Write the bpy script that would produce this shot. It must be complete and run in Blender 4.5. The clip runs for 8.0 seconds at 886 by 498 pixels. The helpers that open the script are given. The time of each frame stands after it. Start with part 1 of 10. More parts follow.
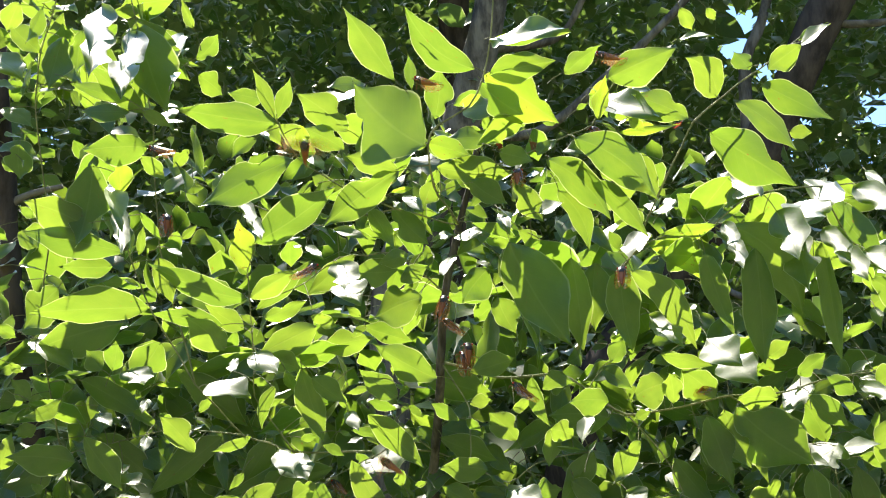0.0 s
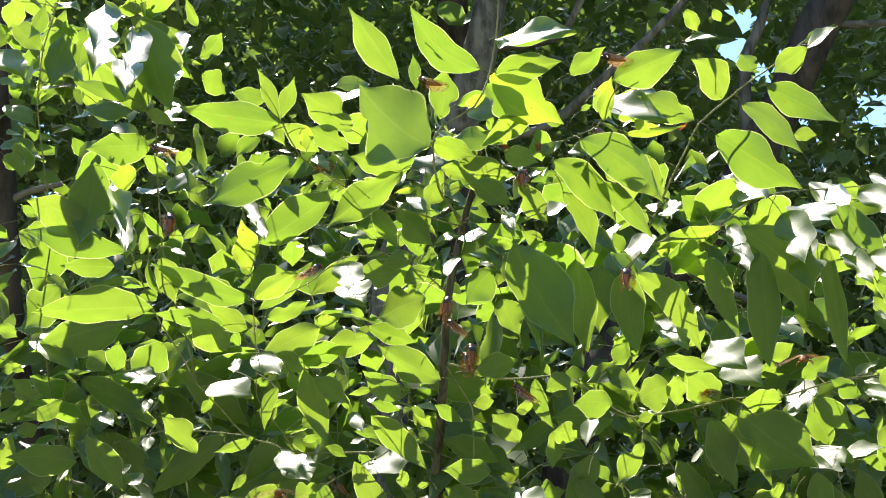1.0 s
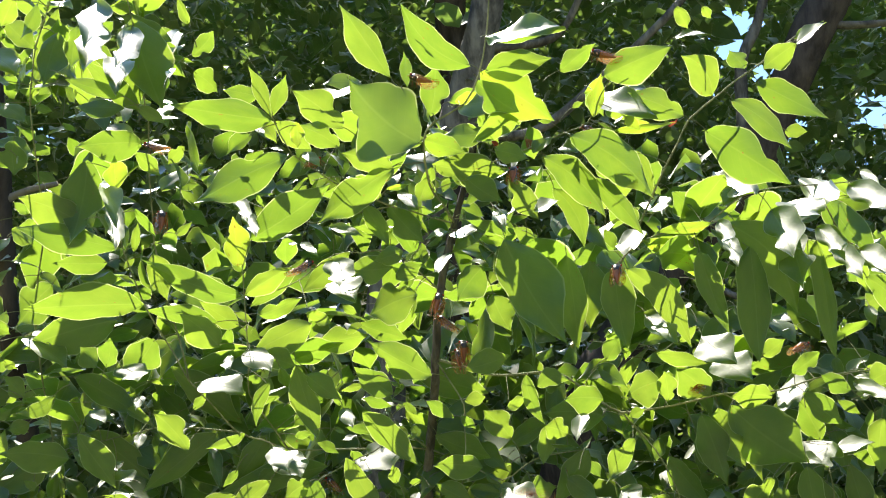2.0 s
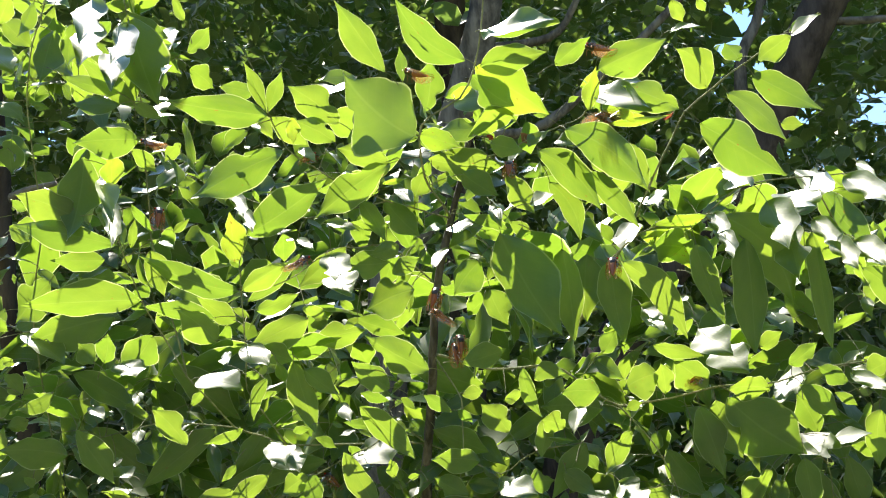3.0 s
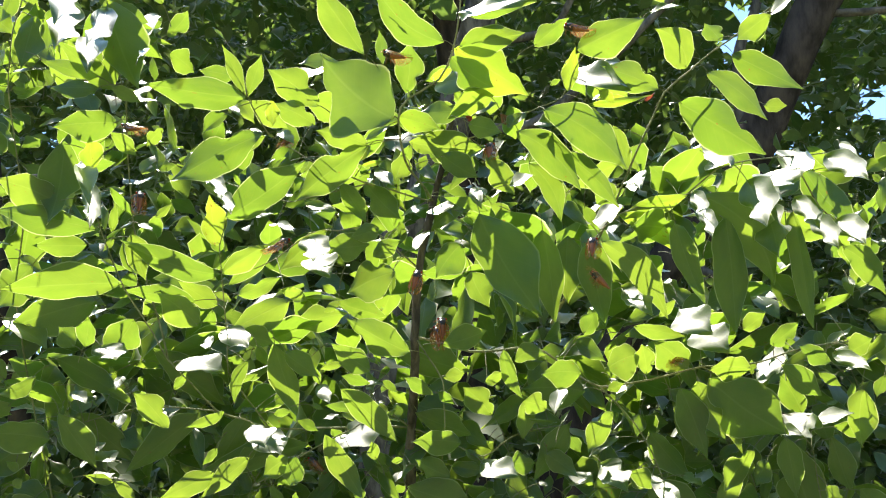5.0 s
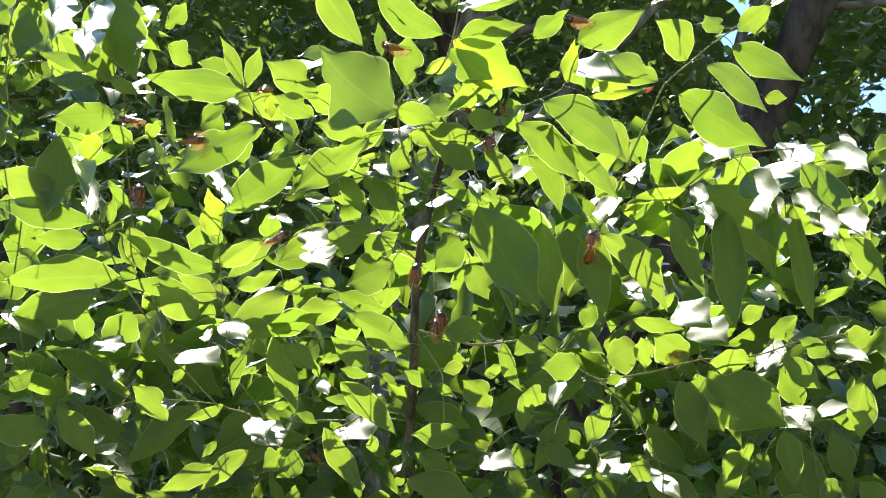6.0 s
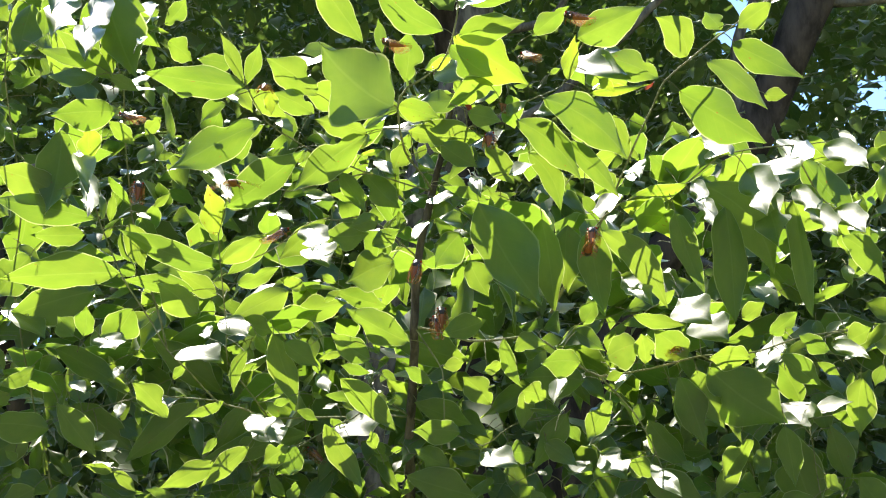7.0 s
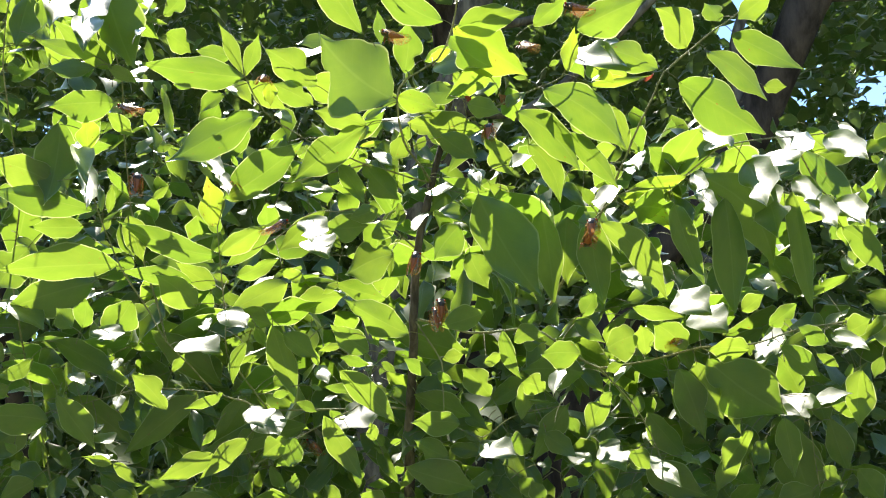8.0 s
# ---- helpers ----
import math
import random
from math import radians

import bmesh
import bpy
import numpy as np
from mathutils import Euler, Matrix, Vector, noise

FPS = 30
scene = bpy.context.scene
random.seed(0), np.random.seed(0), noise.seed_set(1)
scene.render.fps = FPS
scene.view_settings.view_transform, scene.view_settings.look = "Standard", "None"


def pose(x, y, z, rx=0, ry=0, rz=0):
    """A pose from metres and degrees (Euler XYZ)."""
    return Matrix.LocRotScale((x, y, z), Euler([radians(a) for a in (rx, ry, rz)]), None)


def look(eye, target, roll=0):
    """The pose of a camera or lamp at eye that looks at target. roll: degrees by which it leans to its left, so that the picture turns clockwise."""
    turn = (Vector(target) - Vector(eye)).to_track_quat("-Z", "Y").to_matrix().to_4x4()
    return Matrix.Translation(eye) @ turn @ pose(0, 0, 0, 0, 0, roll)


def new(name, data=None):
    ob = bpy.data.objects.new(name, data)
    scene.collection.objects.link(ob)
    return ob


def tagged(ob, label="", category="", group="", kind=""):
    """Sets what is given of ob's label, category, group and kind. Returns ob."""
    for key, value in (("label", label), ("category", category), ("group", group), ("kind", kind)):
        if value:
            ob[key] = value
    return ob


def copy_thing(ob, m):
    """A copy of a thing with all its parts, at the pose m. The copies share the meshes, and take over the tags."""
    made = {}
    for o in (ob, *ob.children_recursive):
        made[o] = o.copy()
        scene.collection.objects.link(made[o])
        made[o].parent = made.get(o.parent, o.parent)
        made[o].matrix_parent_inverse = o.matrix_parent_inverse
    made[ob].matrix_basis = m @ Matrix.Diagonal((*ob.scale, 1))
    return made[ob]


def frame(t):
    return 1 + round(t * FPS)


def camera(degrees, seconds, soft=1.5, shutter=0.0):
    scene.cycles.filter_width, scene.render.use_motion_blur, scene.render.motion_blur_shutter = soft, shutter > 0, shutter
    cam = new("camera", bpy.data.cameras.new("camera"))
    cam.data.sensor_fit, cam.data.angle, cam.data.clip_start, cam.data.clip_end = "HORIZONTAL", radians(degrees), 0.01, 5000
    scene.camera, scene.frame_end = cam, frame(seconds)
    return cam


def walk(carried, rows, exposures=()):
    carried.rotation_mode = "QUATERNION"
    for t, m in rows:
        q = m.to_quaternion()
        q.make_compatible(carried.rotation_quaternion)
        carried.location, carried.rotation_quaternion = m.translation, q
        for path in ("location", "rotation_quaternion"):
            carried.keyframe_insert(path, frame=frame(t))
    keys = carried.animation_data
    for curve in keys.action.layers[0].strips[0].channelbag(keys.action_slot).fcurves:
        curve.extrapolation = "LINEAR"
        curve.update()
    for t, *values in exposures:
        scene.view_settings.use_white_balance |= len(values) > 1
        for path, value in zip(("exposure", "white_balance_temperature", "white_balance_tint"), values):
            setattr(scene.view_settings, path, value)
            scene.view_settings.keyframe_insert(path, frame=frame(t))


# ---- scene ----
# The camera, carried by hand close before the outer twigs of a young tree.
cam = camera(56.0, 8.0, soft=1.1, shutter=0.5)
walk(cam, [
    (0.0, pose(-0.0000, -0.0000, 1.6000, 110.000, 0.000, -0.000)),
    (0.5, pose(-0.0067, 0.0015, 1.6047, 109.756, -0.139, -0.254)),
    (1.0, pose(-0.0095, 0.0020, 1.6050, 109.835, -0.188, -0.345)),
    (1.5, pose(-0.0052, 0.0013, 1.6024, 109.945, -0.176, -0.407)),
    (3.0, pose(0.0087, 0.0027, 1.5892, 110.065, 0.253, -0.000)),
    (3.5, pose(0.0040, 0.0033, 1.5899, 109.877, 0.246, -0.167)),
    (4.0, pose(0.0187, 0.0057, 1.5795, 110.113, 0.396, 0.181)),
    (5.5, pose(0.0393, 0.0126, 1.5685, 109.991, 0.430, 0.442)),
    (6.0, pose(0.0391, 0.0133, 1.5687, 109.627, 0.425, 0.421)),
    (6.5, pose(0.0341, 0.0149, 1.5707, 109.463, 0.363, 0.190)),
    (7.0, pose(0.0359, 0.0137, 1.5672, 109.485, 0.505, 0.272)),
    (7.5, pose(0.0334, 0.0148, 1.5654, 109.386, 0.489, 0.157)),
    (8.0, pose(0.0346, 0.0163, 1.5626, 109.212, 0.562, 0.174)),
])

# Daylight: a high sun ahead of the camera, so that the leaves are lit through.
world = bpy.data.worlds.new("sky")
scene.world = world
world.use_nodes = True
wn = world.node_tree
sky = wn.nodes.new("ShaderNodeTexSky")
sky.sky_type = "NISHITA"
sky.sun_disc = False
sky.air_density, sky.dust_density, sky.ozone_density = 0.8, 0.0, 4.0
sky.sun_elevation, sky.sun_rotation = 1.0601, -0.5369
wn.nodes["Background"].inputs["Strength"].default_value = 0.15
wn.links.new(sky.outputs["Color"], wn.nodes["Background"].inputs["Color"])
sun = new("sun", bpy.data.lights.new("sun", "SUN"))
sun.data.energy, sun.data.angle, sun.data.color = 3.7, radians(0.5), (1.0, 0.955, 0.89)
sun.matrix_world = look((-0.2500, 0.4200, 0.8724), (0, 0, 0))
scene.view_settings.exposure = 1.89


# ---- materials ----
class Nodes:
    """A short hand for node trees."""

    def __init__(self, name):
        self.mat = bpy.data.materials.new(name)
        self.mat.use_nodes = True
        self.tree = self.mat.node_tree
        self.tree.nodes.clear()
        self.out = self.tree.nodes.new("ShaderNodeOutputMaterial")

    def add(self, kind, values=(), operation="", data_type="", interpolation_type="", uv_map="", noise_dimensions="", feature=""):
        n = self.tree.nodes.new("ShaderNode" + kind)
        if operation:
            n.operation = operation
        if data_type:
            n.data_type = data_type
        if interpolation_type:
            n.interpolation_type = interpolation_type
        if uv_map:
            n.uv_map = uv_map
        if noise_dimensions:
            n.noise_dimensions = noise_dimensions
        if feature:
            n.feature = feature
        for k, v in dict(values).items():
            if isinstance(v, bpy.types.NodeSocket):
                self.tree.links.new(v, n.inputs[k])
            else:
                n.inputs[k].default_value = v
        return n

    def math(self, op, a, b=0.0, c=0.0):
        return self.add("Math", {0: a, 1: b, 2: c}, operation=op).outputs[0]

    def mix(self, f, a, b):
        return self.add("Mix", {"Factor": f, 6: a, 7: b}, data_type="RGBA").outputs[2]

    def ramp(self, x, lo, hi):
        return self.add("MapRange", {0: x, 1: lo, 2: hi}, interpolation_type="SMOOTHSTEP").outputs[0]


def leaf_material(name, top, top2, through_a, through_b, share, gloss=0.40, island=False, stain=0.0, ior=1.46):
    n = Nodes(name)
    uv = n.add("UVMap", uv_map="UVMap").outputs[0]
    xy = n.add("SeparateXYZ", {0: uv})
    u, v = xy.outputs[0], xy.outputs[1]
    away = n.math("ABSOLUTE", n.math("SUBTRACT", u, 0.5))
    if island:
        rnd = n.add("NewGeometry").outputs["Random Per Island"]
    else:
        rnd = n.add("ObjectInfo").outputs["Random"]
    # midrib and side veins
    rib = n.math("SUBTRACT", 1.0, n.ramp(away, 0.006, 0.028))
    saw = n.math("FRACT", n.math("MULTIPLY", n.math("SUBTRACT", v, n.math("MULTIPLY", away, 0.55)), 9.0))
    side = n.math("SUBTRACT", 1.0, n.ramp(n.math("ABSOLUTE", n.math("SUBTRACT", saw, 0.5)), 0.02, 0.10))
    vein = n.math("MAXIMUM", rib, n.math("MULTIPLY", side, 0.22))
    blotch = n.add("TexNoise", {"Vector": uv, "Scale": 4.0, "Detail": 4.0, "W": n.math("MULTIPLY", rnd, 40.0)}, noise_dimensions="4D").outputs[0]
    fine = n.add("TexNoise", {"Vector": uv, "Scale": 60.0, "Detail": 3.0}).outputs[0]
    tone = n.math("ADD", n.math("MULTIPLY", rnd, 0.6), n.math("MULTIPLY", n.math("SUBTRACT", blotch, 0.5), 1.1))
    tone = n.add("Clamp", {0: tone}).outputs[0]
    col = n.mix(tone, top, top2)
    lit = n.mix(tone, through_a, through_b)
    col = n.mix(n.math("MULTIPLY", vein, 0.13), col, (0.22, 0.34, 0.10, 1))
    lit = n.mix(n.math("MULTIPLY", vein, 0.09), lit, (0.62, 0.68, 0.16, 1))
    spots = n.ramp(n.add("TexNoise", {"Vector": uv, "Scale": 11.0, "Detail": 2.0, "W": n.math("MULTIPLY", rnd, 90.0)}, noise_dimensions="4D").outputs[0], 0.70 - stain, 0.76 - stain)
    col = n.mix(n.math("MULTIPLY", spots, 0.8), col, (0.16, 0.07, 0.02, 1))
    lit = n.mix(n.math("MULTIPLY", spots, 0.8), lit, (0.35, 0.12, 0.02, 1))
    rim = n.ramp(n.math("ABSOLUTE", n.math("SUBTRACT", n.add("SeparateXYZ", {0: n.add("UVMap", uv_map="Edge").outputs[0]}).outputs[0], 0.5)), 0.465, 0.497)
    col = n.mix(n.math("MULTIPLY", rim, 0.30), col, (0.30, 0.38, 0.14, 1))
    lit = n.mix(n.math("MULTIPLY", rim, 0.75), lit, (0.80, 0.82, 0.36, 1))
    rough = n.math("ADD", gloss, n.math("MULTIPLY", fine, 0.18))
    height = n.math("ADD", n.math("MULTIPLY", vein, -0.2), n.math("MULTIPLY", blotch, 0.9))
    bump = n.add("Bump", {"Height": height, "Strength": 0.35, "Distance": 0.0012}).outputs[0]
    p = n.add("BsdfDiffuse", {"Color": col, "Roughness": 0.3, "Normal": bump})
    t = n.add("BsdfTranslucent", {"Color": lit, "Normal": bump})
    m = n.add("MixShader", {0: share, 1: p.outputs[0], 2: t.outputs[0]})
    wax = n.add("BsdfGlossy", {"Color": (1.0, 0.97, 0.90, 1), "Roughness": rough, "Normal": bump})
    base = ((ior - 1) / (ior + 1)) ** 2
    graze = n.math("POWER", n.add("LayerWeight", {"Blend": 0.5, "Normal": bump}).outputs["Facing"], 5.0)
    skin = n.math("ADD", base, n.math("MULTIPLY", graze, 1.0 - base))
    m = n.add("MixShader", {0: skin, 1: m.outputs[0], 2: wax.outputs[0]})
    n.tree.links.new(m.outputs[0], n.out.inputs[0])
    return n.mat


LEAF = [
    leaf_material("leaf_green", (0.042, 0.088, 0.013, 1), (0.066, 0.125, 0.018, 1), (0.208, 0.336, 0.022, 1), (0.358, 0.466, 0.036, 1), 0.60, gloss=0.36, ior=1.47),
    leaf_material("leaf_young", (0.09, 0.15, 0.02, 1), (0.14, 0.19, 0.03, 1), (0.38, 0.56, 0.03, 1), (0.55, 0.65, 0.04, 1), 0.6, stain=0.05, ior=1.42),
]
INNER = leaf_material("leaf_inner", (0.044, 0.086, 0.013, 1), (0.066, 0.122, 0.018, 1), (0.19, 0.32, 0.020, 1), (0.34, 0.46, 0.036, 1), 0.54, island=True, ior=1.46)
WOODS = leaf_material("leaf_woods", (0.098, 0.122, 0.048, 1), (0.14, 0.175, 0.064, 1), (0.17, 0.28, 0.04, 1), (0.29, 0.42, 0.06, 1), 0.42, gloss=0.5, island=True, ior=1.15)


def bark_material(name, a, b, scale, rough=0.85):
    n = Nodes(name)
    at = n.add("TexCoord").outputs["Object"]
    long = n.add("Mapping", {0: at, 3: (1, 1, 0.22)}).outputs[0]
    g = n.add("TexNoise", {"Vector": long, "Scale": scale, "Detail": 8.0, "Roughness": 0.65}).outputs[0]
    patch = n.add("TexNoise", {"Vector": at, "Scale": scale * 0.22, "Detail": 3.0}).outputs[0]
    col = n.mix(n.ramp(n.math("ADD", g, n.math("MULTIPLY", patch, 0.5)), 0.55, 0.95), a, b)
    bump = n.add("Bump", {"Height": g, "Strength": 0.8, "Distance": 0.01}).outputs[0]
    p = n.add("BsdfPrincipled", {"Base Color": col, "Roughness": rough, "Specular IOR Level": 0.2, "Normal": bump})
    n.tree.links.new(p.outputs[0], n.out.inputs[0])
    return n.mat


TWIG = bark_material("twig_bark", (0.15, 0.16, 0.055, 1), (0.34, 0.32, 0.14, 1), 120.0, 0.6)
STEM = bark_material("stem_bark", (0.05, 0.04, 0.03, 1), (0.16, 0.13, 0.10, 1), 90.0)
# bark of the trunks in shade: the shade is put into its dark colour
SHADED_BARK = bark_material("shaded_bark", (0.020, 0.014, 0.010, 1), (0.085, 0.062, 0.046, 1), 16.0)


# the same bark painted paler, for limbs and a trunk that the sun lights
LIT_BARK = bark_material("lit_bark", (0.055, 0.045, 0.035, 1), (0.20, 0.17, 0.13, 1), 30.0)


def plain(name, colour, rough, spec=0.5, clear=0.0):
    n = Nodes(name)
    g = n.add("TexNoise", {"Vector": n.add("TexCoord").outputs["Object"], "Scale": 400.0, "Detail": 3.0}).outputs[0]
    dark = tuple(c * 0.55 for c in colour[:3]) + (1,)
    col = n.mix(g, dark, colour)
    p = n.add("BsdfPrincipled", {"Base Color": col, "Roughness": rough, "Specular IOR Level": spec})
    end = p.outputs[0]
    if clear:
        t = n.add("BsdfTranslucent", {"Color": colour})
        end = n.add("MixShader", {0: clear, 1: end, 2: t.outputs[0]}).outputs[0]
    n.tree.links.new(end, n.out.inputs[0])
    return n.mat


def wing_material():
    n = Nodes("amber_wing")
    uv = n.add("UVMap", uv_map="UVMap").outputs[0]
    cell = n.add("TexVoronoi", {"Vector": uv, "Scale": 5.0}, feature="DISTANCE_TO_EDGE").outputs["Distance"]
    xy = n.add("SeparateXYZ", {0: uv})
    edge = n.math("SUBTRACT", 1.0, n.ramp(xy.outputs[1], 0.05, 0.16))
    vein = n.math("MAXIMUM", n.math("SUBTRACT", 1.0, n.ramp(cell, 0.012, 0.045)), edge)
    v = n.add("BsdfPrincipled", {"Base Color": (0.32, 0.10, 0.02, 1), "Roughness": 0.4})
    vt = n.add("BsdfTranslucent", {"Color": (0.60, 0.22, 0.04, 1)})
    vv = n.add("MixShader", {0: 0.5, 1: v.outputs[0], 2: vt.outputs[0]})
    film = n.add("BsdfTranslucent", {"Color": (0.55, 0.45, 0.30, 1)})
    gl = n.add("BsdfGlossy", {"Color": (0.8, 0.75, 0.65, 1), "Roughness": 0.25})
    clear = n.add("BsdfTransparent", {"Color": (0.95, 0.88, 0.72, 1)})
    f1 = n.add("MixShader", {0: 0.35, 1: film.outputs[0], 2: gl.outputs[0]})
    f2 = n.add("MixShader", {0: 0.82, 1: f1.outputs[0], 2: clear.outputs[0]})
    m = n.add("MixShader", {0: vein, 1: f2.outputs[0], 2: vv.outputs[0]})
    n.tree.links.new(m.outputs[0], n.out.inputs[0])
    return n.mat


SHELL = plain("dark_shell", (0.030, 0.018, 0.014, 1), 0.32)
BELLY = plain("rust_belly", (0.30, 0.09, 0.02, 1), 0.45)
EYE_RED = plain("red_eye", (0.45, 0.03, 0.01, 1), 0.2)
LEG = plain("orange_leg", (0.42, 0.13, 0.03, 1), 0.4)
WING = wing_material()
DRY = plain("dry_leaf", (0.24, 0.12, 0.05, 1), 0.8, 0.2, 0.35)
REDDISH = plain("red_leaf", (0.30, 0.06, 0.03, 1), 0.6, 0.3, 0.4)


# ---- helpers of this place ----
def part(name, bm, material, parent, label=""):
    """Links a bmesh as one mesh object under a thing or a part."""
    me = bpy.data.meshes.new(name)
    bm.to_mesh(me)
    bm.free()
    return mesh_part(name, me, material, parent, label)


def mesh_part(name, me, material, parent, label=""):
    if material and not me.materials:
        me.materials.append(material)
    for p in me.polygons:
        p.use_smooth = True
    ob = new(name, me)
    ob.parent = parent
    return tagged(ob, label)


def tube(bm, points, r0, r1, sides=8, knots=0.0, steps=4):
    """A tapered, slightly uneven tube along a smooth line through the points."""
    pts = [Vector(p) for p in points]
    line = []
    for i in range(len(pts) - 1):
        a, b = pts[max(i - 1, 0)], pts[min(i + 2, len(pts) - 1)]
        p, q = pts[i], pts[i + 1]
        for k in range(steps):
            s = k / steps
            line.append(0.5 * (2 * p + (q - a) * s + (2 * a - 5 * p + 4 * q - b) * s * s + (3 * p - a - 3 * q + b) * s ** 3))
    line.append(pts[-1])
    rings, last = [], None
    for i, c in enumerate(line):
        d = (line[min(i + 1, len(line) - 1)] - line[max(i - 1, 0)]).normalized()
        x = d.cross(Vector((0, 1, 0.2))).normalized()
        y = d.cross(x)
        r = r0 + (r1 - r0) * i / (len(line) - 1)
        ring = []
        for k in range(sides):
            w = 2 * math.pi * k / sides
            rr = r * (1 + knots * noise.noise(Vector((c * 3.1 / max(r0 * 10, 0.05))) + Vector((math.cos(w), math.sin(w), 0))))
            ring.append(bm.verts.new(c + (x * math.cos(w) + y * math.sin(w)) * rr))
        if last:
            for k in range(sides):
                bm.faces.new((last[k], last[(k + 1) % sides], ring[(k + 1) % sides], ring[k]))
        rings.append(ring)
        last = ring
    bm.faces.new(rings[0][::-1])
    bm.faces.new(rings[-1])


def blade(rows, cols, fold, curl, wave, wide, notch, seed, sickle=0.0, point=0.95, drip=0.54):
    """Points, faces and uv of one leaf blade, 1 long and 1 wide, tip towards +y, upper side towards +z."""
    rnd = random.Random(seed)
    ph, ph2, ph3 = rnd.uniform(0, 6), rnd.uniform(0, 6), rnd.uniform(0, 6)
    bite = rnd.uniform(0.3, 0.75)
    sickle += rnd.uniform(-0.06, 0.06)
    lean = rnd.uniform(-0.16, 0.16)
    pts, uvs, faces, edge = [], [], [], []
    for i in range(rows + 1):
        s = i / rows
        tip = min(1.0, max(0.0, (s - 0.62) / 0.38))
        h = 0.5 * math.sin(math.pi * s ** wide) ** point * (1 - drip * tip * tip * (3 - 2 * tip))
        h = max(h, 0.006 if 0 < i < rows else 0.0015)
        for j in range(cols + 1):
            q = 2 * j / cols - 1
            f = ph if q < 0 else ph3
            hh = h * (1 + q * lean + 0.11 * math.sin(6 * s + f) + 0.05 * math.sin(17 * s + f * 2) + 0.012 * math.sin(43 * s + ph2))
            if notch and q * notch > 0:
                hh *= 1 - 0.55 * math.exp(-((s - bite) / 0.10) ** 2) * abs(q)
            x = q * hh * math.cos(fold * 0.8) + sickle * (s * s - (0.25 if abs(sickle) < 0.8 else 1.0) * s)
            z = abs(q) * hh * math.sin(fold) + wave * (0.14 * math.sin(6.5 * s + f + q) + 0.04 * math.sin(15 * s + ph2 + q)) * abs(q) ** 1.5
            a = curl * s
            y = s if abs(curl) < 0.01 else math.sin(a) / curl
            dz = 0.0 if abs(curl) < 0.01 else (1 - math.cos(a)) / curl
            pts.append((x, y, z * (0.6 + 0.4 * h) - dz + wave * 0.025 * math.sin(5 * s + ph2) - 0.05 * tip * tip))
            uvs.append((0.5 + 0.5 * q * min(1, 2.4 * h), s))
            edge.append((0.5 + 0.5 * q, s))
    for i in range(rows):
        for j in range(cols):
            k = i * (cols + 1) + j
            faces.append((k, k + 1, k + cols + 2, k + cols + 1))
    return pts, faces, uvs, edge


def blade_mesh(name, spec, rows, cols, material):
    pts, faces, uvs, edge = blade(rows, cols, *spec)
    me = bpy.data.meshes.new(name)
    me.from_pydata(pts, [], faces)
    layer = me.uv_layers.new(name="UVMap")
    for lp in me.loops:
        layer.data[lp.index].uv = uvs[lp.vertex_index]
    layer = me.uv_layers.new(name="Edge")
    for lp in me.loops:
        layer.data[lp.index].uv = edge[lp.vertex_index]
    me.materials.append(material)
    for p in me.polygons:
        p.use_smooth = True
    return me


# fold, curl, wave, where it is widest, notch, seed, sickle, how pointed, how drawn out the tip
FORMS = [
    (0.18, 0.35, 0.6, 0.80, 0, 1), (0.32, 0.55, 0.8, 0.78, 0, 2), (0.10, 0.20, 1.1, 0.85, 0, 3),
    (0.48, 0.40, 0.7, 0.75, 0, 4), (0.22, 0.85, 0.6, 0.80, 0, 5), (0.06, -0.30, 1.0, 0.82, 0, 6),
    (0.25, 0.45, 1.4, 0.78, 1, 7), (0.14, 0.30, 0.9, 0.90, 0, 8), (0.36, 0.65, 1.1, 0.72, -1, 9),
    (0.20, 0.25, 0.7, 0.84, 0, 10), (0.10, 0.50, 1.3, 0.80, 0, 11), (0.30, -0.20, 0.8, 0.76, 0, 12),
]
FORMS += [
    (0.06, 0.14, 0.35, 0.82, 0, 13), (0.08, 0.22, 0.50, 0.78, 0, 14), (0.04, -0.15, 0.50, 0.86, 1, 15),
    (0.20, 0.40, 0.7, 0.80, 0, 16, 0.35), (0.12, 0.25, 0.9, 0.76, 0, 17, 0.28), (0.35, 0.55, 0.6, 0.82, 0, 18, 0.42),
    (0.20, 0.40, 0.7, 0.80, 0, 19, -0.35), (0.12, 0.25, 0.9, 0.76, 0, 20, -0.28), (0.35, 0.55, 0.6, 0.82, 0, 21, -0.42),
    (0.15, 0.30, 1.0, 0.80, 1, 22, 0.1), (0.15, 0.30, 1.0, 0.80, -1, 23, -0.1), (0.25, 0.75, 1.9, 0.80, 0, 24),
]
FORMS += [
    (0.16, 0.30, 0.7, 0.74, 0, 25, 1.3), (0.16, 0.30, 0.7, 0.74, 0, 26, -1.3),
    (0.10, 0.25, 0.6, 0.72, 0, 27, 0.45), (0.07, 0.20, 0.6, 0.70, 1, 28, -0.40),
]
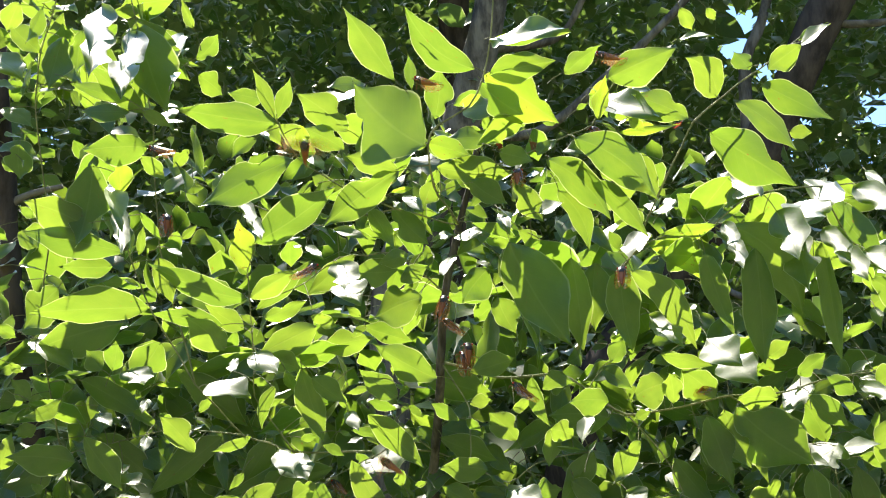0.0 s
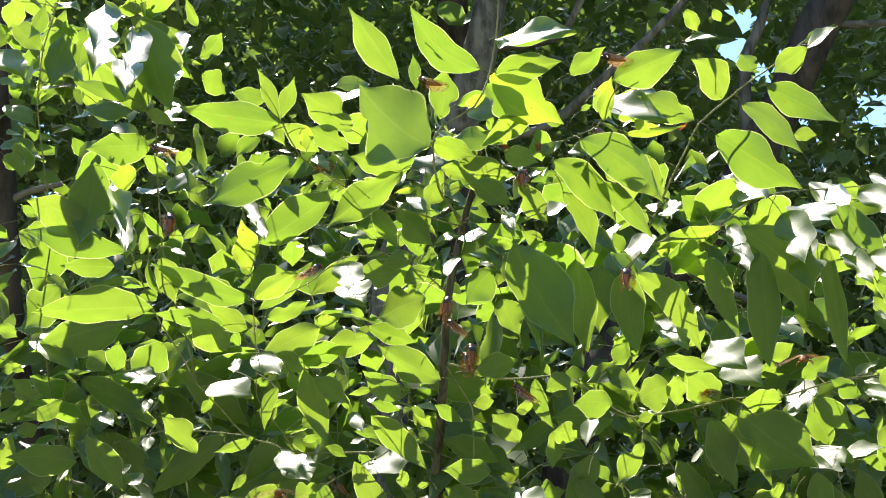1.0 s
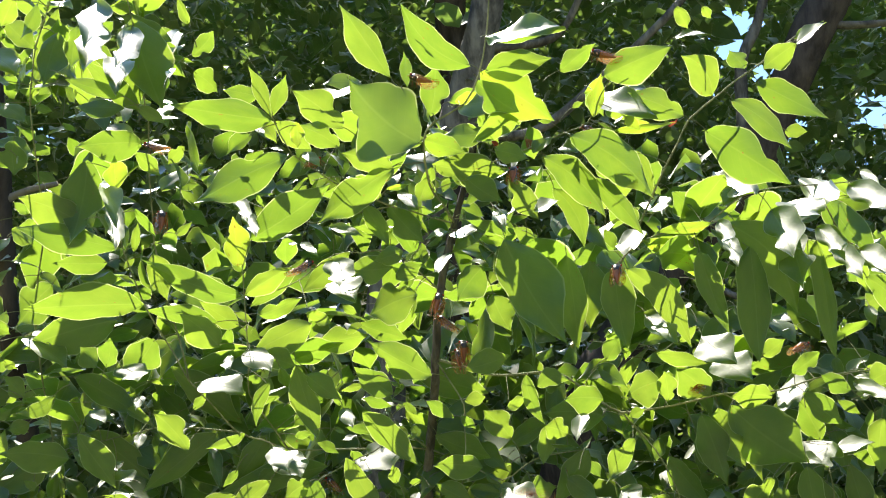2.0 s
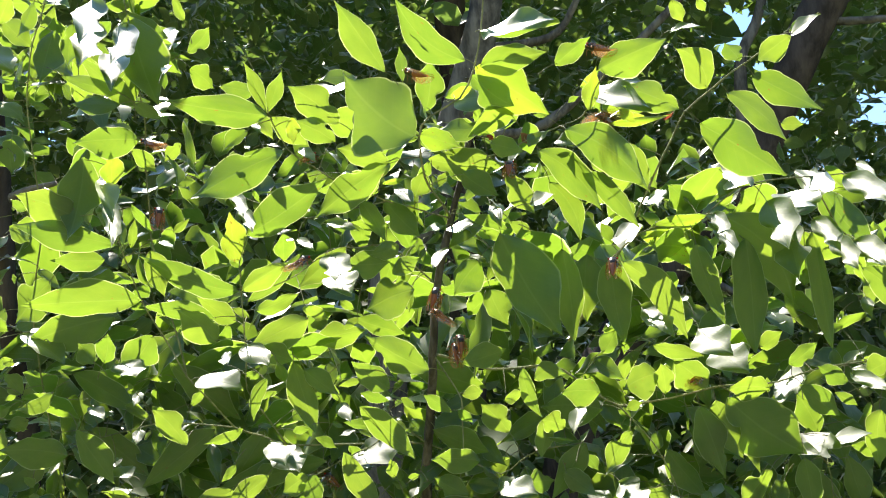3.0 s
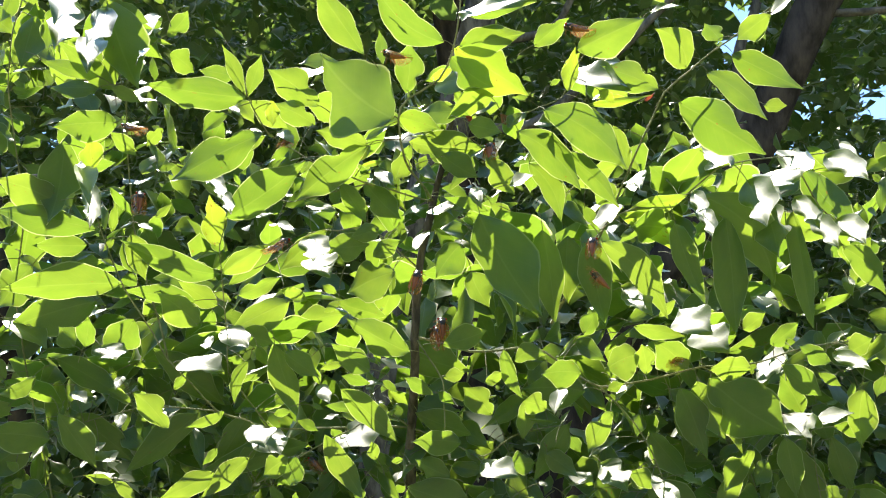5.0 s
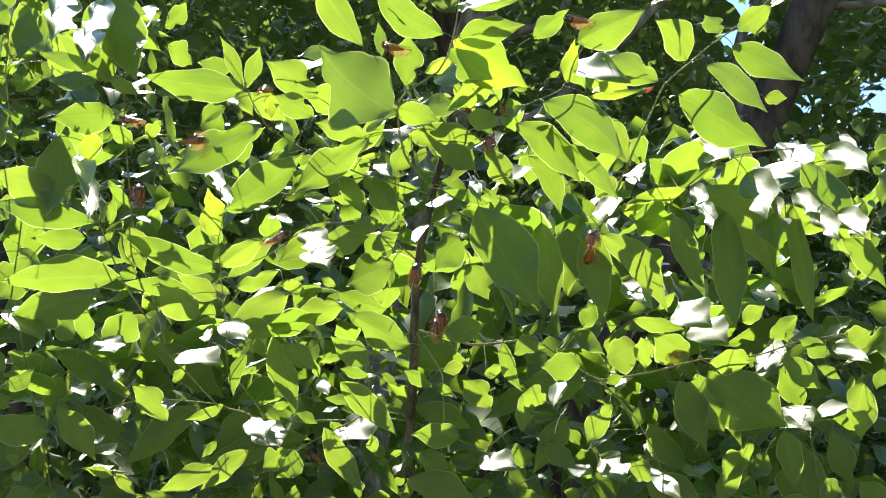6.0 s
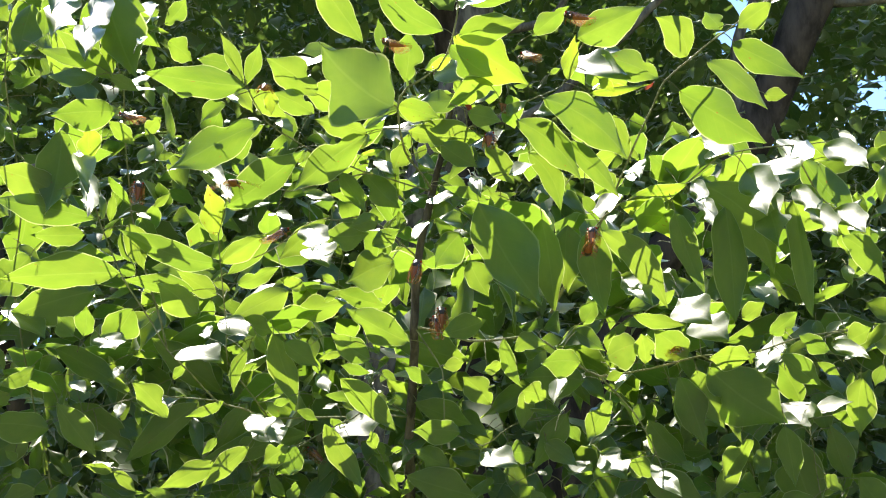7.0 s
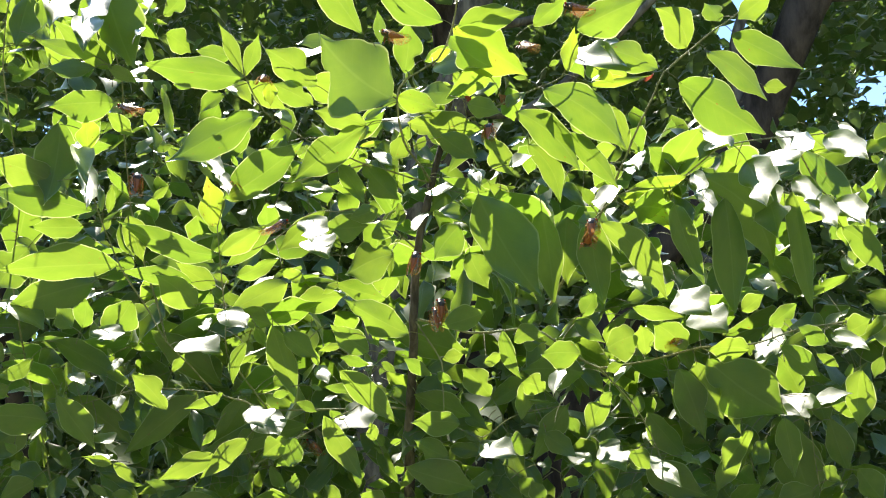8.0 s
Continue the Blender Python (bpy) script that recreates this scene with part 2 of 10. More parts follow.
# lens-shaped, drawn out, broad, bowed to either side, strap-shaped, crumpled, folded
FORMS += [
    (0.06, 0.12, 0.28, 0.92, 0, 31, 0.10, 0.90, 0.30), (0.08, 0.18, 0.35, 0.85, 0, 32, -0.12, 0.95, 0.40), (0.04, -0.10, 0.35, 1.00, 0, 33, 0.15, 0.88, 0.30),
    (0.08, 0.12, 0.20, 0.95, 0, 34, 0.00, 1.20, 0.45), (0.10, 0.15, 0.30, 0.88, 0, 35, 0.10, 1.15, 0.45),
    (0.05, 0.15, 0.45, 0.84, 0, 36, 0.25, 0.95, 0.42), (0.08, 0.18, 0.50, 0.80, 1, 37, -0.25, 0.90, 0.50), (0.04, 0.10, 0.45, 0.92, -1, 38, 0.30, 0.85, 0.36),
    (0.06, 0.15, 0.30, 0.88, 0, 39, 1.30, 0.90, 0.40), (0.10, 0.18, 0.35, 0.82, 0, 40, 1.10, 0.88, 0.40),
    (0.06, 0.15, 0.30, 0.88, 0, 41, -1.30, 0.90, 0.40), (0.10, 0.18, 0.35, 0.82, 0, 42, -1.10, 0.88, 0.40),
    (0.08, 0.15, 0.35, 0.80, 0, 43, 0.20, 0.55, 0.40), (0.10, 0.20, 0.40, 0.84, 0, 44, -0.20, 0.60, 0.45),
    (0.06, 0.12, 0.60, 0.85, 1, 45, 0.20, 0.80, 0.40), (0.05, 0.10, 0.65, 0.90, 0, 46, -0.20, 0.75, 0.40), (0.08, 0.15, 0.55, 0.80, -1, 47, 0.30, 0.85, 0.45),
    (0.16, 0.12, 0.30, 0.85, 0, 48, 0.15, 0.85, 0.40), (0.22, 0.15, 0.35, 0.90, 0, 49, -0.15, 0.90, 0.40),
]
BLADES = [[blade_mesh("leaf", f, 16, 8, m) for f in FORMS] for m in LEAF + [DRY, REDDISH]]
bm = bmesh.new()
tube(bm, [(0, -0.02, 0), (0, 0.3, 0.002), (0, 0.7, 0.002), (0, 1.0, 0)], 0.0006, 0.0004, 5, 0, 2)
STALK = bpy.data.meshes.new("leaf_stalk")
bm.to_mesh(STALK)
bm.free()
STALK.materials.append(TWIG)


def branch(name, radius, points):
    bm = bmesh.new()
    line = [Vector(points[0])]
    for a, b in zip(points, points[1:]):
        a, b = Vector(a), Vector(b)
        k = max(1, round((b - a).length / 0.035))
        for i in range(1, k + 1):
            p = a.lerp(b, i / k)
            line.append(p if i == k else p + noise.noise_vector(p * 37) * 0.0035)
    tube(bm, line, radius, radius * 0.55, 8, 0.3, 2)
    return [bm, name]


def leaf(b, base, along, width, twist, form, young, root):
    """One leaf on the branch b: the foot and the length of its blade, its width, its turn about the midrib, and where its stalk grows."""
    a = Vector(along)
    length = a.length
    y = a.normalized()
    side = y.cross(Vector((0, 0, 1))).normalized()
    up = side.cross(y)
    z = up * math.cos(radians(twist)) + side * math.sin(radians(twist))
    x = y.cross(z)
    m = Matrix((x, y, z)).transposed().to_4x4()
    m.translation = base
    m = m @ Matrix.Diagonal((width, length, (width + length) / 2, 1))
    b.append((m, BLADES[young][form]))
    r, f = Vector(root), Vector(base) + y * 0.004
    if (r - f).length > 0.006:
        v = (f - r).normalized()
        w = v.cross(Vector((0, 0, 1))).normalized()
        m = Matrix((w, v, w.cross(v))).transposed().to_4x4()
        m.translation = r
        b.append((m @ Matrix.Diagonal((1, (f - r).length, 1, 1)), STALK))


def grow(b):
    me = bpy.data.meshes.new(b[1])
    b[0].to_mesh(me)
    b[0].free()
    ob = mesh_part(b[1], me, STEM if b[1] == "stem" else TWIG, tree)
    ob.location = -tree.location
    for m, me in b[2:]:
        lf = new("leaf_stalk" if me == STALK else "leaf", me)
        lf.parent = ob
        lf.matrix_local = m


def leaf_cloud(name, seed, places, sizes, material, parent=None, droop=0.5):
    """Many leaves in one mesh, each with its own turn and fold."""
    rg = np.random.RandomState(seed)
    rows, cols = 4, 2
    shapes = []
    for f in FORMS[:6]:
        p, fc, uv, edge = blade(rows, cols, *f)
        shapes.append((np.array(p), np.array(fc), np.array(uv), np.array(edge)))
    V, Fc, UV, ED = [], [], [], []
    at = 0
    for c, L in zip(places, sizes):
        p, fc, uv, edge = shapes[rg.randint(6)]
        yaw, pitch, roll = rg.uniform(0, 2 * math.pi), rg.normal(-droop, 0.5), rg.normal(0, 0.6)
        R = np.array(Euler((pitch, roll, yaw)).to_matrix())
        V.append((p * np.array((L * rg.uniform(0.45, 0.6), L, L * 0.6))) @ R.T + c)
        Fc.append(fc + at)
        UV.append(uv[fc.ravel()])
        ED.append(edge[fc.ravel()])
        at += len(p)
    V, Fc, UV, ED = np.concatenate(V), np.concatenate(Fc), np.concatenate(UV), np.concatenate(ED)
    me = bpy.data.meshes.new(name)
    me.vertices.add(len(V))
    me.vertices.foreach_set("co", V.ravel())
    me.loops.add(Fc.size)
    me.loops.foreach_set("vertex_index", Fc.ravel())
    me.polygons.add(len(Fc))
    me.polygons.foreach_set("loop_start", np.arange(len(Fc)) * 4)
    me.polygons.foreach_set("loop_total", np.full(len(Fc), 4))
    layer = me.uv_layers.new(name="UVMap")
    layer.data.foreach_set("uv", UV.ravel())
    layer = me.uv_layers.new(name="Edge")
    layer.data.foreach_set("uv", ED.ravel())
    me.update(calc_edges=True)
    me.validate()
    ob = mesh_part(name, me, material, parent)
    if parent:
        ob.location = -parent.location
    return tagged(ob, kind="stuff")


# ---- the ground, and the woods behind ----
def ground():
    n = Nodes("forest_floor")
    at = n.add("TexCoord").outputs["Object"]
    big = n.add("TexNoise", {"Vector": at, "Scale": 0.6, "Detail": 6.0}).outputs[0]
    fine = n.add("TexNoise", {"Vector": at, "Scale": 30.0, "Detail": 6.0}).outputs[0]
    # out of view; the colours are raised to bounce light up under the leaves
    col = n.mix(n.ramp(big, 0.4, 0.6), (0.27, 0.23, 0.14, 1), (0.18, 0.26, 0.08, 1))
    col = n.mix(n.math("MULTIPLY", fine, 0.5), col, (0.31, 0.31, 0.16, 1))
    bump = n.add("Bump", {"Height": fine, "Strength": 0.7, "Distance": 0.03}).outputs[0]
    p = n.add("BsdfPrincipled", {"Base Color": col, "Roughness": 0.95, "Normal": bump})
    n.tree.links.new(p.outputs[0], n.out.inputs[0])
    bm = bmesh.new()
    bmesh.ops.create_grid(bm, x_segments=40, y_segments=40, size=1.0)
    for v in bm.verts:
        r = v.co.length
        v.co *= 12 * (1 + 180 * r ** 4)
        v.co.z = 0.05 * noise.noise(v.co * 0.4)
    me = bpy.data.meshes.new("ground")
    bm.to_mesh(me)
    bm.free()
    me.materials.append(n.mat)
    tagged(new("ground", me), "unseen dry grass and leaf litter, coloured pale to bounce sunlight up", "ground", kind="structure")


ground()


def woods_edge():
    """The far wood all round the clearing, as one uneven bank of foliage with a ragged top."""
    bm = bmesh.new()
    cols, rows = 180, 24
    grid = []
    for i in range(cols):
        w = 2 * math.pi * i / cols
        dip = math.exp(-((w - math.pi / 2 - 0.46) / 0.05) ** 2)
        top = (17 + 3.0 * noise.noise(Vector((math.cos(w) * 5, math.sin(w) * 5, 0)))) * (1 - 0.75 * dip) * (1 - 0.45 * math.exp(-((w - math.pi / 2 + 0.47) / 0.14) ** 4)) * (0.42 if math.sin(w) < 0 else 1)
        col = []
        for k in range(rows + 1):
            z = top * k / rows - 0.1
            p = Vector((math.cos(w) * 19, math.sin(w) * 19, z))
            r = 19 + 1.6 * noise.noise(p * 0.5) + 0.9 * noise.noise(p * 1.7)
            col.append(bm.verts.new((math.cos(w) * r, math.sin(w) * r, z)))
        grid.append(col)
    for i in range(cols):
        a, b = grid[i], grid[(i + 1) % cols]
        for k in range(rows):
            bm.faces.new((a[k], b[k], b[k + 1], a[k + 1]))
    n = Nodes("far_foliage")
    at = n.add("TexCoord").outputs["Object"]
    g = n.add("TexNoise", {"Vector": at, "Scale": 2.2, "Detail": 9.0, "Roughness": 0.7}).outputs[0]
    col = n.mix(n.ramp(g, 0.35, 0.7), (0.045, 0.062, 0.028, 1), (0.11, 0.155, 0.06, 1))
    bump = n.add("Bump", {"Height": g, "Strength": 1.0, "Distance": 0.5}).outputs[0]
    p = n.add("BsdfPrincipled", {"Base Color": col, "Roughness": 0.9, "Normal": bump, "Specular IOR Level": 0.1})
    n.tree.links.new(p.outputs[0], n.out.inputs[0])
    me = bpy.data.meshes.new("backdrop")
    bm.to_mesh(me)
    bm.free()
    me.materials.append(n.mat)
    tagged(new("backdrop", me), "dark dense wood far behind the trees", "woodland", kind="structure")


woods_edge()


def wild_tree(label, trunk, r0, r1, limbs, crown_seed, places, sizes, bark=SHADED_BARK, lit_bark=LIT_BARK):
    trunk[-1] = (trunk[-1][0], trunk[-1][1], -0.03)
    base = Vector(trunk[-1])
    t = tagged(new("tree"), label, "tree", "trees of the wood behind")
    t.location = base
    bm = bmesh.new()
    tube(bm, trunk[::-1], r0, r1, 14, 0.25, 6)
    ob = part("trunk", bm, bark, t)
    ob.location = -base
    for pts, a, b in limbs:
        bm = bmesh.new()
        tube(bm, pts, a, b, 9, 0.2, 5)
        ob = part("limb", bm, lit_bark, t)
        ob.location = -base
    if len(places):
        leaf_cloud("crown", crown_seed, places, sizes, WOODS, t)


# openings in the crowns behind, as seen from the clearing: across and up per metre of depth, and their half width
GAPS = [(0.362, 0.275, 0.031), (0.352, 0.245, 0.027), (0.395, 0.22, 0.028), (0.43, 0.15, 0.018), (0.530, 0.172, 0.024), (0.497, 0.228, 0.011), (-0.445, -0.12, 0.022), (-0.525, -0.19, 0.022)]
SUNWARD = np.array((-0.2500, 0.4200, 0.8724))
C20, S20 = math.cos(radians(20)), math.sin(radians(20))


def open_sky(p, wide=1.3):
    d = p[1] * C20 + (p[2] - 1.6) * S20
    a, b = p[0] / d, (-p[1] * S20 + (p[2] - 1.6) * C20) / d
    return any((a - g) ** 2 + (b - e) ** 2 < (w * wide) ** 2 for g, e, w in GAPS)


def crown(seed, count, near, far, low, high, spread, size):
    """Places for leaves between two depths, clumped, with the gaps left open."""
    rg = np.random.RandomState(seed)
    P, L = [], []
    while len(P) < count:
        y = rg.uniform(near, far)
        c = np.array((rg.uniform(-spread, spread) * y, y, rg.uniform(low, high)))
        for k in range(rg.randint(4, 14)):
            p = c + rg.normal(0, size * 1.5, 3)
            h = p - (0, 0, 1.6)
            d = h[1] * C20 + h[2] * S20
            a, b = h[0] / d, (-h[1] * S20 + h[2] * C20) / d
            if p[2] < 0.05 or any((a - g) ** 2 + (b - e) ** 2 < (w * rg.uniform(0.7, 1.2)) ** 2 for g, e, w in GAPS):
                continue
            q = p - SUNWARD * ((p[1] - 1.05) / SUNWARD[1])
            if abs(q[0]) < 0.8 and 1.35 < q[2] < 2.7:
                continue  # the crowns leave the young tree in the sun
            P.append(p)
            L.append(size * rg.uniform(0.6, 1.25))
    return np.array(P), np.array(L)


P1, L1 = crown(11, 3600, 2.7, 4.6, 0.6, 5.5, 0.75, 0.085)
P2, L2 = crown(12, 12000, 4.2, 7.0, 0.6, 8.0, 0.85, 0.12)
P3, L3 = crown(13, 15000, 8.0, 14.0, 0.2, 13.0, 0.9, 0.42)
P5, L5 = crown(14, 9000, 6.0, 9.0, 0.1, 4.5, 0.9, 0.24)
# P6, P7: high leaves, mostly out of view, added to shade the woods below
P6, L6 = crown(15, 15000, 2.9, 8.0, 4.3, 5.9, 0.9, 0.15)
P7, L7 = crown(16, 6000, 5.7, 11.0, 7.2, 9.0, 0.85, 0.32)
P3, L3 = np.concatenate((P3, P5, P7)), np.concatenate((L3, L5, L7))
P2, L2 = np.concatenate((P2, P6)), np.concatenate((L2, L6))
wild_tree("leaning grey-brown tree trunk with a dark shaded crown",
          [(1.771, 2.606, 4.673), (1.700, 2.866, 3.959), (1.586, 2.963, 3.692), (1.443, 3.077, 3.379), (1.249, 3.199, 3.045), (0.999, 3.308, 2.744), (0.798, 3.402, 2.487), (0.631, 3.499, 2.219), (0.513, 3.662, 1.773), (0.418, 3.986, 0.881), (0.370, 4.329, -0.060)],
          0.115, 0.072,
          [([(1.652, 2.965, 3.687), (1.722, 2.923, 3.657), (1.882, 2.876, 3.640), (2.112, 2.863, 3.675)], 0.02, 0.012),
           ([(1.296, 3.174, 3.112), (1.304, 3.115, 3.568), (1.389, 3.095, 3.770), (1.475, 3.047, 4.047)], 0.03, 0.018),
           ([(0.999, 3.308, 2.744), (1.155, 3.161, 2.563), (1.380, 3.095, 2.452)], 0.02, 0.008)],
          21, P1, L1)
wild_tree("straight grey tree trunk among dark leaves",
          [(0.279, 2.611, 4.368), (0.203, 2.831, 3.762), (0.152, 2.918, 3.523), (0.071, 3.029, 3.220), (-0.044, 3.123, 2.960), (-0.159, 3.202, 2.743), (-0.217, 3.320, 2.418), (-0.240, 3.636, 1.552), (-0.240, 4.210, -0.026)],
          0.10, 0.06,
          [([(0.071, 3.029, 3.220), (0.383, 3.032, 3.209), (0.683, 2.950, 3.437), (0.867, 2.891, 3.599), (1.017, 2.835, 3.751), (1.167, 2.760, 3.957)], 0.022, 0.014),
           ([(0.152, 2.918, 3.523), (0.465, 2.988, 3.625), (0.572, 2.939, 3.758), (0.631, 2.882, 3.915)], 0.02, 0.012)],
          22, P2, L2, LIT_BARK)
wild_tree("dark slender tree trunk deep in the wood",
          [(0.050, 3.532, 5.346), (0.056, 3.852, 4.466), (0.097, 4.044, 3.938), (0.144, 4.386, 3.000), (0.159, 4.919, 1.535), (0.175, 5.613, -0.371)],
          0.11, 0.08, [], 23, P3, L3)
wild_tree("thin dark stem beside the leaves",
          [(-0.872, 1.266, 2.801), (-0.851, 1.396, 2.444), (-0.836, 1.462, 2.260), (-0.829, 1.518, 2.107), (-0.814, 1.577, 1.944), (-0.786, 1.674, 1.679), (-0.764, 2.156, 0.354)],
          0.022, 0.014, [([(-0.836, 1.475, 2.225), (-0.796, 1.468, 2.245), (-0.731, 1.462, 2.260)], 0.010, 0.005)], 24, [], [])


# ---- the young tree before the camera ----
tree = tagged(new("young_tree"), "young broad-leaved tree with bright sunlit green leaves", "tree")
tree.location = (-0.01, 1.42, -0.02)
bm = bmesh.new()
tube(bm, [tree.location, (-0.021, 1.280, 1.240), (-0.015, 1.201, 1.585)], 0.012, 0.0065, 10, 0.2, 6)
part("trunk", bm, STEM, tree).location = -tree.location

b = branch("stem", 0.0072, [(-0.015, 1.201, 1.585), (-0.010, 1.117, 1.724), (-0.003, 1.035, 1.826), (0.003, 1.015, 1.909), (0.021, 1.015, 2.002), (0.040, 0.998, 2.068), (0.049, 0.983, 2.119)])
leaf(b, (-0.098, 1.128, 1.883), (0.014, -0.054, 0.016), 0.020, 49, 13, 0, (-0.104, 1.148, 1.871))
leaf(b, (0.053, 1.055, 2.136), (0.023, -0.008, -0.098), 0.032, 153, 12, 0, (0.048, 1.057, 2.152))
leaf(b, (-0.011, 1.049, 2.117), (0.033, 0.049, 0.029), 0.022, 47, 10, 0, (-0.021, 1.033, 2.101))
leaf(b, (0.017, 0.992, 2.117), (-0.040, -0.057, -0.031), 0.028, 102, 21, 0, (0.024, 1.001, 2.122))
leaf(b, (0.022, 1.029, 2.040), (-0.024, 0.033, 0.047), 0.021, 142, 15, 0, (0.030, 1.017, 2.017))
leaf(b, (0.077, 1.036, 2.033), (0.012, -0.048, -0.030), 0.024, -38, 7, 0, (0.072, 1.054, 2.038))
leaf(b, (0.051, 0.982, 2.148), (0.042, -0.070, -0.016), 0.036, 41, 7, 0, (0.045, 0.992, 2.150))
leaf(b, (0.032, 1.004, 2.011), (0.025, 0.012, -0.056), 0.026, -139, 20, 0, (0.022, 0.954, 1.987))
leaf(b, (0.060, 1.181, 2.042), (0.053, -0.004, -0.028), 0.019, 47, 23, 0, (0.041, 1.183, 2.047))
leaf(b, (0.032, 1.172, 2.000), (0.073, 0.011, 0.020), 0.028, 56, 10, 0, (0.011, 1.169, 1.988))
leaf(b, (0.078, 1.022, 2.113), (-0.017, -0.069, 0.018), 0.032, -62, 8, 0, (0.083, 1.043, 2.101))
leaf(b, (0.021, 1.178, 2.023), (0.107, 0.002, -0.002), 0.038, 63, 21, 0, (-0.001, 1.177, 2.017))
leaf(b, (0.066, 1.189, 2.046), (0.012, -0.024, -0.052), 0.025, 5, 12, 0, (0.062, 1.198, 2.059))
leaf(b, (0.051, 0.941, 2.125), (0.030, 0.042, -0.037), 0.019, 164, 21, 0, (0.045, 0.933, 2.132))
leaf(b, (0.050, 1.147, 1.664), (-0.026, 0.009, -0.048), 0.029, -117, 14, 0, (0.060, 1.144, 1.677))
leaf(b, (0.065, 1.072, 1.907), (-0.015, -0.023, -0.111), 0.028, -12, 14, 0, (0.068, 1.076, 1.922))
leaf(b, (-0.028, 1.142, 1.694), (0.124, -0.016, 0.016), 0.050, 68, 12, 0, (-0.010, 1.090, 1.675))
leaf(b, (0.032, 1.215, 1.625), (0.008, 0.017, -0.029), 0.014, 134, 18, 0, (0.027, 1.204, 1.638))
leaf(b, (-0.050, 1.162, 1.666), (0.024, 0.024, -0.071), 0.029, 130, 6, 0, (-0.057, 1.155, 1.680))
leaf(b, (0.053, 1.182, 1.622), (0.017, -0.019, -0.064), 0.029, 48, 27, 0, (0.048, 1.189, 1.637))
leaf(b, (-0.057, 1.214, 1.631), (-0.058, -0.026, -0.105), 0.046, -68, 14, 0, (-0.047, 1.219, 1.643))
leaf(b, (-0.061, 1.173, 1.600), (0.021, -0.022, -0.035), 0.019, 43, 27, 0, (-0.066, 1.179, 1.609))
leaf(b, (0.038, 1.197, 1.668), (0.051, -0.030, -0.069), 0.035, 58, 27, 0, (0.026, 1.205, 1.679))
leaf(b, (0.062, 1.228, 1.615), (0.067, -0.028, -0.067), 0.038, 70, 14, 0, (0.047, 1.234, 1.624))
leaf(b, (0.076, 1.008, 2.019), (0.000, 0.018, -0.013), 0.009, -178, 8, 0, (0.076, 0.998, 2.026))
leaf(b, (0.007, 1.131, 1.701), (0.006, 0.028, -0.057), 0.020, 150, 5, 0, (-0.010, 1.086, 1.686))
leaf(b, (-0.008, 1.159, 1.616), (-0.039, -0.001, -0.020), 0.019, -30, 14, 0, (-0.013, 1.117, 1.601))
leaf(b, (-0.046, 1.154, 1.877), (0.007, -0.020, -0.052), 0.020, 12, 13, 0, (-0.048, 1.159, 1.888))
leaf(b, (-0.134, 1.199, 1.634), (0.019, 0.029, 0.095), 0.038, 32, 26, 0, (-0.138, 1.193, 1.607))
leaf(b, (0.039, 0.969, 2.094), (-0.010, 0.001, -0.027), 0.008, -91, 16, 0, (0.042, 0.913, 2.058))
leaf(b, (0.028, 0.972, 2.102), (0.004, 0.029, -0.030), 0.017, 173, 15, 0, (0.026, 0.957, 2.112))
leaf(b, (-0.065, 1.111, 1.844), (-0.005, 0.011, -0.020), 0.007, -151, 19, 0, (-0.060, 1.101, 1.856))
leaf(b, (-0.084, 1.213, 1.626), (-0.075, 0.035, 0.061), 0.029, -49, 14, 0, (-0.068, 1.206, 1.607))
leaf(b, (-0.052, 1.133, 1.687), (0.022, -0.022, -0.063), 0.018, 60, 20, 0, (-0.056, 1.137, 1.698))
leaf(b, (0.001, 1.124, 1.658), (-0.025, 0.009, -0.036), 0.016, -127, 12, 0, (0.008, 1.121, 1.668))
leaf(b, (-0.021, 1.142, 1.834), (-0.010, -0.000, -0.014), 0.006, -74, 22, 0, (-0.014, 1.142, 1.844))
leaf(b, (0.121, 1.223, 1.604), (0.075, -0.031, -0.090), 0.046, 77, 12, 0, (0.107, 1.229, 1.615))
leaf(b, (-0.003, 1.168, 1.670), (0.045, 0.013, -0.047), 0.025, 81, 22, 0, (-0.018, 1.163, 1.679))
leaf(b, (0.035, 1.196, 1.689), (0.001, -0.013, 0.032), 0.009, -151, 22, 0, (0.034, 1.205, 1.662))
leaf(b, (-0.057, 1.154, 1.626), (-0.008, -0.012, -0.043), 0.012, -34, 21, 0, (-0.055, 1.157, 1.637))
leaf(b, (-0.062, 1.079, 1.834), (0.011, 0.032, -0.029), 0.010, 162, 14, 0, (-0.067, 1.064, 1.843))
leaf(b, (0.047, 0.966, 2.103), (0.057, -0.017, 0.012), 0.053, 61, 12, 0, (0.035, 0.969, 2.100))
leaf(b, (0.078, 1.046, 1.978), (0.030, -0.018, -0.074), 0.038, 67, 13, 0, (0.074, 1.049, 1.989))
leaf(b, (0.118, 0.949, 1.957), (0.022, 0.016, -0.016), 0.013, 137, 9, 0, (0.102, 0.938, 1.962))
leaf(b, (0.062, 0.993, 1.977), (0.029, 0.011, -0.011), 0.015, 126, 6, 0, (0.018, 0.962, 1.972))
leaf(b, (0.063, 1.001, 1.996), (-0.051, 0.010, -0.035), 0.028, -78, 13, 0, (0.021, 0.955, 1.984))
leaf(b, (-0.010, 1.061, 1.777), (0.027, 0.012, -0.019), 0.010, 126, 9, 0, (-0.019, 1.057, 1.784))
leaf(b, (-0.002, 1.123, 1.754), (0.048, -0.014, -0.015), 0.056, 53, 27, 0, (-0.013, 1.126, 1.757))
leaf(b, (-0.003, 1.082, 1.672), (0.045, -0.002, -0.000), 0.019, 105, 3, 0, (-0.015, 1.082, 1.672))
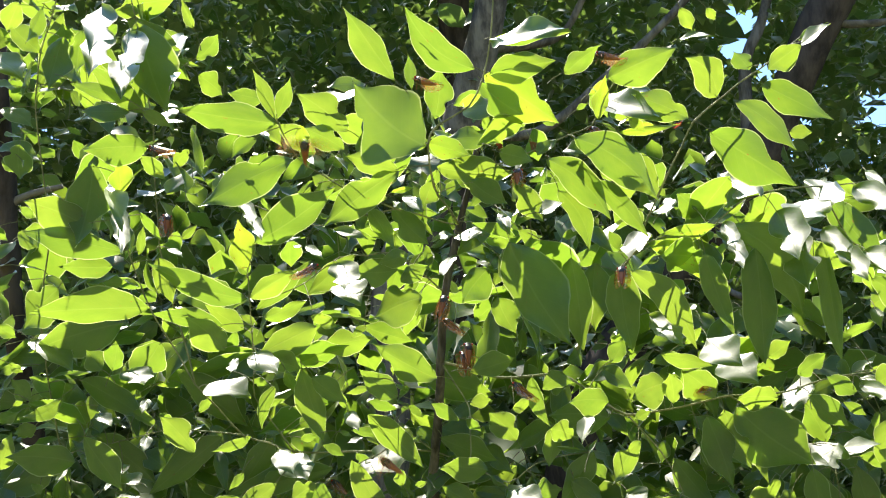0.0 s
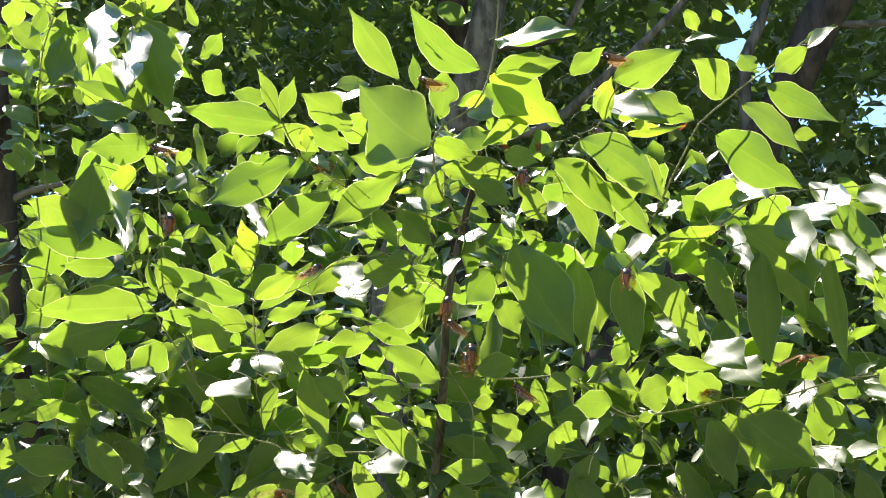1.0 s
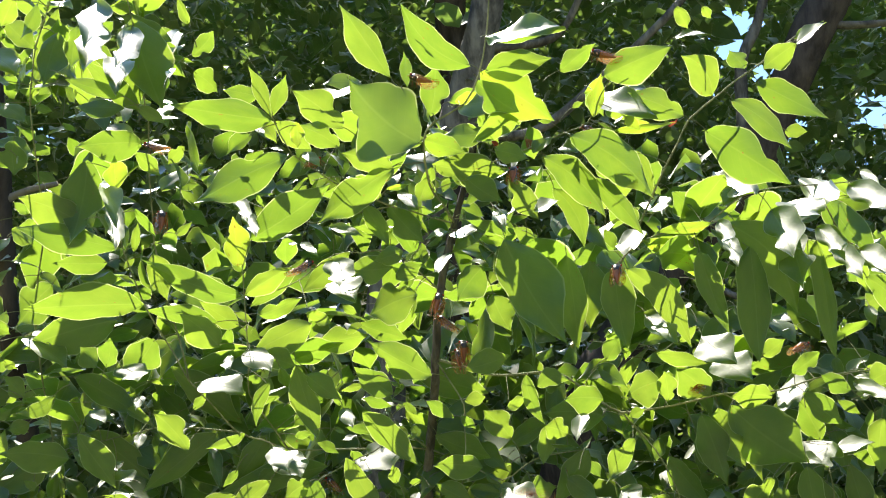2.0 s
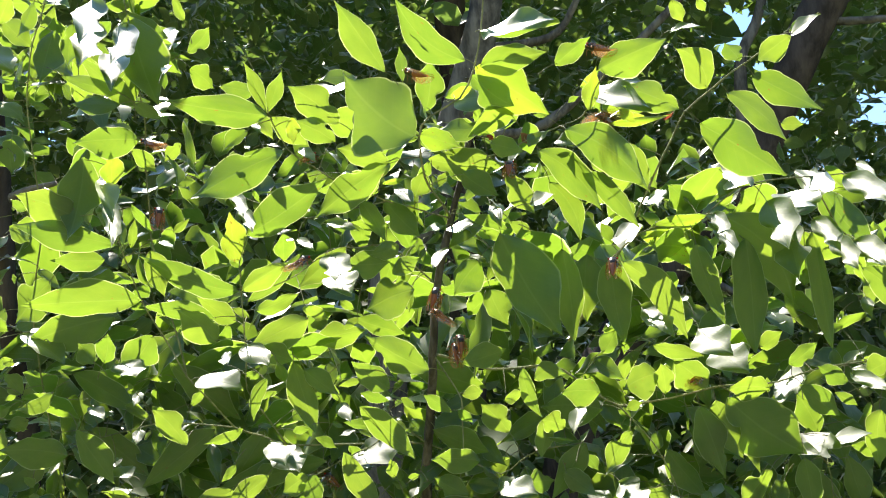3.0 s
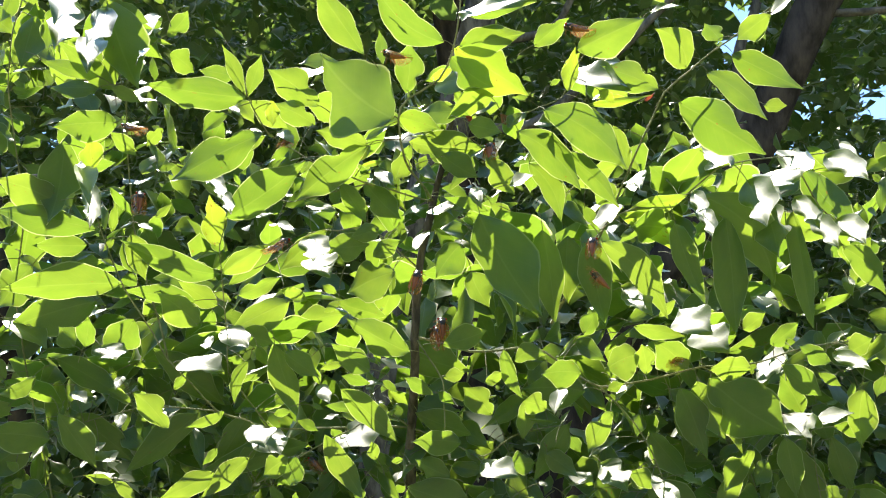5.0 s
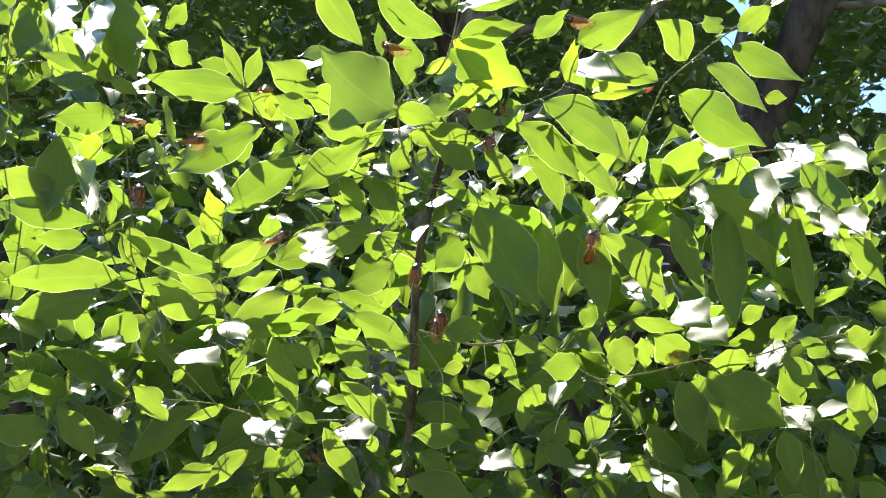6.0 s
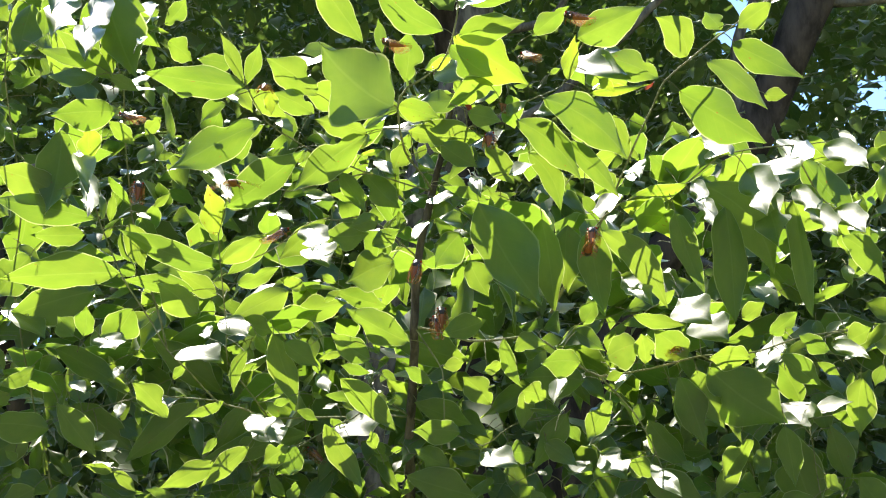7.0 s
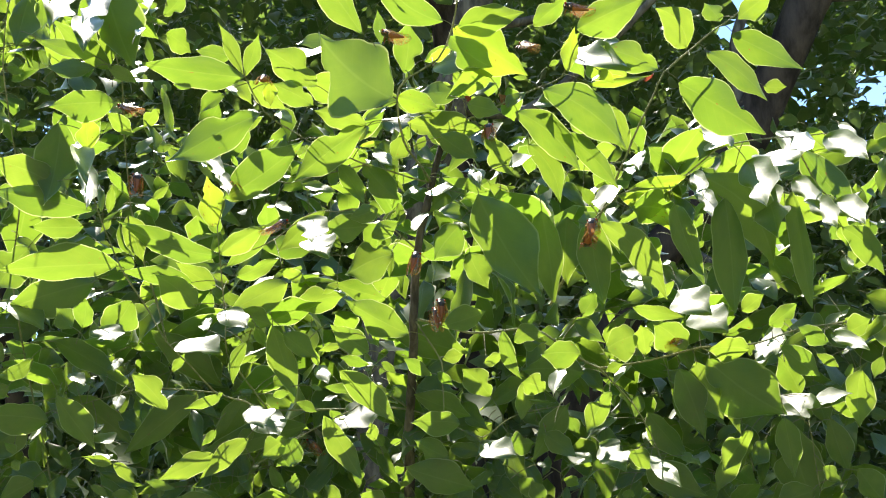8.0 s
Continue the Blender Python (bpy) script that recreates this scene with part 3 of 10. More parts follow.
leaf(b, (0.057, 0.996, 1.936), (-0.039, 0.008, -0.038), 0.042, 76, 33, 0, (0.070, 0.993, 1.954))
leaf(b, (0.067, 0.988, 1.896), (0.017, 0.015, -0.044), 0.036, -32, 33, 0, (0.061, 0.983, 1.917))
leaf(b, (0.091, 0.969, 1.968), (-0.055, -0.003, 0.020), 0.016, 57, 28, 0, (0.113, 0.971, 1.967))
leaf(b, (-0.040, 1.093, 1.827), (0.107, 0.020, -0.036), 0.047, -74, 30, 0, (-0.058, 1.090, 1.839))
leaf(b, (-0.004, 1.074, 1.737), (0.071, 0.008, -0.032), 0.033, -66, 30, 0, (-0.008, 1.097, 1.750))
leaf(b, (-0.054, 1.099, 1.610), (-0.009, 0.004, 0.016), 0.011, 96, 33, 0, (-0.040, 1.093, 1.594))
leaf(b, (-0.041, 1.089, 1.599), (-0.028, -0.002, 0.020), 0.028, 65, 28, 0, (-0.020, 1.090, 1.592))
# set back facing the sun, here and on other branches: added to shade dark leaves
leaf(b, (-0.040, 0.989, 2.095), (-0.059, 0.024, -0.029), 0.039, 8, 33, 0, (-0.024, 0.983, 2.109))
leaf(b, (0.226, 1.104, 2.261), (0.033, 0.050, -0.015), 0.033, -30, 34, 0, (0.216, 1.088, 2.271))
leaf(b, (0.130, 1.065, 2.173), (0.009, 0.060, -0.026), 0.036, -30, 30, 0, (0.128, 1.047, 2.187))
leaf(b, (-0.080, 1.164, 1.932), (0.102, 0.016, 0.022), 0.064, -31, 33, 0, (-0.101, 1.161, 1.934))
leaf(b, (0.060, 1.141, 1.942), (0.058, 0.021, 0.007), 0.041, -8, 29, 0, (0.040, 1.133, 1.946))
leaf(b, (0.126, 1.189, 2.056), (-0.067, -0.011, -0.014), 0.046, 38, 30, 0, (0.145, 1.192, 2.066))
leaf(b, (0.058, 1.042, 1.910), (-0.055, -0.028, -0.002), 0.035, 27, 28, 0, (0.077, 1.052, 1.917))
leaf(b, (-0.015, 1.176, 1.833), (-0.059, -0.059, 0.011), 0.045, 29, 34, 0, (0.000, 1.192, 1.836))
leaf(b, (0.077, 1.169, 1.924), (0.031, -0.052, 0.034), 0.047, -8, 30, 0, (0.066, 1.188, 1.919))
leaf(b, (0.107, 1.140, 2.199), (0.006, -0.070, 0.035), 0.044, -3, 33, 0, (0.105, 1.162, 2.196))
# tiny leaves, here and on other branches, scattered in and tilted as sun glints
leaf(b, (-0.071, 1.004, 2.103), (0.016, 0.007, 0.014), 0.008, 31, 34, 0, (-0.090, 1.001, 2.093))
leaf(b, (-0.004, 1.091, 1.880), (0.002, -0.010, -0.008), 0.007, 30, 34, 0, (0.004, 1.111, 1.904))
leaf(b, (0.095, 0.997, 1.929), (0.010, -0.005, 0.001), 0.005, 49, 28, 0, (0.077, 1.006, 1.922))
leaf(b, (0.084, 1.185, 1.619), (0.008, -0.010, -0.005), 0.007, 36, 33, 0, (0.057, 1.176, 1.624))
leaf(b, (0.032, 1.023, 2.032), (0.010, -0.015, -0.008), 0.009, 45, 32, 0, (0.029, 1.008, 2.030))
leaf(b, (0.004, 1.032, 2.037), (-0.010, -0.004, -0.009), 0.006, -33, 35, 0, (0.027, 1.009, 2.024))
leaf(b, (-0.153, 1.195, 1.601), (0.002, -0.018, -0.012), 0.010, 17, 28, 0, (-0.160, 1.210, 1.632))
leaf(b, (-0.023, 1.156, 1.673), (-0.010, -0.015, -0.015), 0.014, -8, 32, 0, (-0.012, 1.152, 1.666))
leaf(b, (-0.073, 1.169, 1.675), (-0.012, 0.009, 0.002), 0.009, -34, 31, 0, (-0.041, 1.151, 1.650))
leaf(b, (0.011, 0.986, 2.129), (-0.013, 0.003, -0.005), 0.007, -50, 29, 0, (0.049, 0.983, 2.119))
leaf(b, (0.048, 1.170, 1.656), (0.001, -0.019, -0.012), 0.008, 20, 30, 0, (0.049, 1.175, 1.692))
leaf(b, (-0.054, 1.180, 1.621), (-0.018, 0.007, -0.000), 0.008, -34, 31, 0, (-0.014, 1.180, 1.620))
leaf(b, (-0.043, 1.148, 1.656), (-0.011, 0.008, 0.003), 0.008, -37, 34, 0, (-0.013, 1.159, 1.655))
leaf(b, (-0.094, 1.170, 1.628), (-0.002, -0.009, -0.008), 0.007, 2, 29, 0, (-0.094, 1.197, 1.621))
leaf(b, (0.026, 1.142, 1.616), (-0.010, -0.008, -0.008), 0.006, -18, 34, 0, (0.043, 1.170, 1.620))
leaf(b, (0.082, 1.010, 1.948), (-0.002, 0.012, -0.018), 0.010, -1, 28, 0, (0.053, 0.993, 1.969))
leaf(b, (-0.020, 1.133, 1.686), (-0.017, -0.006, -0.003), 0.010, 56, 30, 0, (-0.011, 1.138, 1.689))
leaf(b, (-0.037, 1.133, 1.629), (-0.031, -0.002, -0.000), 0.015, 41, 46, 0, (-0.013, 1.166, 1.643))
leaf(b, (-0.037, 1.113, 1.670), (-0.023, -0.004, 0.005), 0.011, 86, 34, 0, (-0.011, 1.138, 1.689))
leaf(b, (0.000, 1.131, 1.613), (-0.008, 0.017, -0.017), 0.013, 56, 35, 0, (-0.013, 1.173, 1.631))
leaf(b, (-0.080, 1.160, 1.628), (-0.016, 0.000, -0.032), 0.018, -55, 35, 0, (-0.059, 1.178, 1.645))
leaf(b, (-0.053, 1.182, 1.680), (0.019, -0.010, -0.009), 0.011, 59, 35, 0, (-0.069, 1.177, 1.714))
leaf(b, (-0.033, 1.139, 1.644), (0.016, -0.015, 0.006), 0.012, -43, 30, 0, (-0.013, 1.159, 1.655))
leaf(b, (0.080, 0.993, 2.132), (-0.015, -0.006, -0.020), 0.010, 114, 45, 0, (0.049, 0.983, 2.119))
grow(b)
b = branch("branch", 0.0016, [(0.021, 1.015, 2.002), (-0.011, 0.914, 2.013), (-0.018, 0.888, 2.054), (-0.006, 0.880, 2.077), (0.031, 0.872, 2.098), (0.048, 0.860, 2.132), (0.056, 0.845, 2.173), (0.060, 0.815, 2.255)])
leaf(b, (0.051, 0.934, 2.165), (0.029, 0.027, -0.056), 0.024, -19, 6, 0, (0.045, 0.929, 2.174))
leaf(b, (-0.059, 0.975, 2.096), (0.050, -0.033, -0.005), 0.020, 73, 21, 0, (-0.078, 0.987, 2.092))
leaf(b, (-0.088, 0.920, 2.115), (-0.006, -0.043, -0.055), 0.016, -5, 12, 0, (-0.086, 0.933, 2.126))
leaf(b, (-0.074, 0.955, 2.154), (0.003, -0.005, -0.060), 0.018, 40, 8, 0, (-0.075, 0.956, 2.166))
leaf(b, (-0.033, 0.955, 2.083), (-0.035, -0.006, -0.025), 0.012, -61, 12, 0, (-0.016, 0.958, 2.090))
leaf(b, (-0.100, 0.944, 2.172), (-0.049, -0.019, -0.012), 0.028, -70, 12, 0, (-0.090, 0.949, 2.174))
leaf(b, (-0.020, 0.927, 2.074), (0.048, 0.013, -0.014), 0.018, 131, 8, 0, (-0.031, 0.923, 2.078))
leaf(b, (0.064, 0.889, 2.204), (0.047, -0.002, 0.006), 0.010, 131, 17, 1, (0.052, 0.890, 2.203))
leaf(b, (0.026, 0.941, 2.134), (0.056, -0.047, -0.010), 0.045, 71, 26, 0, (0.017, 0.948, 2.136))
leaf(b, (0.007, 0.962, 2.099), (0.055, 0.001, 0.009), 0.025, 95, 5, 0, (-0.004, 0.962, 2.097))
leaf(b, (0.013, 0.941, 2.139), (0.041, -0.007, 0.018), 0.017, 124, 5, 0, (0.002, 0.943, 2.134))
leaf(b, (-0.055, 0.933, 2.042), (-0.051, 0.010, -0.035), 0.017, -131, 6, 0, (-0.045, 0.931, 2.049))
leaf(b, (-0.016, 1.017, 1.969), (-0.027, -0.013, -0.042), 0.029, -46, 13, 0, (-0.009, 1.020, 1.979))
leaf(b, (-0.034, 0.970, 1.987), (-0.035, 0.037, 0.054), 0.022, -50, 13, 0, (-0.028, 0.964, 1.979))
leaf(b, (-0.007, 0.966, 2.060), (-0.014, 0.016, -0.027), 0.016, -158, 0, 0, (-0.002, 0.960, 2.069))
leaf(b, (-0.029, 1.009, 2.078), (0.012, -0.020, -0.057), 0.015, 41, 12, 0, (-0.031, 1.013, 2.089))
leaf(b, (0.024, 0.943, 2.134), (0.029, -0.002, 0.002), 0.005, 128, 23, 2, (0.012, 0.943, 2.134))
leaf(b, (-0.029, 0.867, 2.199), (0.010, 0.009, -0.003), 0.003, 157, 3, 3, (-0.038, 0.859, 2.202))
leaf(b, (-0.057, 0.855, 2.122), (-0.059, -0.032, 0.080), 0.036, 58, 32, 0, (-0.041, 0.864, 2.109))
leaf(b, (0.037, 0.852, 2.136), (-0.081, -0.030, 0.067), 0.042, 45, 38, 0, (0.049, 0.859, 2.135))
leaf(b, (-0.021, 0.858, 2.039), (-0.095, -0.017, 0.050), 0.112, 98, 34, 0, (-0.018, 0.888, 2.054))
leaf(b, (-0.010, 0.896, 2.094), (0.013, -0.020, 0.057), 0.036, -22, 35, 0, (-0.003, 0.879, 2.079))
leaf(b, (-0.039, 0.904, 2.139), (-0.004, -0.007, 0.047), 0.015, 23, 31, 0, (-0.036, 0.909, 2.117))
leaf(b, (0.049, 0.867, 2.137), (0.093, 0.022, -0.045), 0.056, -62, 34, 1, (0.049, 0.859, 2.135))
leaf(b, (0.055, 0.860, 2.134), (0.078, -0.006, 0.018), 0.038, -65, 29, 0, (0.049, 0.859, 2.135))
leaf(b, (0.055, 0.839, 2.168), (0.072, -0.083, -0.041), 0.046, 59, 43, 0, (0.055, 0.846, 2.170))
leaf(b, (0.069, 0.856, 2.174), (0.070, 0.001, 0.018), 0.015, -63, 29, 0, (0.056, 0.845, 2.173))
leaf(b, (0.045, 0.865, 2.125), (0.043, 0.016, -0.042), 0.041, -70, 35, 0, (0.044, 0.863, 2.123))
leaf(b, (-0.018, 0.890, 2.059), (0.052, 0.001, -0.016), 0.030, -81, 29, 1, (-0.017, 0.887, 2.056))
leaf(b, (-0.053, 0.891, 2.022), (-0.059, -0.006, 0.024), 0.031, 65, 35, 0, (-0.014, 0.901, 2.034))
leaf(b, (-0.053, 0.891, 2.022), (-0.094, 0.030, -0.051), 0.041, 68, 35, 0, (-0.014, 0.901, 2.034))
leaf(b, (-0.008, 0.946, 2.054), (0.093, 0.002, -0.019), 0.043, -60, 35, 0, (-0.003, 0.939, 2.010))
leaf(b, (0.020, 0.902, 2.117), (0.027, 0.000, 0.014), 0.015, -50, 28, 1, (0.025, 0.873, 2.095))
leaf(b, (-0.011, 0.932, 2.031), (-0.015, 0.008, -0.034), 0.026, 52, 32, 0, (-0.006, 0.931, 2.011))
leaf(b, (0.013, 0.963, 1.966), (0.036, -0.016, 0.003), 0.030, 50, 30, 0, (0.008, 0.973, 2.007))
leaf(b, (0.033, 0.923, 2.025), (0.041, 0.017, -0.030), 0.032, -62, 33, 0, (-0.006, 0.931, 2.011))
leaf(b, (0.043, 0.921, 2.112), (-0.007, -0.005, -0.012), 0.008, -16, 29, 0, (0.052, 0.951, 2.122))
leaf(b, (0.005, 0.956, 2.020), (0.010, -0.004, 0.018), 0.012, -73, 30, 0, (0.002, 0.956, 2.008))
grow(b)
b = branch("branch", 0.0011, [(0.040, 0.998, 2.068), (0.079, 0.904, 2.041), (0.115, 0.889, 2.052), (0.152, 0.884, 2.067), (0.177, 0.880, 2.077), (0.202, 0.863, 2.122), (0.219, 0.859, 2.135)])
leaf(b, (0.095, 0.977, 2.064), (-0.061, 0.020, -0.014), 0.020, -71, 12, 0, (0.106, 0.973, 2.067))
leaf(b, (0.191, 0.958, 2.163), (0.026, -0.017, 0.015), 0.013, 150, 7, 1, (0.182, 0.964, 2.158))
leaf(b, (0.254, 0.890, 2.131), (-0.026, 0.007, 0.008), 0.022, -58, 13, 0, (0.265, 0.887, 2.128))
leaf(b, (0.111, 0.887, 2.041), (0.023, -0.009, 0.021), 0.019, 80, 0, 0, (0.110, 0.891, 2.050))
leaf(b, (0.170, 0.889, 2.046), (-0.034, 0.028, 0.025), 0.018, -79, 4, 0, (0.178, 0.882, 2.040))
leaf(b, (0.138, 0.951, 2.064), (0.046, -0.008, -0.053), 0.018, 99, 24, 0, (0.130, 0.953, 2.073))
leaf(b, (0.188, 0.908, 2.033), (0.030, 0.011, -0.015), 0.013, 142, 10, 0, (0.178, 0.904, 2.038))
leaf(b, (0.116, 0.894, 2.050), (-0.015, -0.007, 0.009), 0.011, -143, 1, 2, (0.114, 0.890, 2.051))
leaf(b, (0.062, 0.870, 2.048), (0.009, 0.006, -0.005), 0.007, 144, 6, 3, (0.079, 0.904, 2.041))
leaf(b, (0.063, 0.923, 2.083), (-0.062, 0.004, 0.004), 0.036, 101, 35, 0, (0.066, 0.935, 2.050))
leaf(b, (0.145, 0.864, 2.137), (0.039, -0.010, 0.036), 0.026, -57, 34, 0, (0.125, 0.869, 2.127))
leaf(b, (0.193, 0.850, 2.122), (0.077, -0.019, 0.034), 0.045, -68, 46, 0, (0.202, 0.863, 2.122))
leaf(b, (0.193, 0.919, 2.142), (0.041, -0.099, -0.087), 0.037, 53, 43, 0, (0.187, 0.932, 2.159))
leaf(b, (0.151, 0.859, 2.049), (0.093, 0.028, -0.069), 0.054, -77, 39, 0, (0.149, 0.884, 2.066))
leaf(b, (0.121, 0.883, 2.034), (0.073, 0.027, -0.068), 0.043, -74, 39, 0, (0.115, 0.889, 2.052))
leaf(b, (0.183, 0.872, 2.080), (0.007, -0.009, 0.054), 0.020, -36, 34, 1, (0.181, 0.877, 2.084))
leaf(b, (0.207, 0.886, 2.070), (0.077, 0.006, 0.012), 0.011, -86, 28, 1, (0.179, 0.879, 2.081))
leaf(b, (0.220, 0.873, 2.082), (0.019, 0.002, -0.016), 0.014, -57, 29, 1, (0.190, 0.871, 2.099))
leaf(b, (0.075, 0.891, 1.933), (0.057, 0.036, -0.119), 0.068, -54, 33, 0, (0.068, 0.886, 1.953))
leaf(b, (0.138, 0.919, 2.010), (0.037, 0.025, -0.068), 0.032, -59, 38, 0, (0.130, 0.914, 2.030))
leaf(b, (0.091, 0.948, 1.970), (0.030, 0.006, -0.018), 0.018, -63, 31, 0, (0.076, 0.945, 1.985))
leaf(b, (0.174, 0.897, 2.014), (0.068, 0.029, -0.065), 0.028, -70, 39, 0, (0.162, 0.892, 2.031))
leaf(b, (0.113, 0.912, 1.976), (0.028, -0.012, 0.011), 0.033, 51, 46, 0, (0.092, 0.921, 1.975))
leaf(b, (0.070, 0.973, 2.002), (0.011, -0.048, -0.044), 0.016, 33, 45, 0, (0.067, 0.986, 2.019))
leaf(b, (0.064, 0.856, 2.029), (0.039, 0.006, -0.006), 0.026, -66, 29, 0, (0.044, 0.852, 2.038))
leaf(b, (0.090, 0.937, 2.032), (0.027, 0.017, -0.053), 0.031, -46, 35, 0, (0.069, 0.927, 2.048))
leaf(b, (0.101, 0.889, 1.938), (0.021, 0.118, -0.051), 0.090, -20, 30, 0, (0.098, 0.872, 1.951))
leaf(b, (0.097, 0.891, 2.087), (-0.059, 0.009, -0.021), 0.041, 19, 28, 0, (0.109, 0.891, 2.050))
leaf(b, (0.051, 0.964, 2.058), (-0.008, -0.007, -0.011), 0.007, -15, 30, 0, (0.053, 0.967, 2.059))
leaf(b, (0.043, 0.982, 2.043), (-0.029, -0.006, 0.007), 0.018, 104, 29, 0, (0.046, 0.982, 2.063))
leaf(b, (0.179, 0.989, 2.159), (0.016, 0.002, 0.010), 0.008, -64, 32, 0, (0.162, 0.986, 2.138))
leaf(b, (0.141, 0.923, 2.103), (-0.017, 0.003, 0.001), 0.007, 70, 29, 0, (0.173, 0.940, 2.081))
grow(b)
b = branch("branch", 0.0016, [(0.170, 1.040, 1.842), (0.218, 1.001, 1.920), (0.249, 0.958, 1.979), (0.275, 0.916, 2.036), (0.301, 0.887, 2.086), (0.335, 0.877, 2.113), (0.380, 0.866, 2.145), (0.429, 0.853, 2.181)])
leaf(b, (0.106, 1.114, 1.912), (0.036, -0.024, -0.079), 0.034, -4, 20, 0, (0.097, 1.120, 1.925))
leaf(b, (0.142, 1.041, 1.949), (0.029, 0.049, -0.008), 0.026, -101, 9, 0, (0.131, 1.022, 1.945))
leaf(b, (0.314, 1.068, 1.992), (0.037, -0.099, 0.014), 0.038, -84, 21, 0, (0.306, 1.089, 1.983))
leaf(b, (0.130, 1.135, 1.966), (-0.054, 0.001, -0.071), 0.032, 120, 9, 0, (0.143, 1.135, 1.978))
leaf(b, (0.318, 1.024, 2.039), (0.001, -0.014, -0.040), 0.012, 42, 14, 0, (0.318, 1.028, 2.050))
leaf(b, (0.167, 1.148, 1.833), (-0.009, -0.015, -0.087), 0.028, -4, 26, 0, (0.170, 1.152, 1.848))
leaf(b, (0.255, 1.065, 1.891), (-0.022, -0.001, -0.017), 0.007, -69, 10, 0, (0.273, 1.065, 1.898))
leaf(b, (0.244, 1.076, 1.843), (-0.060, 0.027, -0.032), 0.032, -73, 14, 0, (0.263, 1.068, 1.847))
leaf(b, (0.244, 1.124, 1.903), (-0.028, 0.009, 0.020), 0.009, -90, 23, 0, (0.261, 1.118, 1.885))
leaf(b, (0.220, 1.157, 1.792), (0.036, -0.010, -0.043), 0.029, 67, 0, 0, (0.206, 1.161, 1.803))
leaf(b, (0.228, 0.978, 2.118), (0.006, 0.006, -0.034), 0.014, 172, 9, 0, (0.224, 0.975, 2.133))
leaf(b, (0.264, 0.922, 2.098), (-0.037, 0.002, 0.001), 0.013, -138, 8, 1, (0.276, 0.921, 2.097))
leaf(b, (0.308, 0.908, 2.263), (0.019, 0.023, -0.019), 0.018, 159, 5, 0, (0.296, 0.894, 2.268))
leaf(b, (0.319, 0.849, 2.220), (0.016, 0.011, -0.012), 0.011, 146, 1, 0, (0.304, 0.838, 2.225))
leaf(b, (0.296, 0.896, 2.207), (0.018, -0.068, -0.035), 0.012, 54, 13, 0, (0.291, 0.915, 2.211))
leaf(b, (0.438, 0.876, 2.193), (0.033, -0.014, 0.020), 0.011, 69, 13, 0, (0.429, 0.880, 2.187))
leaf(b, (0.297, 1.017, 2.035), (0.039, -0.018, 0.015), 0.024, 137, 8, 0, (0.287, 1.021, 2.031))
leaf(b, (0.308, 1.022, 2.026), (0.025, -0.014, -0.021), 0.019, 84, 9, 0, (0.300, 1.027, 2.033))
leaf(b, (0.289, 0.994, 2.033), (-0.009, -0.032, -0.041), 0.017, 22, 14, 0, (0.261, 0.939, 2.006))
leaf(b, (0.286, 0.924, 2.097), (0.013, -0.008, 0.005), 0.006, 144, 23, 3, (0.276, 0.930, 2.093))
leaf(b, (0.326, 0.870, 2.109), (-0.039, -0.015, 0.044), 0.042, 60, 37, 0, (0.329, 0.879, 2.108))
leaf(b, (0.290, 0.870, 2.080), (-0.065, -0.009, 0.034), 0.039, 80, 35, 0, (0.301, 0.887, 2.086))
leaf(b, (0.380, 0.896, 2.162), (-0.015, -0.005, 0.026), 0.031, 84, 35, 0, (0.384, 0.865, 2.148))
leaf(b, (0.422, 0.840, 2.162), (-0.044, 0.003, -0.029), 0.029, 69, 30, 0, (0.417, 0.856, 2.172))
leaf(b, (0.422, 0.842, 2.162), (0.021, -0.032, 0.009), 0.029, 64, 46, 0, (0.417, 0.856, 2.172))
leaf(b, (0.383, 0.875, 2.131), (0.084, 0.014, -0.042), 0.041, -77, 29, 0, (0.372, 0.868, 2.140))
leaf(b, (0.351, 0.878, 2.108), (0.066, 0.017, -0.061), 0.039, -85, 39, 0, (0.343, 0.875, 2.118))
leaf(b, (0.304, 0.847, 2.049), (0.099, 0.026, -0.047), 0.059, -69, 34, 0, (0.287, 0.843, 2.063))
leaf(b, (0.248, 0.937, 2.070), (0.021, 0.021, -0.059), 0.023, -52, 29, 0, (0.277, 0.914, 2.040))
leaf(b, (0.237, 0.969, 2.012), (0.009, 0.012, -0.032), 0.020, -21, 32, 0, (0.253, 0.951, 1.989))
leaf(b, (0.320, 1.141, 2.231), (-0.071, -0.067, 0.012), 0.061, 33, 35, 0, (0.336, 1.156, 2.235))
leaf(b, (0.303, 1.177, 2.130), (-0.076, 0.007, -0.025), 0.042, 32, 33, 0, (0.321, 1.175, 2.142))
leaf(b, (0.269, 1.195, 1.875), (-0.029, -0.055, 0.018), 0.040, 40, 33, 0, (0.280, 1.215, 1.875))
leaf(b, (0.326, 1.286, 1.918), (-0.037, -0.090, 0.033), 0.059, 40, 30, 0, (0.334, 1.307, 1.918))
leaf(b, (0.342, 1.155, 2.023), (-0.055, 0.013, -0.022), 0.041, 7, 28, 0, (0.359, 1.151, 2.036))
leaf(b, (0.322, 1.119, 1.960), (0.028, 0.052, -0.017), 0.032, -35, 29, 0, (0.313, 1.103, 1.971))
leaf(b, (0.174, 1.035, 2.021), (0.012, 0.001, 0.012), 0.009, 36, 35, 0, (0.158, 1.039, 2.008))
leaf(b, (0.305, 1.054, 1.968), (-0.005, -0.008, -0.010), 0.005, 15, 35, 0, (0.305, 1.074, 2.004))
leaf(b, (0.181, 1.085, 1.862), (-0.011, -0.001, -0.008), 0.008, -35, 45, 0, (0.184, 1.094, 1.880))
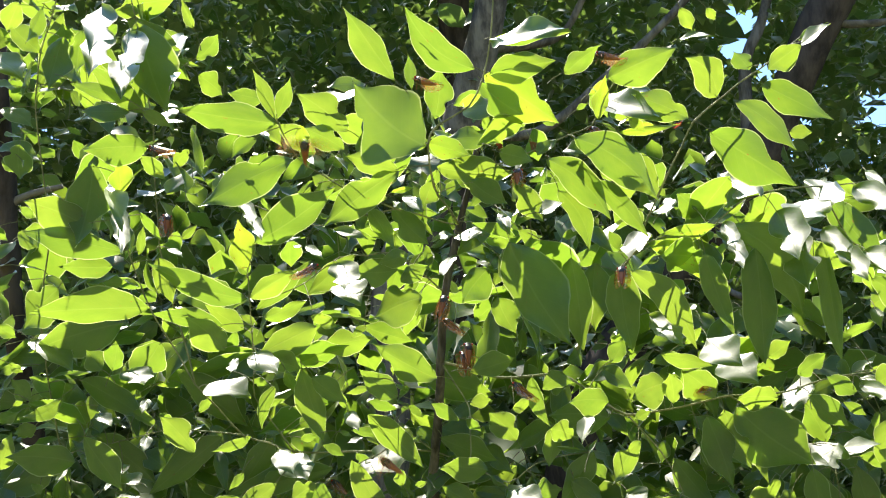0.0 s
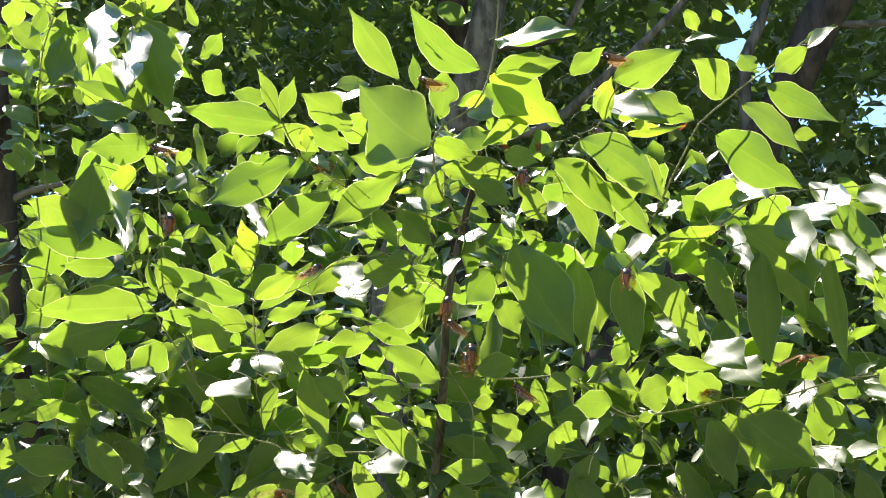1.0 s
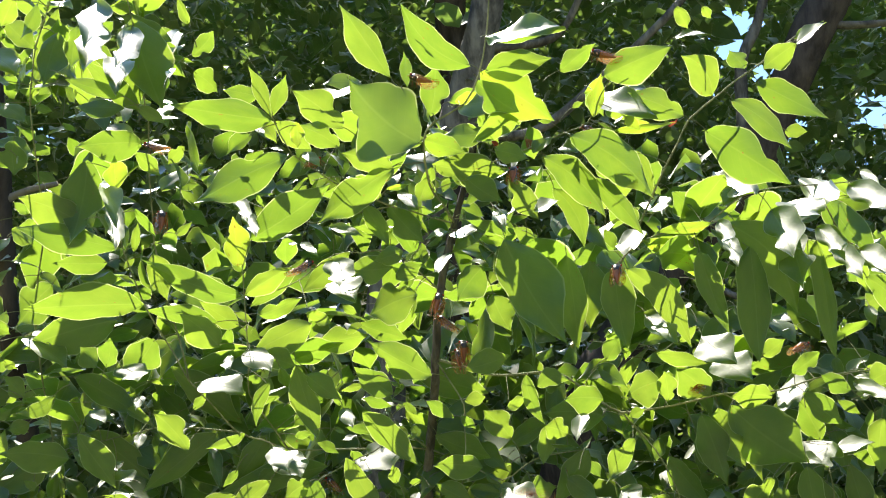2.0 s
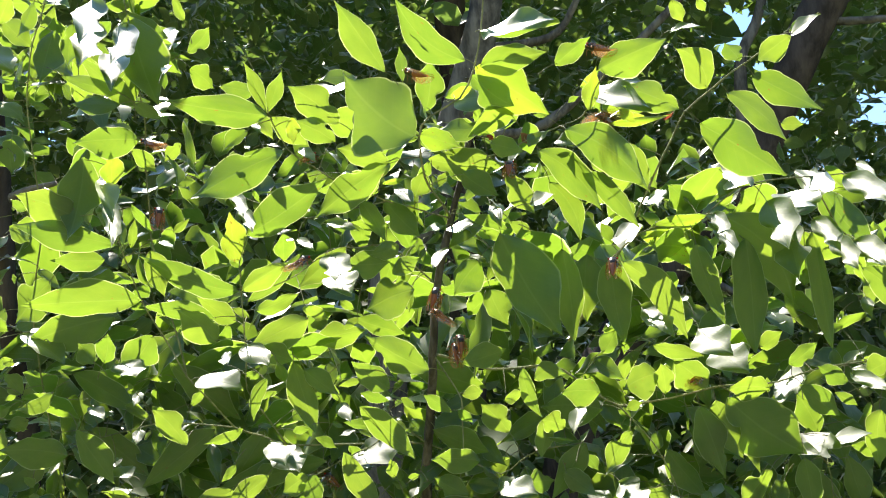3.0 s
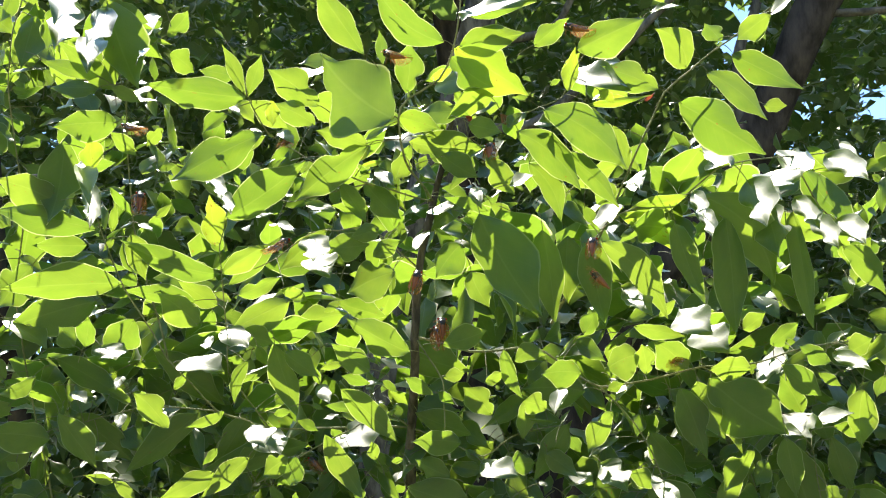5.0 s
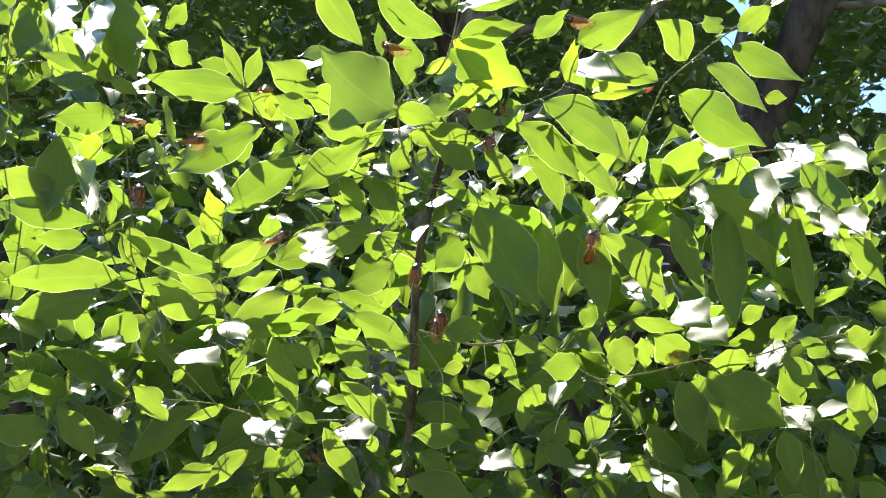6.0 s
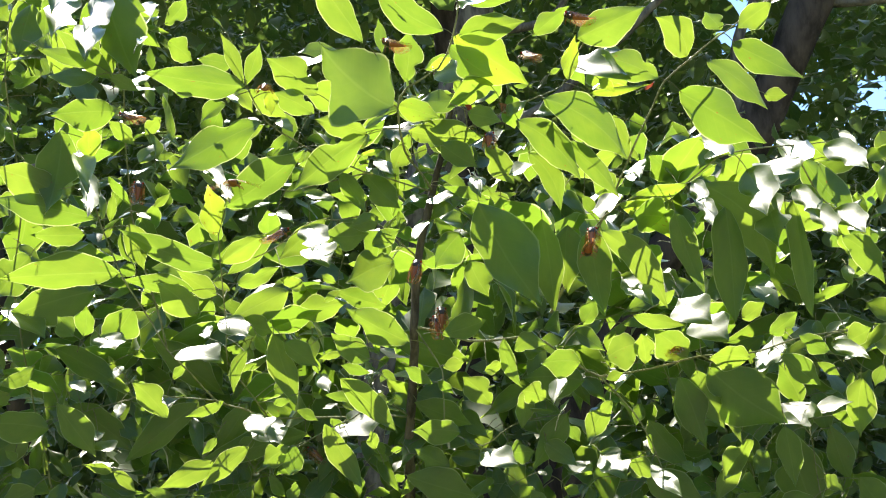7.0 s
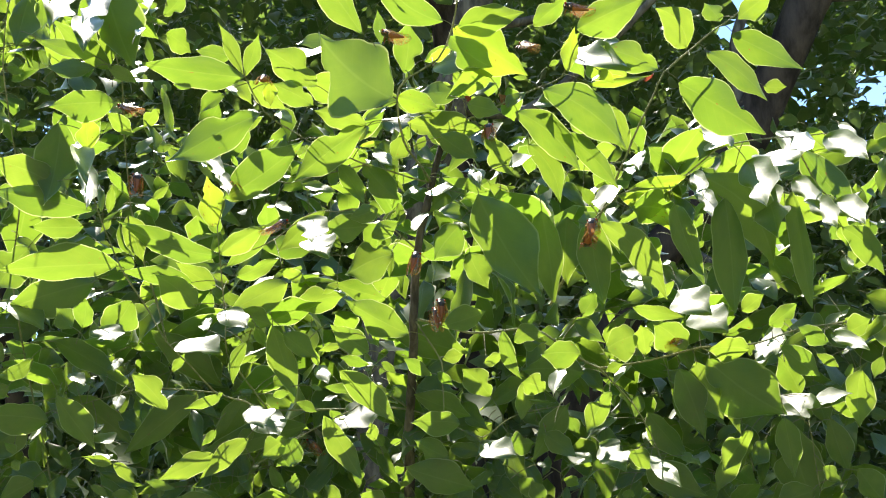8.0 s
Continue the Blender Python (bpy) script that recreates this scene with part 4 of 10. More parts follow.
leaf(b, (0.179, 1.038, 2.073), (0.014, -0.000, 0.012), 0.008, 38, 33, 0, (0.162, 1.047, 2.035))
leaf(b, (0.330, 1.052, 1.899), (-0.003, 0.017, 0.012), 0.011, -38, 29, 0, (0.333, 1.038, 1.876))
leaf(b, (0.250, 0.996, 2.152), (-0.016, 0.004, -0.012), 0.007, -45, 31, 0, (0.280, 0.995, 2.163))
leaf(b, (0.238, 1.002, 2.061), (0.003, -0.011, -0.006), 0.006, 46, 34, 0, (0.227, 1.021, 2.055))
leaf(b, (0.275, 0.984, 1.950), (-0.019, 0.005, -0.011), 0.010, 106, 28, 0, (0.239, 0.972, 1.959))
leaf(b, (0.108, 1.098, 1.886), (-0.003, 0.019, -0.029), 0.019, 65, 30, 0, (0.111, 1.079, 1.906))
leaf(b, (0.273, 1.036, 2.071), (0.025, -0.002, -0.017), 0.016, -66, 34, 0, (0.251, 1.038, 2.090))
leaf(b, (0.241, 1.079, 1.952), (0.012, -0.001, 0.007), 0.006, -40, 45, 0, (0.205, 1.061, 1.935))
leaf(b, (0.229, 1.062, 1.850), (0.017, 0.005, -0.007), 0.009, -77, 34, 0, (0.199, 1.067, 1.857))
leaf(b, (0.171, 0.989, 1.981), (-0.022, -0.013, -0.006), 0.014, 51, 35, 0, (0.204, 0.978, 2.005))
leaf(b, (0.333, 1.029, 2.079), (-0.018, -0.004, -0.015), 0.011, -27, 45, 0, (0.358, 1.015, 2.083))
leaf(b, (0.218, 1.021, 1.997), (0.014, 0.006, -0.028), 0.016, -52, 32, 0, (0.219, 0.993, 2.027))
leaf(b, (0.274, 0.970, 2.040), (0.007, 0.004, -0.016), 0.009, -60, 35, 0, (0.266, 0.930, 2.017))
leaf(b, (0.189, 0.972, 1.986), (-0.015, 0.010, -0.011), 0.009, 59, 33, 0, (0.205, 0.980, 2.009))
grow(b)
b = branch("branch", 0.0013, [(0.170, 1.040, 1.842), (0.221, 0.975, 1.933), (0.248, 0.937, 1.950), (0.324, 0.930, 1.969), (0.362, 0.919, 1.999), (0.404, 0.915, 2.009), (0.452, 0.914, 2.013), (0.506, 0.912, 2.018)])
leaf(b, (0.122, 1.027, 1.947), (-0.050, -0.012, -0.025), 0.025, 11, 9, 0, (0.133, 1.030, 1.952))
leaf(b, (0.352, 1.043, 2.014), (-0.023, -0.064, -0.042), 0.027, 124, 22, 0, (0.358, 1.060, 2.020))
leaf(b, (0.364, 1.025, 2.048), (-0.070, 0.024, 0.006), 0.029, -67, 22, 0, (0.384, 1.018, 2.041))
leaf(b, (0.386, 0.991, 2.028), (-0.014, 0.017, 0.043), 0.013, -61, 13, 0, (0.393, 0.983, 2.003))
leaf(b, (0.584, 0.999, 2.046), (-0.063, 0.057, -0.005), 0.038, -107, 12, 0, (0.600, 0.984, 2.042))
leaf(b, (0.599, 0.952, 2.031), (-0.032, 0.037, -0.004), 0.019, -98, 14, 0, (0.606, 0.943, 2.032))
leaf(b, (0.191, 1.010, 1.940), (-0.031, 0.009, -0.018), 0.019, -78, 14, 0, (0.201, 1.007, 1.946))
leaf(b, (0.134, 1.029, 1.933), (-0.013, -0.002, -0.025), 0.007, -57, 7, 0, (0.144, 1.030, 1.946))
leaf(b, (0.504, 0.987, 2.024), (-0.054, 0.039, -0.027), 0.031, -76, 26, 0, (0.521, 0.975, 2.026))
leaf(b, (0.577, 0.944, 2.000), (-0.018, 0.004, -0.049), 0.016, -69, 27, 0, (0.585, 0.942, 2.015))
leaf(b, (0.388, 0.991, 2.024), (-0.020, 0.017, -0.012), 0.010, -159, 19, 0, (0.403, 0.978, 2.027))
leaf(b, (0.509, 1.015, 2.057), (0.048, -0.016, -0.024), 0.026, 127, 8, 0, (0.490, 1.021, 2.060))
leaf(b, (0.500, 0.970, 2.054), (0.046, 0.012, -0.028), 0.017, 128, 15, 0, (0.490, 0.967, 2.060))
leaf(b, (0.188, 1.020, 2.003), (0.026, -0.034, -0.047), 0.019, 59, 13, 0, (0.183, 1.026, 2.012))
leaf(b, (0.223, 1.001, 1.921), (-0.009, -0.010, -0.041), 0.020, -9, 13, 0, (0.225, 1.004, 1.932))
leaf(b, (0.369, 0.933, 2.021), (-0.026, -0.002, -0.027), 0.022, -58, 13, 0, (0.378, 0.933, 2.030))
leaf(b, (0.461, 0.932, 2.022), (0.010, -0.001, 0.013), 0.011, 54, 12, 0, (0.454, 0.933, 2.013))
leaf(b, (0.546, 0.979, 2.064), (-0.008, -0.054, -0.047), 0.013, 38, 12, 0, (0.548, 0.988, 2.072))
leaf(b, (0.511, 1.023, 2.054), (0.012, -0.022, -0.045), 0.019, 66, 0, 0, (0.508, 1.028, 2.065))
leaf(b, (0.441, 1.032, 2.030), (0.010, -0.083, -0.059), 0.034, 45, 14, 0, (0.439, 1.042, 2.037))
leaf(b, (0.392, 1.028, 2.009), (0.019, -0.021, -0.061), 0.026, 77, 17, 0, (0.389, 1.032, 2.020))
leaf(b, (0.327, 1.003, 1.963), (0.006, -0.018, -0.062), 0.016, 50, 19, 0, (0.326, 1.007, 1.975))
leaf(b, (0.343, 0.978, 1.982), (0.008, -0.053, -0.057), 0.013, 33, 14, 0, (0.342, 0.986, 1.991))
leaf(b, (0.591, 0.965, 2.057), (0.019, -0.011, -0.058), 0.028, 104, 26, 0, (0.587, 0.968, 2.068))
leaf(b, (0.472, 1.012, 2.138), (0.028, -0.003, -0.007), 0.020, -68, 33, 0, (0.453, 1.014, 2.148))
leaf(b, (0.151, 0.928, 1.927), (0.020, 0.037, -0.102), 0.036, -25, 41, 0, (0.148, 0.922, 1.948))
leaf(b, (0.325, 0.919, 1.966), (-0.080, 0.015, -0.018), 0.023, 73, 30, 1, (0.324, 0.930, 1.969))
leaf(b, (0.244, 0.929, 1.946), (0.070, 0.025, -0.041), 0.026, -62, 38, 1, (0.248, 0.937, 1.950))
leaf(b, (0.325, 0.977, 2.000), (-0.029, -0.018, 0.029), 0.035, 67, 33, 0, (0.342, 0.988, 1.992))
leaf(b, (0.370, 0.891, 1.990), (-0.021, 0.100, 0.076), 0.042, -49, 44, 0, (0.369, 0.918, 2.001))
leaf(b, (0.321, 0.883, 1.953), (-0.008, -0.047, -0.048), 0.020, 34, 42, 0, (0.324, 0.930, 1.969))
leaf(b, (0.439, 0.905, 1.987), (0.025, -0.016, 0.022), 0.098, 47, 43, 0, (0.436, 0.914, 2.012))
leaf(b, (0.387, 0.892, 1.969), (-0.010, -0.064, -0.073), 0.046, 38, 42, 0, (0.383, 0.917, 2.004))
leaf(b, (0.299, 0.897, 1.921), (0.027, 0.029, -0.090), 0.027, -38, 40, 0, (0.294, 0.892, 1.942))
leaf(b, (0.489, 0.968, 2.023), (0.063, 0.035, -0.087), 0.052, -75, 33, 0, (0.479, 0.963, 2.042))
leaf(b, (0.489, 0.905, 2.007), (0.001, -0.082, -0.061), 0.034, 46, 42, 0, (0.488, 0.913, 2.016))
leaf(b, (0.248, 0.922, 1.951), (-0.038, 0.030, -0.007), 0.055, -52, 44, 0, (0.248, 0.937, 1.950))
leaf(b, (0.209, 0.935, 1.914), (0.007, 0.029, -0.093), 0.039, -13, 40, 0, (0.230, 0.962, 1.939))
leaf(b, (0.187, 0.966, 1.934), (-0.009, 0.026, -0.079), 0.044, 35, 33, 0, (0.217, 0.980, 1.925))
leaf(b, (0.214, 0.901, 1.902), (0.075, 0.037, -0.082), 0.037, -58, 38, 0, (0.203, 0.895, 1.920))
leaf(b, (0.245, 0.953, 1.862), (0.020, -0.070, -0.044), 0.033, 43, 44, 0, (0.241, 0.969, 1.877))
leaf(b, (0.252, 0.885, 1.964), (0.015, 0.009, 0.025), 0.032, 8, 42, 0, (0.238, 0.877, 1.949))
leaf(b, (0.352, 0.930, 2.034), (-0.046, 0.075, -0.049), 0.051, 9, 29, 0, (0.362, 0.919, 1.999))
leaf(b, (0.315, 0.951, 1.932), (-0.061, -0.041, 0.002), 0.045, 52, 35, 0, (0.305, 0.932, 1.964))
leaf(b, (0.401, 0.959, 1.997), (-0.015, 0.007, -0.015), 0.011, -48, 33, 0, (0.394, 0.916, 2.006))
leaf(b, (0.111, 0.988, 1.905), (0.020, -0.009, -0.001), 0.008, -54, 34, 0, (0.083, 1.012, 1.896))
leaf(b, (0.310, 0.958, 2.007), (0.006, -0.003, -0.011), 0.005, -83, 30, 0, (0.318, 0.931, 1.967))
grow(b)
b = branch("branch", 0.0016, [(-0.003, 1.035, 1.826), (0.067, 1.022, 1.803), (0.143, 1.011, 1.805), (0.221, 1.008, 1.755), (0.282, 1.005, 1.763), (0.340, 0.990, 1.775), (0.407, 0.988, 1.779), (0.461, 0.982, 1.795), (0.547, 0.989, 1.806)])
leaf(b, (0.124, 1.050, 1.802), (0.037, 0.051, 0.006), 0.027, -119, 19, 0, (0.119, 1.014, 1.805))
leaf(b, (0.218, 1.086, 1.769), (-0.045, 0.032, 0.004), 0.020, -72, 27, 0, (0.236, 1.074, 1.761))
leaf(b, (0.501, 1.086, 1.807), (-0.057, 0.049, -0.038), 0.028, -72, 26, 0, (0.516, 1.074, 1.811))
leaf(b, (0.518, 1.043, 1.812), (0.040, 0.004, 0.028), 0.017, 38, 27, 0, (0.524, 0.987, 1.803))
leaf(b, (0.054, 1.084, 1.785), (-0.057, -0.006, -0.032), 0.020, -63, 26, 0, (0.065, 1.085, 1.791))
leaf(b, (0.624, 1.071, 1.800), (0.031, -0.024, 0.029), 0.021, 81, 14, 0, (0.617, 1.077, 1.793))
leaf(b, (0.598, 1.038, 1.825), (-0.046, 0.031, -0.032), 0.019, -90, 27, 0, (0.606, 1.032, 1.831))
leaf(b, (0.508, 1.009, 1.853), (-0.024, 0.032, -0.005), 0.012, -84, 26, 0, (0.516, 0.987, 1.802))
leaf(b, (0.376, 1.124, 1.891), (-0.037, 0.042, 0.059), 0.035, -73, 27, 0, (0.386, 1.113, 1.869))
leaf(b, (0.515, 1.053, 1.810), (-0.052, 0.023, -0.024), 0.021, -74, 12, 0, (0.521, 0.987, 1.803))
leaf(b, (0.526, 1.084, 1.841), (-0.010, -0.012, -0.052), 0.018, -4, 27, 0, (0.528, 1.086, 1.852))
leaf(b, (0.567, 1.116, 1.795), (0.098, -0.032, 0.028), 0.040, 33, 14, 0, (0.547, 1.123, 1.783))
leaf(b, (0.238, 1.044, 1.774), (0.013, -0.015, -0.016), 0.007, 55, 5, 0, (0.232, 1.051, 1.781))
leaf(b, (0.630, 1.092, 1.798), (-0.020, -0.010, -0.065), 0.024, -32, 13, 0, (0.633, 1.094, 1.809))
leaf(b, (0.456, 0.927, 1.859), (0.017, -0.013, 0.007), 0.004, 133, 8, 0, (0.440, 0.940, 1.846))
leaf(b, (0.047, 1.012, 1.822), (0.025, 0.008, -0.011), 0.013, 128, 4, 0, (0.036, 1.008, 1.826))
leaf(b, (0.081, 0.992, 1.759), (0.030, -0.003, 0.010), 0.014, 131, 10, 0, (0.084, 1.020, 1.804))
leaf(b, (0.193, 1.002, 1.812), (0.031, -0.020, -0.031), 0.022, 78, 13, 0, (0.176, 1.010, 1.784))
leaf(b, (0.281, 1.004, 1.806), (-0.002, 0.024, -0.037), 0.022, -173, 8, 0, (0.290, 1.003, 1.765))
leaf(b, (0.362, 1.044, 1.817), (0.003, -0.023, -0.029), 0.013, 18, 12, 0, (0.361, 1.051, 1.826))
leaf(b, (0.316, 1.061, 1.762), (0.030, -0.025, -0.045), 0.030, 62, 14, 0, (0.310, 1.066, 1.771))
leaf(b, (0.476, 1.081, 1.789), (0.018, 0.018, -0.048), 0.030, 154, 3, 0, (0.472, 1.077, 1.800))
leaf(b, (0.447, 1.025, 1.813), (0.016, -0.010, 0.011), 0.009, 128, 5, 0, (0.449, 0.984, 1.792))
leaf(b, (0.507, 1.049, 1.721), (0.037, 0.001, -0.006), 0.011, 124, 1, 0, (0.495, 1.048, 1.723))
leaf(b, (0.518, 1.001, 1.805), (0.013, -0.006, 0.007), 0.008, 125, 4, 0, (0.520, 0.987, 1.802))
leaf(b, (0.523, 1.039, 1.806), (0.012, -0.043, -0.015), 0.010, 50, 14, 0, (0.520, 1.050, 1.810))
leaf(b, (0.589, 1.060, 1.830), (0.017, -0.011, -0.056), 0.028, 90, 11, 0, (0.586, 1.062, 1.841))
leaf(b, (0.310, 1.025, 1.787), (0.015, -0.005, 0.005), 0.005, 133, 0, 3, (0.299, 1.028, 1.784))
leaf(b, (0.312, 0.962, 1.838), (0.007, -0.057, -0.044), 0.046, 39, 43, 0, (0.310, 0.976, 1.855))
leaf(b, (0.335, 0.979, 1.822), (0.007, -0.054, -0.043), 0.048, 34, 43, 0, (0.340, 0.990, 1.775))
leaf(b, (0.104, 0.978, 1.795), (0.023, 0.024, -0.054), 0.019, -45, 37, 0, (0.111, 1.016, 1.804))
leaf(b, (0.117, 0.979, 1.781), (0.038, 0.000, 0.007), 0.024, -79, 38, 0, (0.124, 1.014, 1.804))
leaf(b, (0.261, 0.971, 1.786), (-0.040, 0.012, -0.007), 0.043, 75, 33, 0, (0.267, 1.006, 1.761))
leaf(b, (0.271, 0.982, 1.764), (-0.002, -0.019, 0.034), 0.025, 9, 35, 0, (0.272, 1.005, 1.762))
leaf(b, (0.199, 0.972, 1.811), (0.020, -0.005, 0.025), 0.023, -74, 33, 0, (0.182, 0.977, 1.798))
leaf(b, (0.321, 0.983, 1.771), (-0.034, -0.012, 0.037), 0.043, 61, 33, 0, (0.326, 0.994, 1.772))
leaf(b, (0.394, 0.981, 1.770), (-0.050, -0.005, 0.007), 0.035, 53, 33, 0, (0.396, 0.988, 1.778))
leaf(b, (0.438, 0.979, 1.780), (-0.030, 0.039, -0.003), 0.067, -49, 35, 0, (0.434, 0.985, 1.787))
leaf(b, (0.335, 1.001, 1.760), (0.030, 0.021, -0.065), 0.041, -40, 28, 0, (0.330, 0.992, 1.773))
leaf(b, (0.314, 1.000, 1.752), (0.036, 0.028, -0.076), 0.040, -38, 34, 0, (0.311, 0.997, 1.769))
leaf(b, (0.310, 1.019, 1.728), (0.034, 0.018, -0.050), 0.023, -73, 29, 0, (0.296, 1.001, 1.766))
leaf(b, (0.489, 0.982, 1.778), (-0.041, -0.005, 0.015), 0.023, 78, 34, 0, (0.490, 0.984, 1.799))
leaf(b, (0.429, 0.977, 1.774), (0.048, 0.020, -0.037), 0.029, -65, 30, 0, (0.425, 0.986, 1.784))
leaf(b, (0.507, 0.970, 1.787), (0.030, 0.002, 0.011), 0.028, -74, 33, 0, (0.504, 0.986, 1.800))
leaf(b, (0.494, 0.982, 1.787), (0.009, -0.064, -0.029), 0.021, 45, 42, 0, (0.490, 0.984, 1.799))
leaf(b, (0.195, 0.982, 1.767), (-0.047, -0.004, 0.006), 0.036, 75, 33, 0, (0.195, 1.009, 1.772))
leaf(b, (0.530, 0.998, 1.748), (-0.014, 0.022, -0.063), 0.040, 28, 33, 0, (0.533, 0.993, 1.769))
leaf(b, (0.413, 1.041, 1.833), (0.032, 0.001, 0.018), 0.023, -73, 33, 0, (0.392, 1.040, 1.828))
leaf(b, (0.418, 0.974, 1.797), (0.034, -0.014, 0.020), 0.023, -66, 44, 0, (0.425, 0.986, 1.784))
leaf(b, (0.376, 1.044, 1.813), (0.026, -0.012, 0.009), 0.017, -43, 33, 0, (0.356, 1.053, 1.813))
leaf(b, (0.262, 1.041, 1.826), (0.049, 0.003, 0.008), 0.017, -81, 30, 0, (0.240, 1.040, 1.829))
leaf(b, (0.257, 0.964, 1.818), (0.060, 0.007, -0.011), 0.019, -65, 28, 0, (0.237, 0.962, 1.828))
leaf(b, (0.209, 1.047, 1.757), (-0.078, -0.010, 0.013), 0.049, 71, 33, 0, (0.208, 1.008, 1.763))
leaf(b, (0.498, 1.039, 1.776), (0.025, 0.001, -0.018), 0.013, -64, 30, 0, (0.484, 1.039, 1.792))
leaf(b, (0.226, 0.996, 1.749), (0.022, 0.005, 0.009), 0.013, -81, 31, 0, (0.226, 1.008, 1.756))
leaf(b, (0.175, 1.008, 1.757), (-0.015, -0.042, -0.038), 0.022, 11, 45, 0, (0.189, 1.009, 1.776))
leaf(b, (0.302, 1.017, 1.844), (0.020, -0.010, 0.019), 0.013, -51, 28, 0, (0.284, 1.026, 1.835))
leaf(b, (0.032, 0.975, 1.800), (0.054, -0.004, 0.013), 0.029, -73, 30, 0, (0.010, 0.976, 1.801))
leaf(b, (0.308, 1.092, 1.799), (-0.006, -0.060, 0.027), 0.040, 13, 28, 0, (0.310, 1.114, 1.797))
leaf(b, (0.457, 1.165, 1.885), (-0.092, 0.062, -0.057), 0.075, 26, 28, 0, (0.471, 1.156, 1.899))
leaf(b, (0.272, 1.027, 1.791), (-0.006, -0.006, -0.007), 0.005, -2, 35, 0, (0.277, 1.005, 1.762))
leaf(b, (0.367, 1.091, 1.885), (-0.010, -0.007, -0.014), 0.007, -6, 34, 0, (0.401, 1.095, 1.910))
leaf(b, (0.457, 1.035, 1.810), (-0.002, -0.006, 0.026), 0.014, 68, 32, 0, (0.459, 1.044, 1.768))
leaf(b, (0.603, 1.113, 1.810), (-0.016, -0.005, -0.000), 0.009, 66, 33, 0, (0.633, 1.123, 1.789))
leaf(b, (0.278, 1.121, 1.803), (-0.001, 0.007, -0.021), 0.010, -9, 30, 0, (0.266, 1.118, 1.840))
leaf(b, (0.324, 1.037, 1.831), (0.004, 0.004, 0.012), 0.007, -109, 29, 0, (0.310, 1.052, 1.808))
leaf(b, (0.593, 1.062, 1.778), (-0.014, 0.009, -0.028), 0.016, 64, 31, 0, (0.608, 1.069, 1.801))
leaf(b, (0.550, 1.059, 1.767), (-0.002, 0.016, -0.020), 0.012, -2, 45, 0, (0.517, 1.041, 1.791))
leaf(b, (0.177, 1.038, 1.775), (0.011, 0.013, -0.008), 0.009, -73, 45, 0, (0.182, 1.010, 1.780))
grow(b)
b = branch("branch", 0.0013, [(-0.010, 1.117, 1.724), (-0.186, 1.064, 1.718), (-0.245, 1.036, 1.735), (-0.298, 0.995, 1.790), (-0.348, 0.954, 1.872), (-0.373, 0.933, 1.932), (-0.383, 0.914, 1.983), (-0.385, 0.900, 2.021)])
leaf(b, (-0.432, 0.937, 2.067), (-0.014, 0.010, -0.029), 0.012, 78, 4, 0, (-0.426, 0.934, 2.077))
leaf(b, (-0.035, 1.136, 1.759), (0.049, -0.009, -0.055), 0.026, 65, 27, 0, (-0.050, 1.138, 1.770))
leaf(b, (-0.082, 1.186, 1.701), (0.073, 0.014, -0.044), 0.038, 82, 26, 0, (-0.101, 1.183, 1.706))
leaf(b, (-0.112, 1.134, 1.682), (-0.020, -0.010, -0.042), 0.017, -64, 13, 0, (-0.107, 1.137, 1.693))
leaf(b, (-0.183, 1.174, 1.664), (0.049, -0.032, -0.087), 0.046, 60, 12, 0, (-0.193, 1.180, 1.676))
leaf(b, (-0.250, 1.107, 1.707), (0.047, 0.007, -0.025), 0.024, 78, 13, 0, (-0.260, 1.105, 1.713))
leaf(b, (-0.156, 1.131, 1.691), (-0.053, -0.024, -0.032), 0.026, -64, 13, 0, (-0.146, 1.135, 1.696))
leaf(b, (-0.151, 1.158, 1.746), (-0.043, -0.031, -0.090), 0.038, -36, 12, 0, (-0.141, 1.165, 1.758))
leaf(b, (-0.109, 1.127, 1.761), (0.023, -0.014, -0.032), 0.016, 58, 27, 0, (-0.115, 1.131, 1.771))
leaf(b, (-0.201, 1.151, 1.664), (-0.015, -0.018, -0.047), 0.017, -26, 27, 0, (-0.197, 1.156, 1.675))
leaf(b, (-0.203, 1.179, 1.739), (0.052, 0.050, -0.031), 0.022, 141, 15, 0, (-0.218, 1.165, 1.742))
leaf(b, (-0.045, 1.154, 1.781), (0.061, 0.024, -0.048), 0.032, 117, 7, 0, (-0.062, 1.148, 1.788))
leaf(b, (-0.173, 1.127, 1.697), (0.015, -0.006, -0.042), 0.016, 41, 14, 0, (-0.177, 1.128, 1.708))
leaf(b, (-0.197, 1.138, 1.719), (0.063, 0.037, 0.000), 0.019, 88, 14, 0, (-0.216, 1.127, 1.713))
leaf(b, (-0.407, 0.857, 2.081), (0.019, 0.027, 0.031), 0.019, 51, 13, 0, (-0.416, 0.844, 2.060))
leaf(b, (-0.416, 0.934, 1.963), (-0.024, 0.019, 0.057), 0.019, -35, 12, 0, (-0.412, 0.931, 1.953))
leaf(b, (-0.391, 0.983, 1.953), (-0.015, 0.017, 0.053), 0.010, 0, 13, 0, (-0.387, 0.979, 1.942))
leaf(b, (-0.401, 0.944, 1.986), (-0.017, 0.020, 0.049), 0.012, -24, 14, 0, (-0.397, 0.940, 1.976))
leaf(b, (-0.458, 1.021, 1.925), (0.033, 0.017, 0.022), 0.022, 74, 3, 0, (-0.467, 1.017, 1.919))
leaf(b, (-0.400, 1.067, 1.907), (-0.064, -0.038, -0.009), 0.018, -122, 9, 0, (-0.390, 1.073, 1.908))
leaf(b, (-0.342, 0.870, 1.961), (0.018, 0.028, -0.026), 0.012, 140, 7, 0, (-0.381, 0.918, 1.972))
